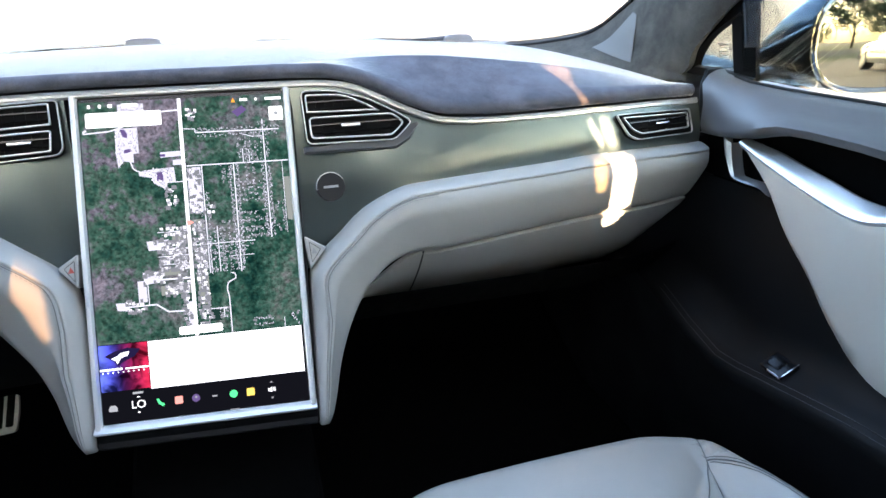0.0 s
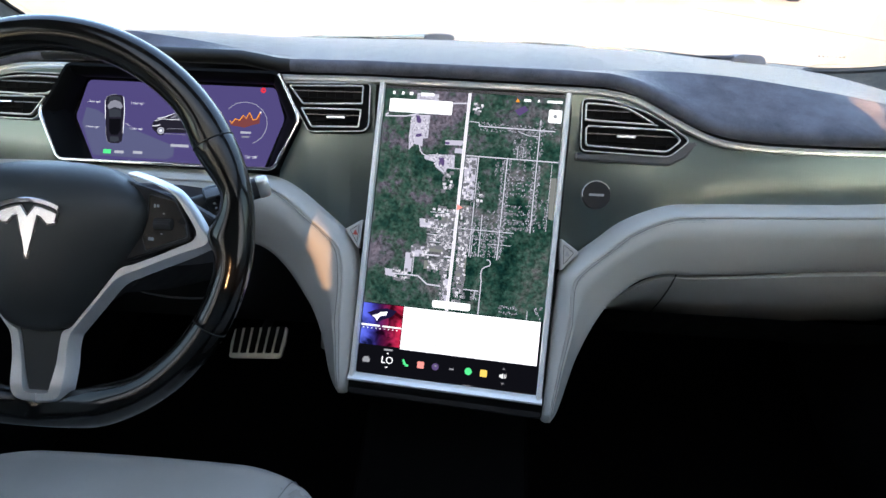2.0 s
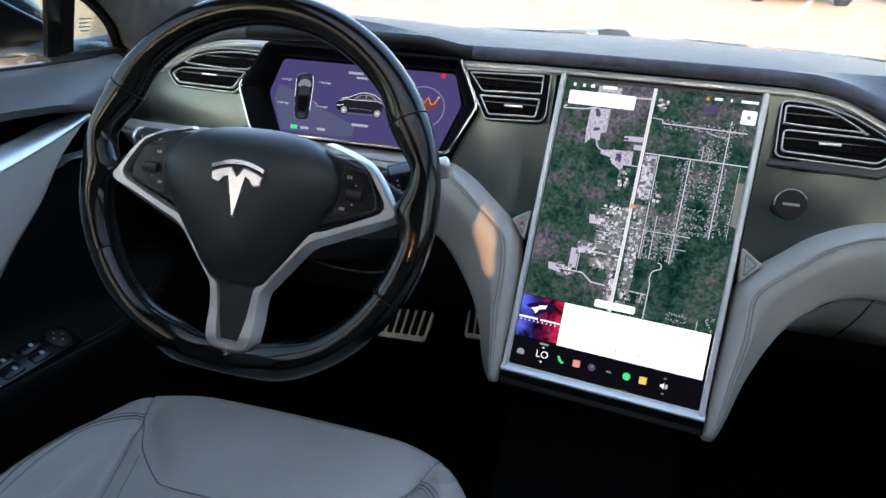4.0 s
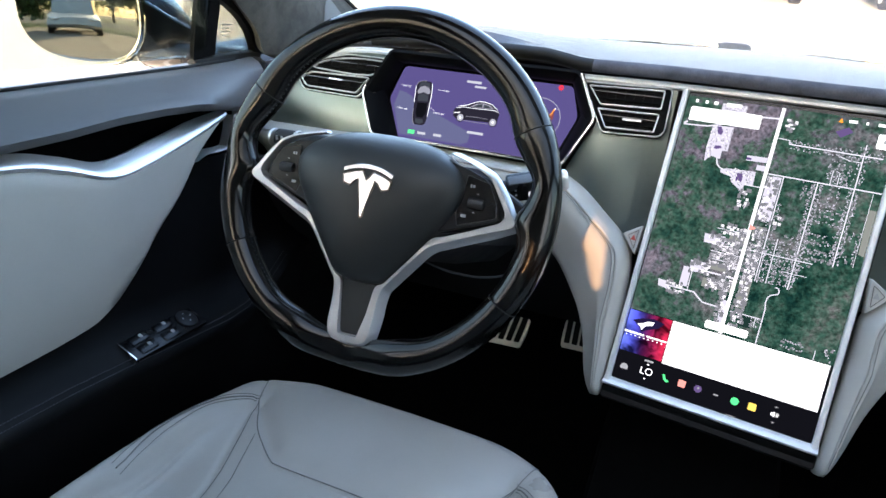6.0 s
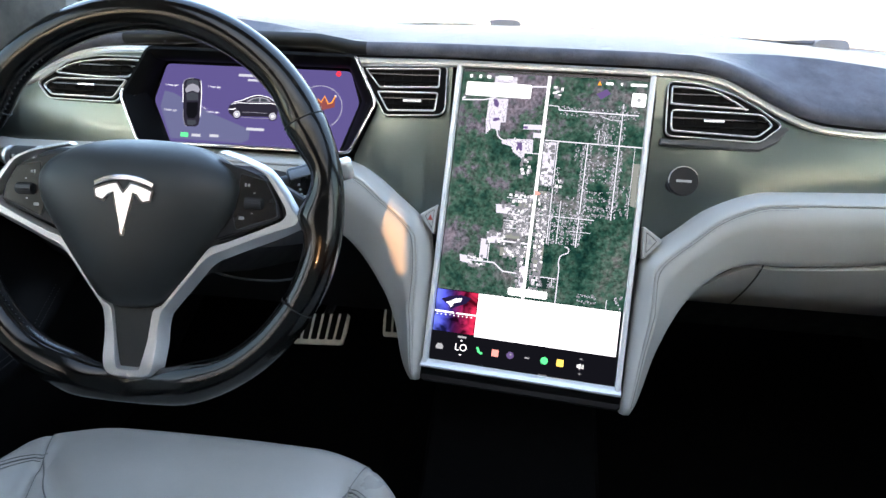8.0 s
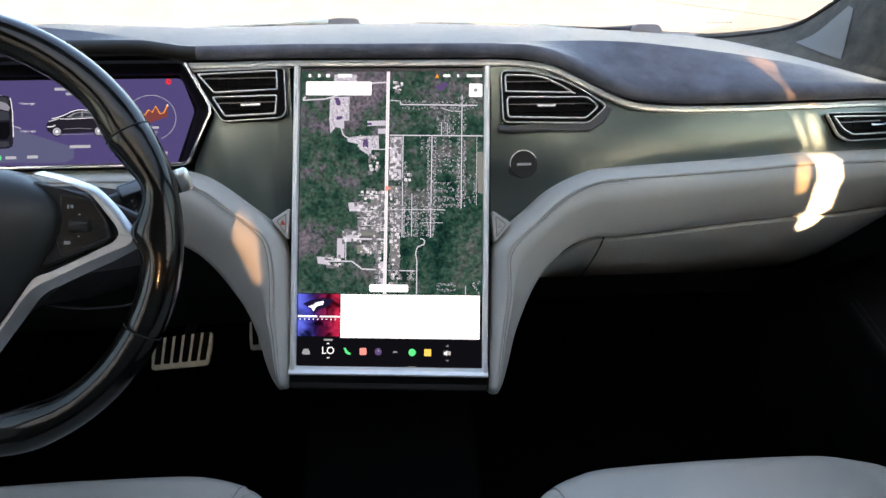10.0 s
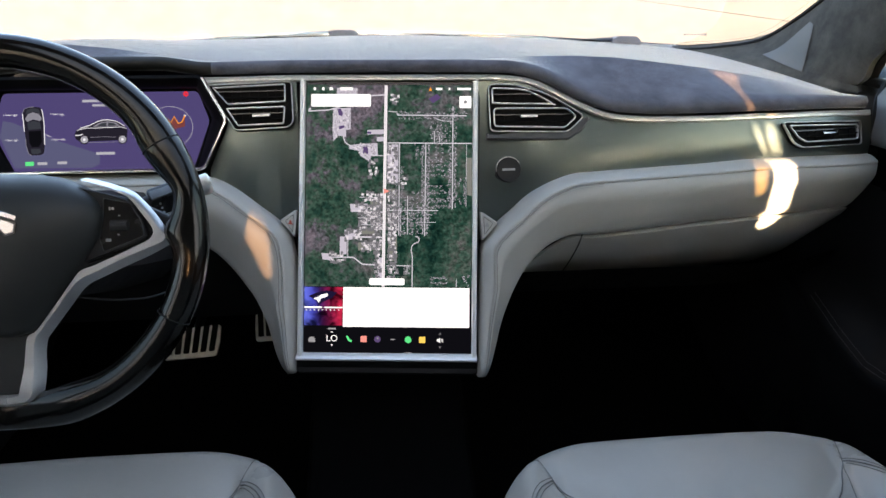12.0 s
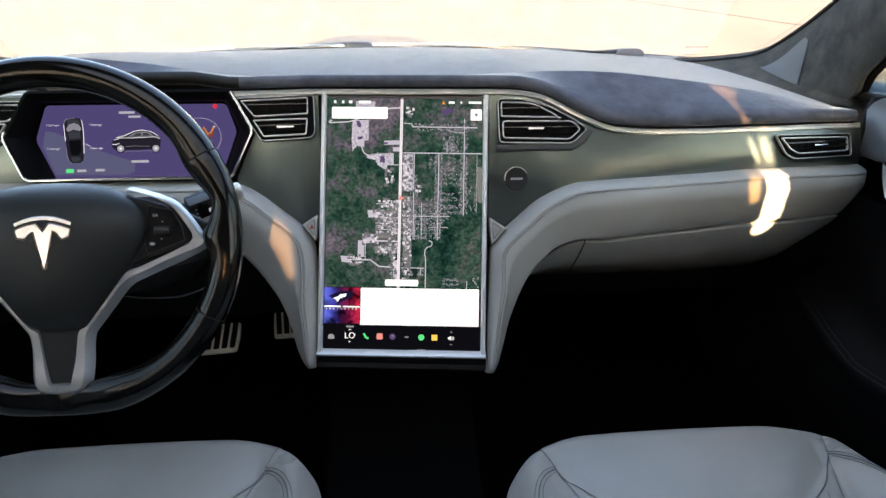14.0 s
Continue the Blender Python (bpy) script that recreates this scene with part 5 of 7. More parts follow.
def fat(deg):
    """Half width, half depth and inward shift: thumb rests at ten and two, hollows below them, webs at the spokes."""
    e = sum(.0060 * bump(deg, 90 + s * 61, 8) - .0050 * bump(deg, 90 + s * 77, 5) + .0100 * bump(deg, 90 + s * 90, 5.5) for s in (-1, 1)) + .0060 * (bump(deg, 249, 10) + bump(deg, 289, 10))
    return (.0165 + e / 2, .0165 + .0010 * sum(bump(deg, 90 + s * 61, 9) for s in (-1, 1)) - .0115 * bump(deg, 270, 11) ** .7, e / 2)


for a0, a1, lab in ((29.5, 150.5, "smooth glossy upper rim"), (150.8, 208.5, "perforated worn grip"), (208.8, 331.2, "smooth lower rim"), (331.5, 389.2, "perforated worn grip")):
    part("rim_section", rim_part(a0, a1, 44, fat), WHEEL_LEATHER, sw, lab, sharp=80)
for a in (29.35, 150.65, 208.65, 331.35):
    u, v = rim_point(radians(a))
    o = Wf(math.cos(radians(a)), math.sin(radians(a))) - Wf(0, 0)
    w = fat(a % 360)
    nn = W_N
    ring = [Wf(u, v) + o * (.982 * w[0] * math.cos(q) - w[2]) + nn * (.982 * w[1] * math.sin(q)) for q in np.linspace(0, 2 * math.pi, 19)[:-1]]
    part("rim_seam", tube(bmesh.new(), ring, .0006, 6, up=tuple(o.cross(nn)), closed=True), RUBBER, sw)
# inner stitching along the worn grips
bm = bmesh.new()
for a in list(np.arange(20, 52, 1.9)) + list(np.arange(128, 160, 1.9)) + list(np.arange(205, 250, 1.9)):
    u, v = rim_point(radians(a))
    k = (math.hypot(u, v) - .0160 - 2 * fat(a)[2]) / math.hypot(u, v)
    p = Wf(u * k, v * k, .004)
    tube(bm, [p, Wf(u * k + .0010, v * k + .0008, .0065)], .0005, 4, up=(1, 0, 0))
tagged(part("rim_stitching", bm, SEAM, sw), kind="stuff")

def Hf(u, v, d=0.0):
    """The hub with its spokes: a little narrower and deeper than the rim's plane."""
    return Wf(u, v, d)


PAD_H = [(0, .0610), (.026, .0600), (.050, .0560), (.070, .0480), (.085, .0380), (.0925, .0270), (.0945, .0150), (.0900, -.0020), (.0790, -.0205), (.0660, -.0405), (.0495, -.0630), (.0345, -.0835), (.0250, -.0915), (.0120, -.0952), (0, -.0960)]
PAD = smooth_path(PAD_H, 3)
PAD = [(float(u), float(v)) for u, v in PAD] + [(-float(u), float(v)) for u, v in PAD[::-1]][1:-1]


def dome(poly, levels, place, c=(0, -.01)):
    """A domed cushion: the outline shrunk towards its middle in steps."""
    rings = []
    for k, d in levels:
        rings.append([place(c[0] + (u - c[0]) * k, c[1] + (v - c[1]) * k, d) for u, v in poly])
    bm = loft(bmesh.new(), rings, True)
    bm.verts.ensure_lookup_table()
    m = len(poly)
    bm.faces.new([bm.verts[len(bm.verts) - m + i] for i in range(m)])
    return bm


part("airbag_cover", dome(PAD, [(1.0, -.010), (1.0, .0035), (.99, .0080), (.965, .0125), (.92, .0165), (.85, .0205), (.75, .0240), (.55, .0282), (.3, .0303), (.1, .0310)], lambda u, v, d: Hf(u, v, d - 9 * max(0.0, v - .018) ** 2)), MATT_BLACK, sw, "matt black horn pad", sharp=60)
part("hub", loft(bmesh.new(), [[Hf(.07 * math.cos(a), -.012 + .07 * math.sin(a), d) for a in np.linspace(0, 2 * math.pi, 25)[:-1]] for d in (-.06, -.002)], True, True), BLACK, sw)

# badge: an arched bar and a tapering shape below it
EM = (.0012, .004)


def E2(u, v, d):
    u, v = u * 1.02, v * 1.1
    return Hf(EM[0] + u, EM[1] + v, .0312 - 1.2 * (v + .01) ** 2 + d)


def bow(r, u0, u1, n):
    """Points of a flat arc over the badge, from u0 to u1."""
    return [(u, -.0465 + math.sqrt(r * r - u * u)) for u in np.linspace(u0, u1, n)]


bar = bow(.0660, -.0272, .0272, 13) + bow(.0622, .0262, -.0262, 13)
tee = bow(.0594, -.0256, -.0062, 6) + [(0, .0045)] + bow(.0594, .0062, .0256, 6) + [(.0243, .0005), (.0175, -.0012), (.0128, .0040), (.0088, .0058), (.0008, -.0280), (-.0008, -.0280), (-.0088, .0058), (-.0128, .0040), (-.0175, -.0012), (-.0243, .0005)]
em = part("badge", slab(bmesh.new(), tee, E2, -.002, .0010, .0004), CHROME, sw, "chrome badge of a bar over a tapering point")
part("badge_bar", slab(bmesh.new(), bar, E2, -.002, .0010, .0004), CHROME, em)
part("badge_bed", slab(bmesh.new(), inset(tee, -.0014), E2, -.003, .0002), PIANO, em)


def spoke(stations, f0=.0065, drop=.0115, flare=.0060):
    """A metal spoke: a flat front between two edges and a flank that falls away outwards."""
    st = smooth_path([(*i, *o) for i, o in stations], 5)
    rings = []
    for q, (iu, iv, ou, ov) in enumerate(st):
        I, O = Vector((iu, iv)), Vector((ou, ov))
        e = (O - I).normalized() if (O - I).length > 1e-6 else Vector((0, -1))
        w = min(.0012, (O - I).length * .3)
        front = f0 + .0035 * min(1, max(0, -.125 - iv) / .02) - .008 * max(0, min(1, (iv - .041) / .010))
        rings.append([Hf(*p, d) for p, d in ((I, -.008), (I, front - .0015), (I + e * w * .6, front), (O - e * w, front), (O, front - .0010), (O + e * flare, front - drop), (O + e * (flare - .003), front - drop - .004))])
    return loft(bmesh.new(), rings, True, True)


UPPER_SPOKE = [((.0720, .0515), (.0733, .0530)), ((.0960, .0450), (.0967, .0466)), ((.1130, .0375), (.1148, .0400)), ((.1206, .0322), (.1235, .0345)), ((.1298, .0194), (.1350, .0215)), ((.1386, .0061), (.1450, .0070)), ((.1402, .0000), (.1530, -.0035))]
LOWER_SPOKE = [((.1404, -.0002), (.1531, -.0037)), ((.1360, -.0065), (.1490, -.0098)), ((.1250, -.0118), (.1300, -.0178)), ((.1093, -.0190), (.1110, -.0258)), ((.0851, -.0295), (.0865, -.0368)), ((.0715, -.0345), (.0755, -.0415)), ((.0610, -.0470), (.0650, -.0500)),
               ((.0475, -.0655), (.0512, -.0680)), ((.0368, -.0792), (.0405, -.0818)), ((.0285, -.0905), (.0325, -.0925)), ((.0200, -.0965), (.0285, -.0990)), ((.0172, -.1120), (.0262, -.1130)), ((.0148, -.1300), (.0258, -.1310)), ((.0112, -.1490), (.0240, -.1500)), ((.0085, -.1518), (.0175, -.1583)), ((.0002, -.1522), (.0002, -.1603))]
for s in (-1, 1):
    flip = lambda st, s=s: [((s * i[0], i[1]), (s * o[0], o[1])) for i, o in st]
    part("spoke_edge", spoke(flip(UPPER_SPOKE), flare=.0032, drop=.0100), SPOKE, sw, "satin silver spoke edge")
    part("lower_spoke", spoke(flip(LOWER_SPOKE)), SPOKE, sw, "satin silver lower spoke")
    pod = [(.0760, .0440), (.0960, .0390), (.1130, .0330), (.1215, .0265), (.1305, .0105), (.1335, -.0030), (.1290, -.0075), (.0960, -.0195), (.0700, -.0290), (.0760, -.0100), (.0860, .0200)]
    pd = part("button_pod", slab(bmesh.new(), [(s * u, v) for u, v in pod], Hf, -.010, .0035, .0012), BLACK, sw, "black button pod")
    field = [(.0960, .0335), (.1190, .0285), (.1290, .0105), (.1310, -.0025), (.0940, -.0165), (.0905, -.0050), (.0950, .0150)]
    part("pod_face", slab(bmesh.new(), rounded([(s * u, v) for u, v in field], .002), Hf, .002, .0043, .0004), SWITCH_BLACK, pd, "smooth black key field")
    part("pod_line", rim(bmesh.new(), rounded([(s * u, v) for u, v in inset(field, -.0009)], .0025), .0006, Hf, .003, .0040), DARK_TRIM, pd, "fine grey outline")
    # a ribbed scroll key with a small mark above and below it
    part("wheel_well", slab(bmesh.new(), rounded(rect(s * .1093 - .0092, .0022, s * .1093 + .0092, .0134), .003), Hf, .003, .0049, .0003), RUBBER, pd, "dark rim of the scroll wheel")
    for q in range(6):
        vv = .0040 + .0015 * q
        part("scroll_rib", tube(bmesh.new(), [Hf(s * .1093 + a, vv, .0046 + .0040 * math.sqrt(max(0, 1 - ((q - 2.5) / 3.1) ** 2))) for a in (-.0075, 0, .0075)], .0009, 6, up=(0, 0, 1)), KEY_GREY if q in (3, 4) else BLACK, pd, "ribbed scroll key")
    for u0, v0, w, h in ((.1010, .0240, .0016, .0034), (.1040, .0240, .0022, .0026), (.0985, -.0062, .0052, .0030), (.1095, .0172, .0020, .0011), (.1080, -.0012, .0020, .0011)):
        part("pod_symbol", slab(bmesh.new(), rounded(rect(s * u0 - w / 2, v0 - h / 2, s * u0 + w / 2, v0 + h / 2), .0005), Hf, .0042, .0046), MARK, pd)
    part("horn_mark", rim(bmesh.new(), rounded(rect(s * .0745 - .0030, .0130, s * .0745 + .0030, .0175), .0015), .0005, lambda u, v, d: Hf(u, v, d + .0150), 0, .0052), DARK_TRIM, sw, "faint embossed mark")
    part("spoke_back", slab(bmesh.new(), [(s * u, v) for u, v in ((.06, .046), (.115, .034), (.158, .012), (.160, -.012), (.120, -.016), (.07, -.030))], Hf, -.024, -.006, .002), BLACK, sw)
part("spoke_insert", slab(bmesh.new(), rounded([(-.0215, -.0930), (.0215, -.0930), (.0170, -.1300), (.0128, -.1515), (-.0128, -.1515), (-.0170, -.1300)], .002), Hf, -.008, .0030, .001), MATT_BLACK, sw, "matt black spoke insert")

# column cover and stalks
col = thing("steering_column", Wf(0, -.03, -.12), "black steering column cover behind the wheel", "steering column")
part("shroud", loft(bmesh.new(), [[Wf(a * w, b * h - .01, d) for a, b in ((-.7, 1), (.7, 1), (1, .4), (1, -.5), (.6, -1), (-.6, -1), (-1, -.5), (-1, .4))] for d, w, h in ((-.045, .060, .045), (-.06, .075, .055), (-.16, .08, .06), (-.34, .08, .06))], True, True), BLACK, col)
for name, a, b, lab in (("shift_stalk", (-.300, -.105, .855), (-.1955, -.058, .882), "black gear stalk with a silver end"), ("signal_stalk", (-.44, -.092, .886), (-.566, -.083, .879), "black signal stalk with silver rings")):
    st = thing(name, a, lab, "stalk")
    A, B = Vector(a), Vector(b)
    t = (B - A).normalized()
    part("stem", tube(bmesh.new(), [A.lerp(B, k) for k in (0, .3, .6, .92)], lambda k: (.0085 + .003 * k, .007 + .003 * k), 12), BLACK, st)
    if name == "shift_stalk":
        up = P3(0, -.5, .85).normalized()
        out = t.cross(up).normalized()
        out = out if out.y < 0 else -out
        rot = Matrix((t, -out, up)).transposed().to_4x4()
        grip = part("stalk_grip", box(bmesh.new(), A.lerp(B, .60), (.034, .021, .026), .004, rot), SWITCH_BLACK, st, "flat-faced black grip")
        part("grip_plate", box(bmesh.new(), A.lerp(B, .60) + up * .0128 + out * .002, (.029, .013, .002), .0008, rot), LIFTED_CHARCOAL, grip, "grey top plate")
        fm = Matrix.Translation(A.lerp(B, .66) + out * .0112 - up * .002) @ Matrix((t, up, out)).transposed().to_4x4()
        # the letter takes the cluster's glowing white rather than plain print
        lettering("gear_letter", "P", .0085, fm, W_CLW, grip, "white letter P in a glowing colour")
        for q in (-.007, 0, .007):
            part("gear_mark", box(bmesh.new(), A.lerp(B, .53) + out * .0108 + up * (q - .001), (.0022, .0008, .0022), .0002, rot), MARK, grip)
        part("stalk_end", loft(bmesh.new(), [[A + t * ((B - A).length * .92 + q) + P3(0, -.5, .85).normalized() * (r * math.sin(an) * 1.25) + t.cross(P3(0, -.5, .85)).normalized() * (r * math.cos(an) * .8) for an in np.linspace(0, 2 * math.pi, 17)[:-1]] for q, r in ((0, .0095), (.002, .0112), (.010, .0112), (.0125, .009))], True, True), SATIN, st, "silver stalk end")
    else:
        for k in (.76, .82, .88):
            part("stalk_mark", box(bmesh.new(), A.lerp(B, k) + P3(0, -.0104, .002), (.0030, .0012, .0050), .0004), MARK, st)
        for k in (.68, .975):
            C = A.lerp(B, k)
            part("stalk_ring", loft(bmesh.new(), [[C + t * q + P3(0, -.5, .85).normalized() * (r * math.sin(an)) + t.cross(P3(0, -.5, .85)).normalized() * (r * math.cos(an)) for an in np.linspace(0, 2 * math.pi, 17)[:-1]] for q, r in ((-.002, .0105), (-.0015, .0115), (.0015, .0115), (.002, .0105))], True, True), SATIN, st, "silver ring")


part("lower_edge", tube(bmesh.new(), smooth_path([(-.400, .0, .727), (-.373, .0, .7200), (-.349, .0, .7166), (-.325, .0, .7162), (-.301, .0, .7180), (-.2745, .0, .7260), (-.262, .004, .733)], 5), (.0016, .0010), 6), SEAM, col, "thin grey lower edge of the column cover")


# ---- pedals ----
def pedal(name, corners, n, lab):
    p = thing(name, corners[3], lab, "pedal", "foot pedals")
    c = [Vector(q) for q in corners]

    def at(u, v, d=0.0):
        return c[3].lerp(c[2], u).lerp(c[0].lerp(c[1], u), v) + P3(0, -.8, .6) * d
    part("plate", slab(bmesh.new(), rounded([(.02, .0), (.98, .0), (1.0, .5), (.97, 1), (.03, 1), (0, .5)], .08), at, -.006, .003, .0), BRUSHED, p, "brushed metal plate")
    for k in range(n):
        u = (k + .75) / (n + .5)
        part("rubber_rib", slab(bmesh.new(), rounded(rect(u - .30 / n, .16, u + .30 / n, 1.01), .03), at, .001, .006, 0), RUBBER, p, "black rubber rib")
    part("arm", tube(bmesh.new(), [at(.5, .6, -.006), at(.5, 1.6, -.05), at(.5, 3.2, -.10)], .009, 8), BLACK, p)


pedal("brake_pedal", [(-.430, .405, .462), (-.320, .405, .473), (-.331, .38, .417), (-.436, .38, .411)], 6, "brushed metal brake pedal with black rubber ribs")
pedal("accelerator_pedal", [(-.254, .40, .493), (-.204, .40, .495), (-.201, .38, .446), (-.254, .38, .444)], 3, "brushed metal accelerator pedal with black rubber ribs")


# ---- seats: the two front cushions ----
def seat(name, cx, yf, zt, lab, wear=0.0, hw=.243):
    """Cushion with a full front nose, side bolsters and seams; u across -1..1, v backwards from the front edge."""
    t = thing(name, (cx, yf - .3, .3), lab, "car seat", "front seats")

    def surf(u, v):
        au = abs(u)
        w = hw * (1 - .035 * math.exp(-v / .05)) * (1 + .12 * (1 - math.exp(-v / .13)))
        edge = max(0.0, au - .80) / .20
        z = zt + .004 * math.cos(au * 2) - .030 * edge ** 2.4 - .05 * max(0, 1 - v / .055) ** 2.6
        z -= .040 * (1 - math.exp(-v / .22))                                   # the seat falls to the rear
        b = math.exp(-((au - .86) / .10) ** 2)
        z += b * .045 * (1 - math.exp(-(max(0, v - .03) / .14) ** 1.5))                # side bolsters rise
        z -= .0022 * math.exp(-((au - seam_u(v)) / .016) ** 2) * (1 if v > .02 else v / .02)
        g = v - nose_v(au)
        z -= (.0075 * math.exp(-(g / .024) ** 2) if g < 0 else .0075 * math.exp(-(g / .007) ** 2)) * (1 - min(1, max(0, (au - .68) / .06)))
        z += .004 * math.exp(-((v - .08) / .05) ** 2) * max(0.0, 1 - (au / .7) ** 4)
        if wear and u < 0:                                            # old folds in the outer bolster
            for u0, a, v0 in ((.735, .0042, .20), (.775, .0030, .27), (.82, .0036, .17), (.70, .0028, .30)):
                z -= wear * a * math.exp(-((au - u0 - .10 * (v - v0) - .012 * math.sin(40 * v)) / .010) ** 2) * math.exp(-((v - v0 - .06) / .07) ** 2)
        y = yf - v - .062 * max(0.0, (au - .5) / .5) ** 2 * math.exp(-v / .16)
        return P3(cx + u * w, y, z)

    def seam_u(v):
        return float(np.interp(v, [0, .02, .092, .196, .25, .45], [.86, .84, .72, .585, .51, .42]))

    def nose_v(au):
        return float(np.interp(au, [0, .34, .38, .42, .70, .74], [.182, .182, .179, .170, .098, .090]))
    U0 = np.linspace(-1, 1, 241)
    V0 = [0, .003, .008, .015, .024, .034] + list(np.arange(.042, .205, .005)) + list(np.arange(.207, .36, .006)) + list(np.arange(.365, .53, .015))

    def block(u0, u1):
        us = [u for u in U0 if u0 - 1e-6 <= u <= u1 + 1e-6]
        rings = []
        for v in V0:
            r = [surf(u, v) for u in us]
            if u0 <= -1:
                r = [r[0] + P3(-.004, 0, -.02), r[0] + P3(-.002, 0, -.006)] + r
                r = [r[0] + P3(.01, 0, -.16)] + r
            if u1 >= 1:
                r = r + [r[-1] + P3(.002, 0, -.006), r[-1] + P3(.004, 0, -.02), r[-1] + P3(-.006, 0, -.16)]
            rings.append(r)
        f = rings[0]
        front = [[p + P3(0, .006, -.012) for p in f], [p + P3(0, .004, -.04) for p in f], [p + P3(0, -.03, -.15) for p in f]]
        return loft(bmesh.new(), front[::-1] + rings)
    part("cushion", block(-.675, .675), SEAT_LEATHER, t, "smooth grey leather cushion", sharp=75)
    part("side_bolster", block(-1, -.675), SEAT_LEATHER, t, "raised grey leather side bolster", sharp=75)
    part("side_bolster", block(.675, 1), SEAT_LEATHER, t, "raised grey leather side bolster", sharp=75)

    def on(pts, n=10, lift=.0012):
        """Points given as metres from the seat's middle and from its front edge, laid on the cushion."""
        out = []
        for px, pv in smooth_path(pts, n):
            v = pv
            for _ in range(4):
                w = hw * (1 - .035 * math.exp(-v / .05)) * (1 + .12 * (1 - math.exp(-v / .13)))
                u = px / w
                v = pv - .062 * max(0.0, (abs(u) - .5) / .5) ** 2 * math.exp(-v / .16)
            out.append(surf(u, max(0, v)) + P3(0, 0, lift))
        return out

    def seam_line(name, pts, r=.0006, lift=.0010):
        part(name, tube(bmesh.new(), on(pts, 12, lift), r, 6, up=(0, 0, 1)), SEAT_SEAM, t)
    for s in (-1, 1):
        seam_line("corner_seam", [(s * .205, .022), (s * .200, .050), (s * .186, .095)])
        seam_line("bolster_seam", [(s * .186, .095), (s * .156, .180), (s * .135, .251), (s * .115, .400)])
        seam_line("listing_seam", [(s * .146, .155), (s * .131, .201), (s * .117, .250), (s * .095, .400)], .0005)
        for off in (-.0055, 0, .0055):
            seam_line("bolster_stitching", [(s * (.187 + .2 * off), .092 + off), (s * (.206 - .4 * off), .110 + .9 * off), (s * (.221 - .7 * off), .140 + .6 * off), (s * (.229 - off), .180), (s * (.230 - off), .230), (s * (.222 - off), .300)], .0005 if off else .0009)
    seam_line("nose_seam", [(-.186, .095), (-.149, .145), (-.108, .176), (-.085, .182), (0, .182), (.085, .182), (.108, .176), (.149, .145), (.186, .095)], .0008, .0014)
    part("seat_base", box(bmesh.new(), (cx, yf - .32, .33), (.40, .48, .10), .02), BLACK, t)
    return t


seat("passenger_seat", .383, -.080, .541, "grey leather passenger seat cushion with stitched bolsters")
seat("driver_seat", -.372, -.040, .535, "creased grey leather driver seat cushion with stitched bolsters", 1.0, .247)


# ---- doors ----
BELTS = {1: [.930, .938, .941, .944, .951, .960], -1: [.918, .9275, .935, .9385, .9405, .945]}     # the sill line of the side windows, from the rear to the front


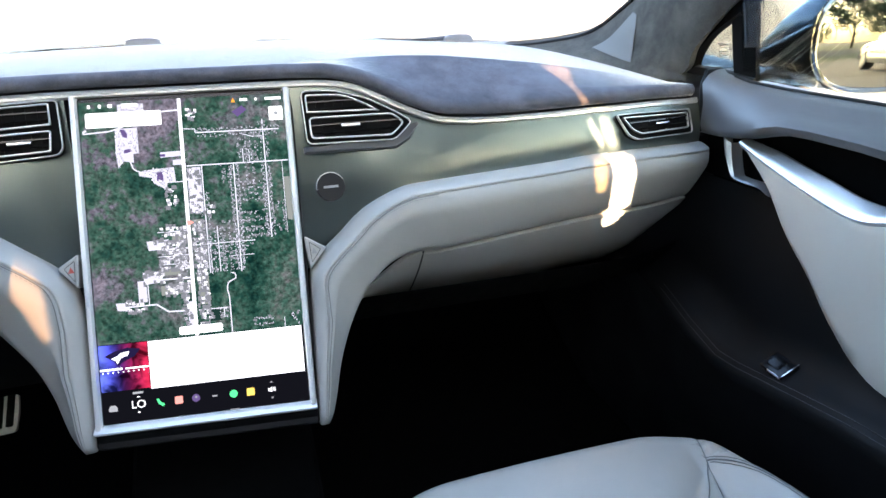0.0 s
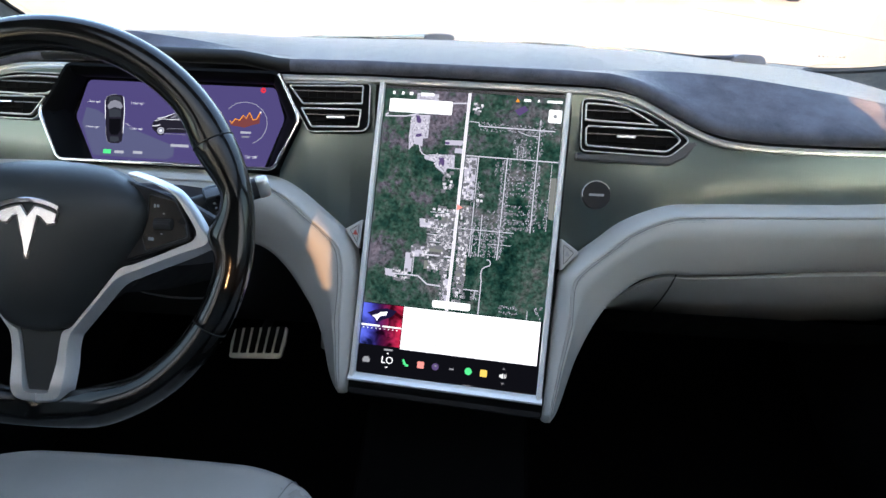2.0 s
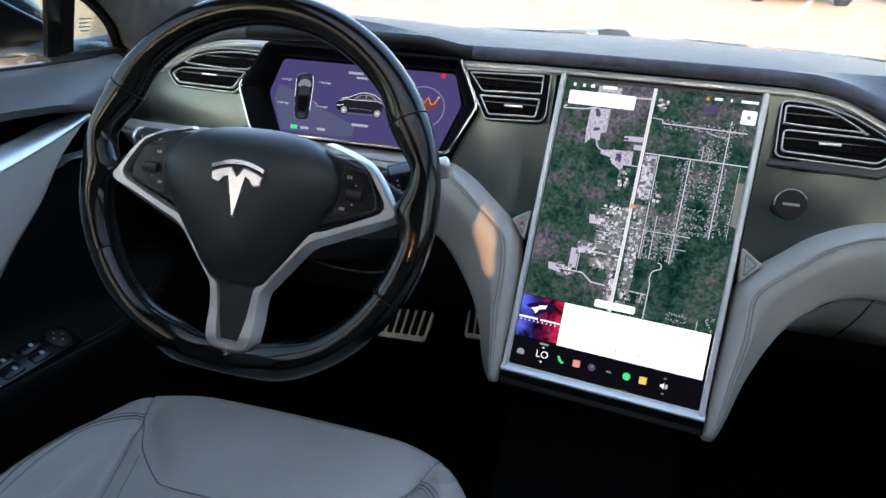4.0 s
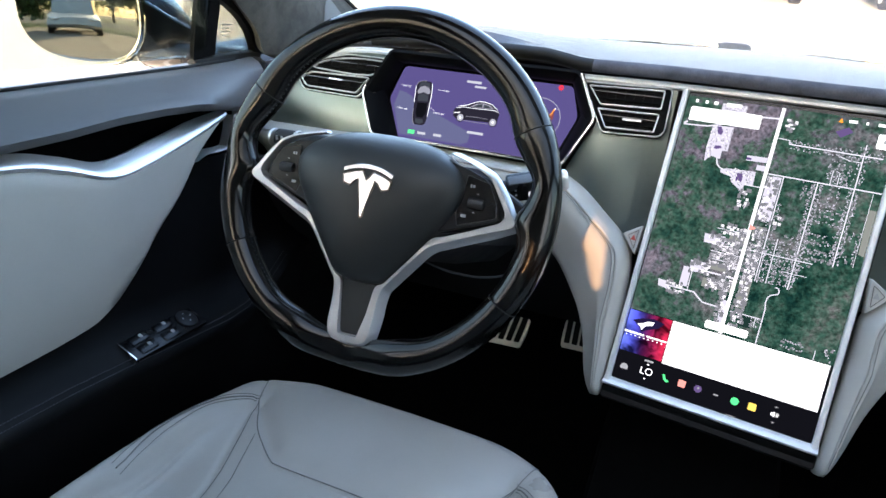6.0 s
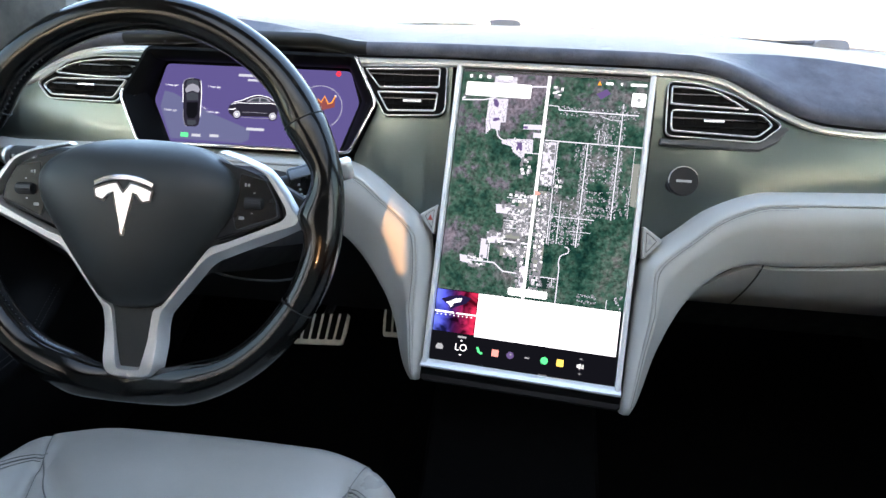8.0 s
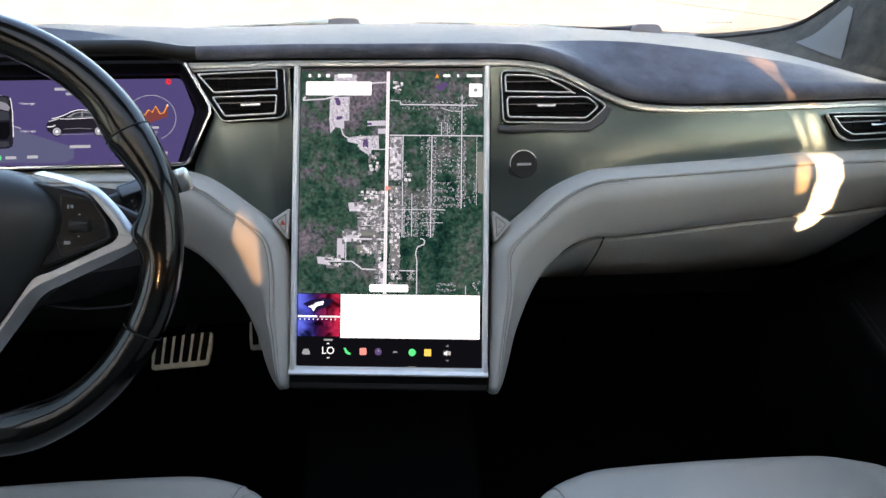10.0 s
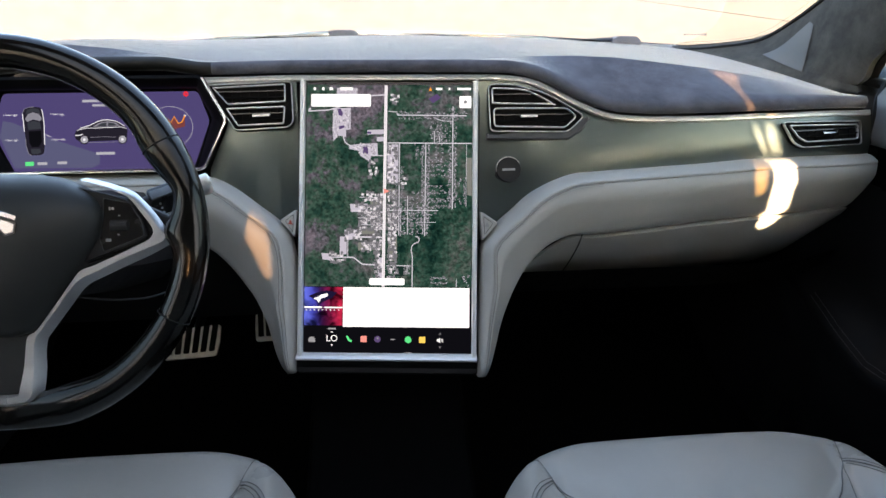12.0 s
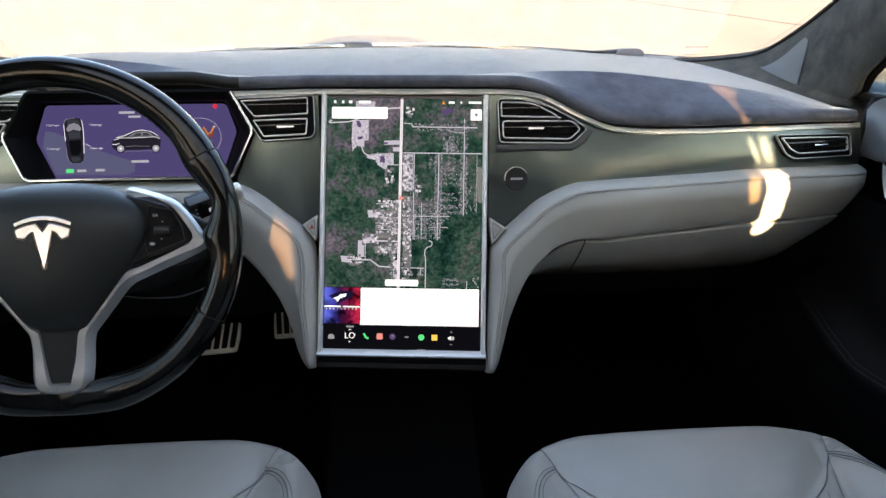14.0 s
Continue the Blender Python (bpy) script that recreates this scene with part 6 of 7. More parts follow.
def door(s):
    """s: -1 left, 1 right. x grows outwards from the car's middle."""
    t = thing("front_door", (s * .80, -.25, .35), "closed front door with charcoal upper trim, pale leather armrest and silver grip" + (" and switch pack" if s < 0 else ""), "car door", "front doors")

    def X(x, y, z):
        return P3(s * x, y, z)
    BELT = BELTS[s]
    ys = np.linspace(.138, -.80, 40)

    def low(y):
        drop = .012 * min(1.0, max(0.0, .02 - y) / .08) if s < 0 else 0.0
        return float(np.interp(y, [-.8, -.35, -.25, -.18, -.10, -.05, .02, .08, .16], [.872, .884, .888, .894, .896, .894, .876, .868, .866])) - drop
    rings = []
    for y in ys:
        z0 = low(y)
        nose = max(0, y - .08) / .075
        belt = float(np.interp(y, [-.8, -.3, 0, .07, .11, .155], BELT))
        back = .016 * max(0, y) / .155
        f = min(1, max(0, .12 - y) / .12)
        rings.append([X(.80, y, belt + .002), X(.772, y, belt), X(.757 + .003 * nose, y, belt - .006), X(.746 + .005 * nose, y, belt - .018), X(.739 + .006 * nose - .010 * f, y - back, belt * .5 + z0 * .5), X(.737 + .007 * nose - .021 * f, y - back, z0 + .013), X(.741 + .007 * nose - .021 * f, y - back, z0 + .003), X(.752 - .008 * f, y, z0 - .001), X(.80, y, z0)])
    part("upper_trim", loft(bmesh.new(), rings), LIFTED_CHARCOAL, t, "charcoal upper door trim, lightened for the window light on it", sharp=60)
    part("door_seal", tube(bmesh.new(), [X(.79, .150, BELT[5] - .008), X(.768, .149, BELT[5] - .009), X(.762, .147, .935), X(.760, .143, .915), X(.760, .140, .885), X(.765, .140, .860)], .0075, 8), RUBBER, t, "black door seal")
    part("window_seal", tube(bmesh.new(), [X(.777, y, .0015 + float(np.interp(y, [-.8, -.3, 0, .07, .11, .155], BELT))) for y in (.10, .07, 0, -.3, -.6, -.8)], (.003, .0025), 6, up=(0, 0, 1)), RUBBER, t, "black window seal")
    # dark inner skin with the recess behind the grip, down to the floor
    rings, recess = [], []

    def ledge(y):
        """Height of the armrest ledge."""
        if s < 0:
            return float(np.interp(y, [-.8, -.3, -.19, -.07, -.03, .02, .06, .12, .2, .36], [.60, .592, .585, .575, .572, .575, .592, .632, .66, .68]))
        return float(np.interp(y, [-.8, -.3, -.24, -.16, -.11, -.06, -.02, .006, .048, .094, .2, .36], [.618, .611, .6075, .597, .590, .583, .581, .5885, .6015, .620, .66, .68]))
    for y in np.linspace(.80, -.80, 60):
        z1 = ledge(y)
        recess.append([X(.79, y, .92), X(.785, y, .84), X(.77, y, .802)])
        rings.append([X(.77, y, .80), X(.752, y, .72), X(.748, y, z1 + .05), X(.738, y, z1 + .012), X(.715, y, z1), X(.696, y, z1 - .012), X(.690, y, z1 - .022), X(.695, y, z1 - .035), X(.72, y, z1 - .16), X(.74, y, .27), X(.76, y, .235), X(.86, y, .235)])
    # the recess has its shade as colour, blacker than the panel below
    part("recess", loft(bmesh.new(), recess), SHADE_BLACK, t, "recess behind the grip, coloured near-black for its shade", sharp=60)
    part("inner_panel", loft(bmesh.new(), rings), DARK_LEATHER, t, "dark lower door panel with armrest ledge", sharp=60)
    for off in (.0, .006):
        bm = bmesh.new()
        for y in np.arange(.12, -.50, -.0042):
            z1 = ledge(y)
            tube(bm, [X(.697 + off, y, z1 - .0105 + off * .9), X(.697 + off, y - .0026, z1 - .0105 + off * .9)], .0006, 4, up=(0, 0, 1))
        part("armrest_stitching", bm, STITCH, t, "pale stitched seam")
    # pale leather arm: its front edge runs down and back from the tip of the grip
    edge = smooth_path([(.016, .866), (-.040, .822), (-.088, .772), (-.140, .730), (-.190, .682), (-.228, .654), (-.28, .640), (-.45, .632), (-.80, .630)], 5)
    topz = lambda y: float(np.interp(y, [-.8, -.5, -.30, -.24, -.185, -.15, -.10, .0, .02], [.870, .868, .858, .843, .826, .828, .838, .866, .872]))
    rings = []
    for y, z in edge:
        y, z = float(y), float(z)
        zt = max(topz(y), z + .001)
        k = min(1, (zt - z) / .12)
        r = [X(.760, y - .004, z + .004), X(.742 - .012 * k, y - .001, z + .0005), X(.733 - .020 * k, y, z + .003)]
        for w in (.15, .35, .6, .85):
            r.append(X(.733 - .030 * (1 - w) * k, y, z + (zt - z) * w))
        r.append(X(.733, y, zt - .002 * k))
        r.append(X(.736, y, zt))
        rings.append(r)
    part("leather_arm", loft(bmesh.new(), rings), DOOR_LEATHER, t, "pale grey leather door arm", sharp=70)
    # silver grip band on top of it
    grip = smooth_path([(.022, .8725), (-.040, .852), (-.100, .835), (-.150, .8235), (-.178, .821), (-.205, .826), (-.255, .844), (-.32, .858), (-.50, .866), (-.80, .868)], 6)
    rings = []
    for i, (y, z) in enumerate(grip):
        w = float(np.interp(i, [0, 4, 12, 24, 40, 54], [.010, .016, .018, .018, .016, .016]))
        h = float(np.interp(i, [0, 6, 14, 22, 30, 54], [.004, .014, .018, .017, .014, .010]))
        rings.append([X(.731, y, z - .006), X(.7285, y, z - .001), X(.730, y, z + .002), X(.732 + w * .3, y, z + .002 + h * .38), X(.732 + w * .9, y, z + h), X(.736 + w, y, z + h - .001), X(.740 + w, y, z - .004)])
    part("grip_band", loft(bmesh.new(), rings, True, True), SATIN, t, "satin silver door grip band")
    # small silver hook of the latch pocket ahead of the arm
    hook = smooth_path([(.062, .868), (.058, .850), (.050, .830), (.040, .818), (.020, .815), (-.008, .815), (-.030, .808)], 5)
    rings = []
    for i, (y, z) in enumerate(hook):
        w = float(np.interp(i, [0, 8, 14, 18, 30], [.011, .010, .007, .005, .004]))
        rings.append([X(.760, y - w, z - w * .4), X(.743, y - w * .8, z - w * .3), X(.740, y, z), X(.743, y + w * .8, z + w * .5), X(.760, y + w, z + w * .5)])
    part("latch_trim", loft(bmesh.new(), rings), SATIN, t, "slim satin silver latch trim")
    # window switches on the ledge
    if s > 0:
        rot = Matrix.Rotation(radians(-s * 26), 4, "Y") @ Matrix.Rotation(radians(5), 4, "X")
        pk = part("switch_plate", box(bmesh.new(), X(.7200, -.1145, .5985), (.030, .036, .006), .0015, rot), SWITCH_BLACK, t, "black window switch plate")
        part("switch_key", box(bmesh.new(), X(.7195, -.1120, .6015), (.019, .020, .006), .0025, rot @ Matrix.Rotation(radians(10), 4, "X")), SWITCH_BLACK, pk, "glossy black window switch")
        part("switch_edge", box(bmesh.new(), X(.7205, -.1335, .6005), (.030, .0026, .0050), .001, rot), CHROME, pk, "chrome edge")
        part("switch_side", box(bmesh.new(), X(.7056, -.1200, .5925), (.0012, .020, .004), .0004, rot), SATIN, pk, "thin silver side line")
    else:
        rot = Matrix.Rotation(radians(-s * 24), 4, "Y")
        pk = part("switch_plate", box(bmesh.new(), X(.7120, -.145, .5852), (.036, .130, .008), .0015, rot), SWITCH_BLACK, t, "black window switch pack")
        part("switch_edge", box(bmesh.new(), X(.7120, -.2110, .5870), (.036, .003, .007), .001, rot), CHROME, pk, "chrome edge")
        for y in (-.184, -.142):
            for x in (.7035, .7200):
                part("switch_key", box(bmesh.new(), X(x, y, .5895 + (x - .7120) * .44), (.0145, .028, .006), .002, rot @ Matrix.Rotation(radians(5), 4, "X")), SWITCH_BLACK, pk, "glossy black window switch")
                part("key_mark", box(bmesh.new(), X(x, y + .004, .5930 + (x - .7120) * .44), (.0060, .0050, .0008), .0003, rot @ Matrix.Rotation(radians(5), 4, "X")), MARK, pk)
        part("mirror_dial", loft(bmesh.new(), [[X(.7120 + r * math.cos(a), -.102 + r * math.sin(a), .5888 + h + .44 * r * math.cos(a)) for a in np.linspace(0, 2 * math.pi, 21)[:-1]] for h, r in ((0, .0155), (.003, .015), (.0045, .012))], True, True), BLACK, pk, "round mirror control")
        for a in range(4):
            part("dial_mark", box(bmesh.new(), X(.7120 + .007 * math.cos(a * math.pi / 2), -.102 + .007 * math.sin(a * math.pi / 2), .5936 + .0031 * math.cos(a * math.pi / 2)), (.002, .002, .0008), 0, rot), MARK, pk)
    # outer skin, painted
    part("outer_skin", loft(bmesh.new(), [[X(.80, y, zt), X(.84, y, zt - .007), X(.90, y, .85), X(.94, y, .62), X(.90, y, .30), X(.80, y, .25)] for y, zt in ((.36, .94), (.14, BELT[4] - .014), (.02, BELT[2] - .010), (-.2, BELT[2] - .010), (-.80, BELT[0] - .006))]), PAINT, t, "dark blue painted outer skin")
    g = part("window_pane", slab(bmesh.new(), [(.095 if s > 0 else .045, .948), (.078 if s > 0 else .030, 1.05), (-.06, 1.13), (-.20, 1.235), (-.40, 1.30), (-.66, 1.315), (-.72, .945)], lambda u, v, d: X(.785 - (v - .95) * .34 + d, u, v), 0, .004), TINTED, t, "tinted side window")
    g.visible_shadow = False
    return t


for s in (-1, 1):
    door(s)


# ---- windscreen pillars, quarter windows, windscreen ----
def pillar(s):
    side = "left" if s < 0 else "right"

    def X(x, y, z):
        return P3(s * x, y, z)
    ws = smooth_path([(.60, .565, .975), (.680, .515, .984), (.737, .462, 1.001), (.764, .402, 1.040), (.768, .330, 1.081), (.752, .20, 1.145), (.728, .05, 1.215), (.695, -.10, 1.280), (.66, -.22, 1.33)], 5)
    qw = smooth_path([(.70, .30, .930), (.745, .20, .935), (.754, .164, .948), (.752, .145, .9815), (.748, .090, 1.0265), (.741, .042, 1.056), (.722, -.08, 1.12), (.700, -.18, 1.20), (.665, -.30, 1.30)], 5)
    dq = .022 if s > 0 else -.020
    qw = [q + np.array((0, dq, .005)) if 8 <= k <= 30 else q for k, q in enumerate(qw)]
    rings = []
    for a, b in zip(ws, qw):
        A, B = X(*a), X(*b)
        mid = (A + B) / 2 + P3(-s * .030, -.035, -.012)
        r = [A + P3(s * .012, .006, .008), A]
        for k in (.12, .25, .4, .55, .7, .85, .95):
            r.append(A * (1 - k) ** 2 + mid * 2 * k * (1 - k) + B * k * k)
        r += [B, B + P3(s * .02, .012, .002)]
        rings.append(r)
    solid("pillar_front_" + side, loft(bmesh.new(), rings), SUEDE_PILLAR, "grey suede windscreen pillar trim", "pillar", "structure", sharp=70)
    # smooth grey insert set into the pillar's foot
    ins = []
    for i in range(8, 17):
        f = (i - 8) / 8
        r = rings[i]

        def along(k, r=r):
            ks = [0, .12, .25, .4, .55, .7, .85, .95, 1]
            pts = r[1:10]
            for q in range(8):
                if ks[q] <= k <= ks[q + 1]:
                    return pts[q].lerp(pts[q + 1], (k - ks[q]) / (ks[q + 1] - ks[q]))
            return pts[-1]
        k0, k1 = .22 - .08 * f, .60 - .34 * f - .06 * f ** 5
        ins.append([along(k0 + (k1 - k0) * w) + P3(-s * .0025, -.0035, 0) for w in np.linspace(0, 1, 6)])
    solid("pillar_insert_" + side, loft(bmesh.new(), ins), INSERT, "smooth grey plastic insert in the pillar", "trim", "structure")
    edge = [X(*a) + P3(-s * .001, -.002, -.001) for a in ws]
    solid("windscreen_seal_" + side, tube(bmesh.new(), edge, .0045, 6, up=(1, 0, 0)), RUBBER, "black windscreen edge", "trim", "structure")
    # quarter window: black frame, post and pane
    q = thing("quarter_window", (s * .78, .09, .95), "small three-cornered quarter window in a black frame", "window", "quarter windows")

    def Y2(u, v, d):
        return X(.788 - (v - .95) * .22 + d, u + (.024 if s > 0 else -.024), v)
    post = [(.045, .942), (.089, .950), (.087, 1.032), (.036, 1.060)]
    part("post", slab(bmesh.new(), post, Y2, -.004, .004, .001), VENT_BLACK, q, "black window post")
    tri = [(.082, .955), (.152, .957), (.126, .985), (.100, 1.014), (.070, 1.044)]
    outer = smooth_path([(.200, .946), (.180, .980), (.157, 1.001), (.124, 1.026), (.085, 1.050), (.04, 1.074), (0, 1.094)], 3)
    inner = smooth_path([(.178, .950), (.158, .980), (.133, 1.002), (.106, 1.018), (.078, 1.031), (.040, 1.050), (0, 1.070)], 3)
    part("frame", loft(bmesh.new(), [[Y2(*o, .004), Y2(*o, -.010), Y2(*i, -.010), Y2(*i, .004)] for o, i in zip(outer, inner)], True, True), VENT_BLACK, q, "black curved frame")
    part("sill", tube(bmesh.new(), [Y2(u, v - (.007 if s < 0 else 0), -.002) for u, v in ((.19, .951), (.12, .950), (.045, .944))], (.010, .008), 8, up=(0, 0, 1)), RUBBER, q, "black sill")
    g = part("quarter_pane", slab(bmesh.new(), [(.085, .945), (.19, .947), (.150, 1.005), (.08, 1.045)], Y2, .006, .010), TINTED, q, "tinted pane")
    g.visible_shadow = False
    for k, (u0, u1) in enumerate(((.106, .130), (.108, .124), (.106, .127), (.110, .125))):
        part("etched_bar", slab(bmesh.new(), rect(u0, .9925 - k * .0055, u1, .9940 - k * .0055), Y2, .0045, .0052), MARK, q)
    return ws


ws_r = pillar(1)
pillar(-1)
rings = []
for k in range(0, len(ws_r), 2):
    x, y, z = ws_r[k]
    bow = .10 * (1 - k / len(ws_r)) + .03
    rings.append([P3(x * q, y + bow * (1 - q * q), z + .004 + .02 * (1 - q * q)) for q in np.linspace(-1, 1, 21)])
wsn = solid("windscreen", loft(bmesh.new(), rings), CLEAR, "clear raked windscreen", "windscreen", "structure")
wsn.visible_shadow = False
bm = bmesh.new()
tube(bm, [P3(x, .630 + .05 * (1 - (x / .68) ** 2), float(np.interp(abs(x), [0, .3, .5, .7], [1.004, .998, .986, .975]))) for x in np.linspace(-.66, .66, 30)], (.008, .004), 6, up=(0, 0, 1))
solid("windscreen_band", bm, RUBBER, "black band at the foot of the windscreen", "trim", "structure")


# printed marks low on the windscreen
marks = thing("windscreen_marks", (.66, .60, .985), "rows of tiny printed dots and marks on the windscreen", "printed marks")
for k in range(12):
    part("dot", slab(bmesh.new(), disc(.620 + .0076 * k, .9885 - .0004 * k, .0012, 8), lambda u, v, d: P3(u, .600 - d, v), 0, .0006), MARK, marks)
for k in range(7):
    part("mark", slab(bmesh.new(), rect(.646 + .0076 * k, 1.0015, .650 + .0076 * k, 1.0050), lambda u, v, d: P3(u, .600 - d, v), 0, .0006), MARK, marks)

# ---- wipers ----
def wiper(x, y, z, name="windscreen_wiper"):
    t = thing(name, (x, y, z - .02), "black wiper arm resting on the cowl", "wiper", "wipers")
    part("pivot_cap", loft(bmesh.new(), [[P3(x + a * w, y + b * .016, z + h) for a, b in ((-1, -1), (1, -1), (1, 1), (-1, 1))] for w, h in ((.030, -.03), (.030, -.004), (.025, .003), (.018, .006))], True, True), GREY_PLASTIC, t, "faded grey pivot cover", sharp=60)
    part("arm", tube(bmesh.new(), [P3(x - .01, y, z), P3(x - .08, y + .01, z - .003), P3(x - .26, y + .03, z - .022)], lambda k: (.010 - .005 * k, .005 - .002 * k), 8, up=(0, 0, 1)), BLACK, t)
    part("blade", tube(bmesh.new(), [P3(x - .14, y + .03, z - .018), P3(x - .4, y + .05, z - .028)], (.004, .006), 6, up=(0, 0, 1)), RUBBER, t)


wiper(-.065, .668, 1.008)
wiper(.520, .605, .995)


# ---- body outside: bonnet, wings, door mirrors ----
body = thing("car_body", (0, 0, .3), "dark blue painted saloon body round the cabin, on four wheels", "car body")
part("bonnet", loft(bmesh.new(), [[P3(x, y, zc - .05 * (abs(x) / .70) ** 2.5) for x in np.linspace(-.72, .72, 15)] for y, zc in ((.70, .955), (1.0, .925), (1.4, .88), (1.75, .81), (1.85, .74), (1.88, .60))]), PAINT, body, sharp=60)
part("front_bumper", loft(bmesh.new(), [[P3(x, 1.88 - .10 * abs(x / .93) ** 3 + dy, z) for x in np.linspace(-.93, .93, 15)] for dy, z in ((-.03, .72), (0, .60), (.03, .48), (.02, .32), (-.10, .24))]), PAINT, body, "blue front bumper", sharp=60)
for s in (-1, 1):
    part("wing", loft(bmesh.new(), [[P3(s * x, y, z + dz) for x, dz in ((.80, -.10), (.802, -.01), (.83, .010), (.87, .004), (.93, -.05), (.95, -.25), (.93, -.55))] for y, z in ((.10, .948), (.25, .960), (.45, .956), (.7, .94), (1.0, .91), (1.4, .86), (1.8, .78))]), PAINT, body, "blue painted wing", sharp=60)
    part("bonnet_edge", loft(bmesh.new(), [[P3(s * .72, y, z0), P3(s * .80, y, z1)] for y, z0, z1 in ((.70, .901, .93), (1.0, .871, .90), (1.4, .826, .85), (1.8, .74, .77))]), PAINT, body)
    part("rear_side", loft(bmesh.new(), [[P3(s * x, y, z) for x, z in ((.80, .93), (.86, .925), (.93, .85), (.96, .62), (.93, .34), (.84, .24))] for y in (-.80, -1.5, -2.1, -2.6, -2.95)]), PAINT, body, "blue rear door and wing", sharp=60)
    part("rear_shoulder", loft(bmesh.new(), [[P3(s * .80, y, .93), P3(s * x, y, z)] for y, x, z in ((-1.55, .67, 1.36), (-1.9, .69, 1.22), (-2.3, .72, 1.02), (-2.4, .74, .945))]), PAINT, body, "blue rear pillar", sharp=60)
part("roof_panel", roof(.035, 1.06), PAINT, body, "blue roof round the glass panel", sharp=60)
part("boot_lid", loft(bmesh.new(), [[P3(x, y, z) for x in np.linspace(-.80, .80, 9)] for y, z in ((-2.36, .935), (-2.6, .93), (-2.93, .91), (-2.98, .80), (-2.95, .55), (-2.9, .30))]), PAINT, body, "blue boot lid", sharp=60)
rg = part("rear_window", loft(bmesh.new(), [[P3(x * w, y, z) for x in np.linspace(-1, 1, 7)] for y, z, w in ((-1.54, 1.385, .66), (-1.9, 1.24, .69), (-2.36, .945, .735))]), PRIVACY, body, "tinted rear window")
rg.visible_shadow = False
for s in (-1, 1):
    for y, z in ((1.12, .435), (-1.85, .185)):
        wl = part("tyre", loft(bmesh.new(), [[P3(s * q, y + r * math.cos(a), z + r * math.sin(a)) for a in np.linspace(0, 2 * math.pi, 33)[:-1]] for q, r in ((.74, .28), (.75, .335), (.77, .345), (.93, .345), (.95, .335), (.96, .27))], True, True), RUBBER, body, "black tyre")
        part("wheel_rim", loft(bmesh.new(), [[P3(s * q, y + r * math.cos(a), z + r * math.sin(a)) for a in np.linspace(0, 2 * math.pi, 33)[:-1]] for q, r in ((.955, .265), (.968, .25), (.958, .22), (.965, .06), (.972, .04))], True, True), SATIN, wl, "silver wheel rim")


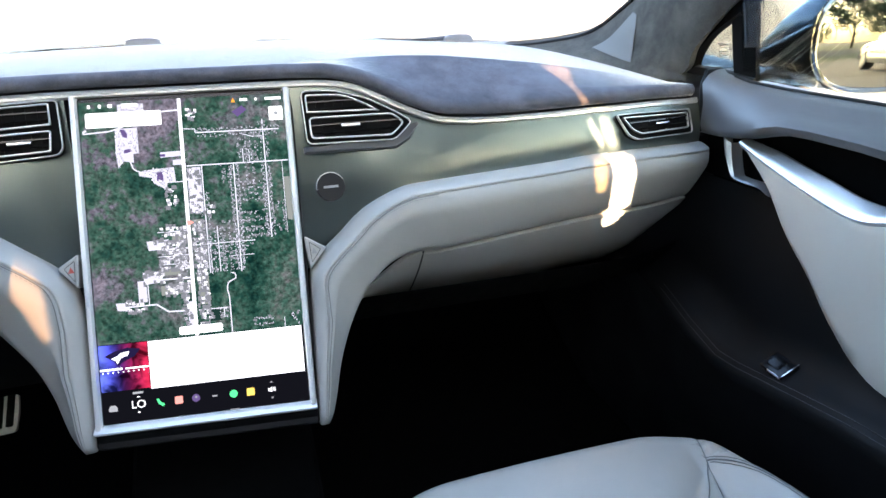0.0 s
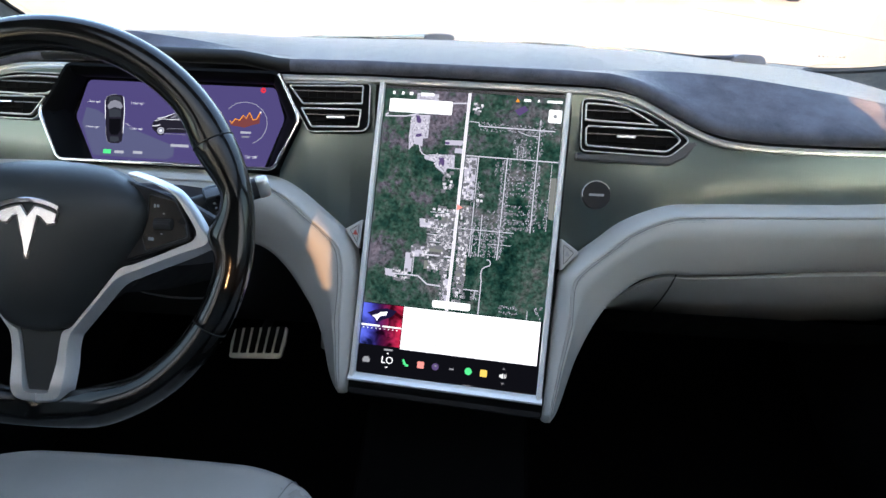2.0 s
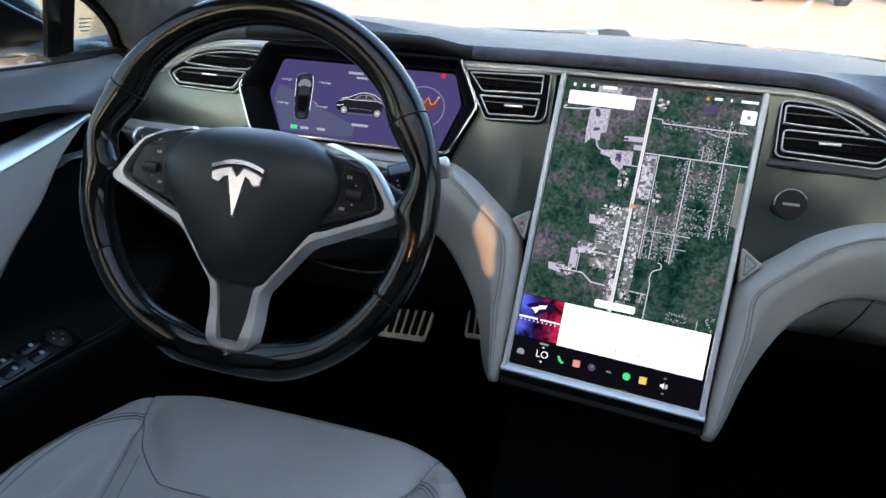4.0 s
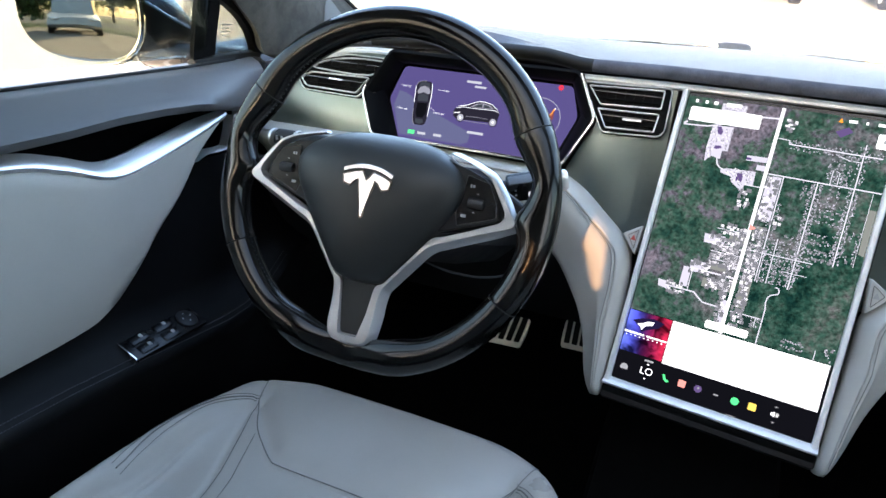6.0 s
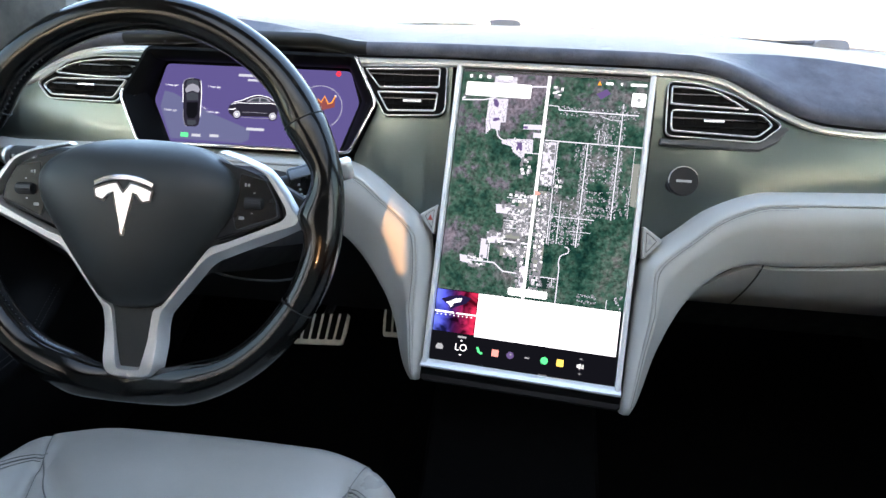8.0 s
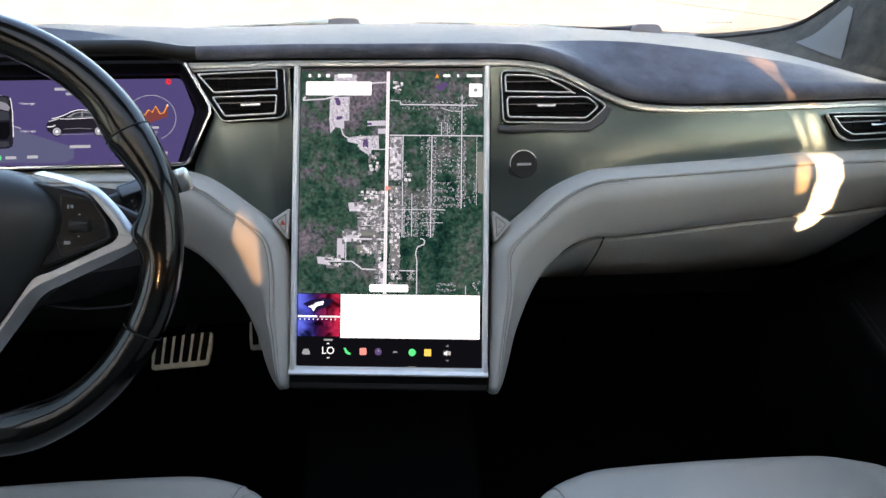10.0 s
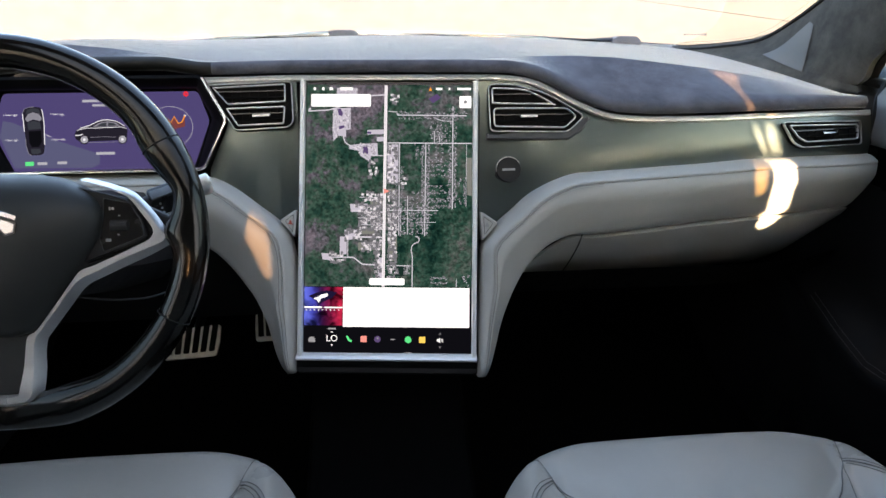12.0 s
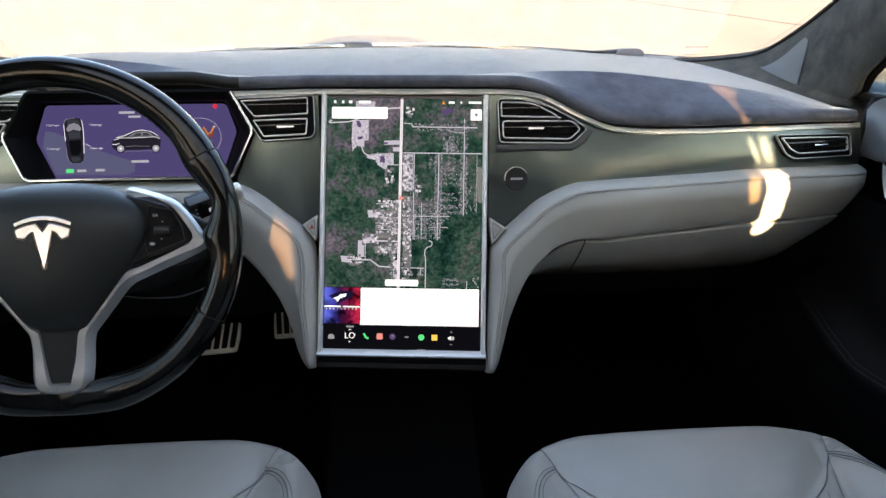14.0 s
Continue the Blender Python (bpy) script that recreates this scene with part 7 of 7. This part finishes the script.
def door_mirror(s):
    t = thing("door_mirror", (s * .90, .16, .92), "dark blue door mirror with black underside and glossy arm", "door mirror", "door mirrors")
    y0 = .118 if s > 0 else .068

    def X(x, y, z):
        return P3(s * x, y0 + y, z)
    # from the glass forwards: inner and outer side, lower and upper edge, height of the paint's lower line
    prof = [(0, .935, 1.190, .908, 1.080, 1.016), (.012, .934, 1.193, .906, 1.082, 1.011), (.05, .935, 1.186, .926, 1.071, .9945), (.085, .937, 1.165, .938, 1.043, .981), (.115, .940, 1.130, .941, 1.010, .970), (.140, .945, 1.085, .943, .982, .963), (.158, .951, 1.030, .945, .966, .957), (.166, .962, 1.000, .949, .958, .954)]
    prof = [tuple(float(q) for q in p) for p in smooth_path(prof, 3)]
    N = 2.6

    def ring(p, a0, a1, n):
        d, x0, x1, z0, z1, _ = p
        out = []
        for a in np.linspace(a0, a1, n):
            cu = math.copysign(abs(math.cos(a)) ** (2 / N), math.cos(a))
            cv = math.copysign(abs(math.sin(a)) ** (2 / N), math.sin(a))
            x, z = (x0 + x1) / 2 + cu * (x1 - x0) / 2, (z0 + z1) / 2 + cv * (z1 - z0) / 2
            out.append(X(x, d - .11 * (x - 1.04) * (1 - d / .17), z))
        return out

    def split(p):
        v = max(-.95, min(.95, (p[5] - (p[3] + p[4]) / 2) / ((p[4] - p[3]) / 2)))
        return math.asin(math.copysign(abs(v) ** (N / 2), v))
    part("shell", loft(bmesh.new(), [ring(p, split(p), math.pi - split(p), 20) for p in prof]), PAINT, t, "dark blue painted upper shell", sharp=60)
    part("lower_shell", loft(bmesh.new(), [ring(p, math.pi - split(p), 2 * math.pi + split(p), 20) for p in prof]), VENT_BLACK, t, "black lower shell", sharp=60)
    part("shell_line", tube(bmesh.new(), [ring(p, math.pi - split(p), math.pi, 2)[0] for p in prof[1:]], .0030, 6, up=(0, 0, 1)), PAINT, t, "blue lower edge of the paint")
    edge = ring(prof[0], 0, 2 * math.pi, 41)[:-1]
    c = sum(edge, P3(0, 0, 0)) / len(edge)
    part("glass_edge", tube(bmesh.new(), [c + (p - c) * .97 + P3(0, -.004, 0) for p in edge], .004, 6, up=(0, 1, 0), closed=True), CHROME, t, "bright edge")
    gl = bmesh.new()
    loft(gl, [[c + (p - c) * k + P3(0, -.0005 - .0022 * (1 - k * k), 0) for p in edge] for k in (.95, .8, .65, .5, .35, .2, .08)], True)
    gl.verts.ensure_lookup_table()
    gl.faces.new([gl.verts[len(gl.verts) - len(edge) + i] for i in range(len(edge))])
    gl.transform(Matrix.Translation(c) @ Matrix.Rotation(radians(-s * 6), 4, "Z") @ Matrix.Rotation(radians(.6), 4, "X") @ Matrix.Translation(-c))
    part("mirror_glass", gl, MIRROR, t, "mirror glass")
    arm = smooth_path([(.80, .085, .948), (.845, .060, .940), (.90, .040, .9345), (.95, .036, .9285), (.99, .044, .926), (1.02, .052, .930)], 4)
    part("base_arm", tube(bmesh.new(), [X(*q) for q in arm], lambda k: (.036 - .012 * k, float(np.interp(k, [0, .2, .42, .6, 1], [.010, .017, .021, .0175, .016]))), 14, up=(0, 0, 1)), PIANO, t, "glossy black base arm")
    part("base_ring", tube(bmesh.new(), [X(.949, .0358, .9287), X(.955, .0368, .9282)], (.0298, .0188), 14, up=(0, 0, 1)), CHROME, t, "bright joint line")


door_mirror(1)
door_mirror(-1)


# ---- outside: parking lot, vehicles, grass, trees ----
for x in (-7.8, -5.1, -2.4, 3.0, 5.7, 8.4, 11.1):
    bm = bmesh.new()
    slab(bm, rect(-.06, -2.6, .06, 2.6), lambda u, v, d, x=x: P3(x + u + v * .25, 14.5 + v, d), 0, .004)
    solid("parking_line", bm, LINE_PAINT, "white painted parking line on the concrete", "road marking", "structure", car=False)
for x in (-1.45, 1.35):
    bm = bmesh.new()
    slab(bm, rect(-.06, -2.6, .06, 2.6), lambda u, v, d, x=x: P3(x + u, -.4 + v, d), 0, .004)
    solid("parking_line", bm, LINE_PAINT, "white painted parking line on the concrete", "road marking", "structure", car=False)


def vehicle(name, x, y, rz, length, height, paint, lab):
    """A parked car: body, glasshouse, four wheels."""
    t = thing(name, (x, y, 0), lab, "parked car", car=False)
    M = Matrix.Translation((x, y, 0)) @ Matrix.Rotation(radians(rz), 4, "Z")
    L, Wd, h = length / 2, .92, height

    def put(bm):
        bm.transform(M)
        return bm
    lower = [(-L, .45), (-L + .05, .75), (-L + .5, .90), (-.5, .98), (1.0, 1.0), (L - .15, .92), (L, .6), (L - .02, .35), (L - .3, .28), (-L + .3, .28)]
    rings = [[P3(u, w * Wd, .28 + (v - .28) * (1 if abs(w) < 1 else .94)) for u, v in lower] for w in (-1, -.95, 0, .95, 1)]
    part("body", put(loft(bmesh.new(), rings, True, True)), paint, t, car=False, sharp=50)
    cab = [(-1.0, .95), (-.3, h - .06), (.2, h), (1.2, h - .03), (1.9, .98)]
    part("cabin", put(loft(bmesh.new(), [[P3(u, w * (Wd - .10 - .16 * (v > 1.1)), v) for u, v in cab] for w in (-1, -.6, 0, .6, 1)])), paint, t, car=False, sharp=50)
    for w in (-1, 1):
        part("side_glass", put(slab(bmesh.new(), [(-.8, 1.0), (-.25, h - .12), (1.15, h - .10), (1.65, 1.02)], lambda u, v, d, w=w: P3(u, w * (Wd - .095 - .155 * (v - 1) / (h - 1.1) + d), v), 0, .012)), PIANO, t, "dark side glass", car=False)
    for u in (-L + .85, L - .9):
        for w in (-1, 1):
            wl = part("tyre", put(loft(bmesh.new(), [[P3(u + r * math.cos(a), w * (Wd - .02 + q), .34 + r * math.sin(a)) for a in np.linspace(0, 2 * math.pi, 25)[:-1]] for q, r in ((-.2, .30), (-.18, .34), (.0, .34), (.02, .30))], True, True)), RUBBER, t, car=False)
            part("wheel_rim", put(loft(bmesh.new(), [[P3(u + r * math.cos(a), w * (Wd + q), .34 + r * math.sin(a)) for a in np.linspace(0, 2 * math.pi, 25)[:-1]] for q, r in ((-.01, .24), (.012, .23), (.004, .18), (.012, .05))], True, True)), SATIN, wl, "alloy wheel", car=False)
    for w in (-.7, .7):
        part("lamp", put(box(bmesh.new(), (-L + .06, w * Wd, .70), (.10, .30, .12), .03)), CHROME, t, car=False)
    return t


vehicle("parked_car", 2.9, 16.7, 94, 4.6, 1.5, TAN_PAINT, "tan saloon car parked across the lot")
vehicle("parked_car", 5.9, 17.2, 94, 4.6, 1.5, SILVER_PAINT, "silver saloon car parked across the lot")
vehicle("parked_car", -.3, 16.6, 94, 4.6, 1.5, SILVER_PAINT, "silver saloon car parked across the lot")
bm = bmesh.new()
slab(bm, [(3.95, 13.2), (4.02, 13.2), (6.25, 7.0), (6.17, 7.0)], lambda u, v, d: P3(u, v, d), 0, .004)
solid("pavement_joint", bm, JOINT, "dark filled joint in the concrete", "joint", "structure", car=False)
# its near side gets no sun; the brightness is in the white paint
vehicle("parked_truck", -9.4, -16.2, 243, 5.2, 1.9, GLARE_PAINT, "pickup parked behind, coloured white for sun glare")
vehicle("parked_car", 6.6, -9.4, 100, 4.6, 1.5, PAINT, "dark blue saloon car parked behind")
vehicle("parked_car", 10.6, -17.5, -60, 4.6, 1.5, SILVER_PAINT, "silver saloon car parked behind")

for y0, y1, lab in ((-28, -20, "mown grass verge behind the lot"), (-140, -60, "mown grass beyond the road")):
    bm = bmesh.new()
    slab(bm, rect(-120, y0, 120, y1), lambda u, v, d: P3(u, v, d), 0, .012, .006)
    solid("lawn", bm, GRASS, lab, "grass", "structure", car=False)


def tree(x, y, h, seed):
    rnd = random.Random(seed)
    t = thing("tree", (x, y, 0), "broad green tree on the grass", "tree", "trees", car=False)
    bm = bmesh.new()
    tube(bm, [P3(x, y, 0), P3(x + .1, y, h * .3), P3(x - .05, y + .1, h * .75)], lambda k: .22 * (1 - .75 * k), 10, up=(1, 0, 0))
    tips = []
    for k in range(13):
        a, z = rnd.uniform(0, 6.28), h * rnd.uniform(.12, .62)
        r = h * rnd.uniform(.18, .34)
        e = P3(x + r * math.cos(a), y + r * math.sin(a), z + h * rnd.uniform(.1, .25))
        tube(bm, [P3(x, y, z), P3(x, y, z).lerp(e, .5) + P3(0, 0, .1), e], lambda q: .08 * (1 - .8 * q), 6, up=(0, 0, 1))
        tips.append(e)
    part("trunk", bm, BARK, t, car=False)
    vs, fs = [], []
    for k in range(5200):
        c = rnd.choice(tips) if k % 4 else P3(x, y, h * .78)
        p = c + P3(rnd.gauss(0, 1), rnd.gauss(0, 1), rnd.gauss(0, .8)) * (h * .085)
        a, b = P3(rnd.gauss(0, 1), rnd.gauss(0, 1), rnd.gauss(0, 1)).normalized(), P3(rnd.gauss(0, 1), rnd.gauss(0, 1), rnd.gauss(0, 1)).normalized()
        s = rnd.uniform(.10, .26)
        i = len(vs)
        vs += [p + a * s, p + b * s * .6, p - a * s, p - b * s * .6]
        fs.append((i, i + 1, i + 2, i + 3))
    me = bpy.data.meshes.new("crown")
    me.from_pydata([tuple(v) for v in vs], [], fs)
    bm = bmesh.new()
    bm.from_mesh(me)
    bpy.data.meshes.remove(me)
    part("crown", bm, LEAF, t, car=False)


for k, (x, y, h) in enumerate(((-46, -66, 10), (-40, -64, 9), (-34, -62, 8), (-28, -66, 9), (-23, -63, 8), (-16, -62, 9), (-8, -60, 8.5), (0, -64, 9), (7, -61, 8.5), (14, -60, 9), (20, -63, 9), (26, -62, 10), (32, -65, 9), (38, -63, 10), (-17, -23, 5), (21, -24, 6))):
    tree(x, y, h, k + 1)
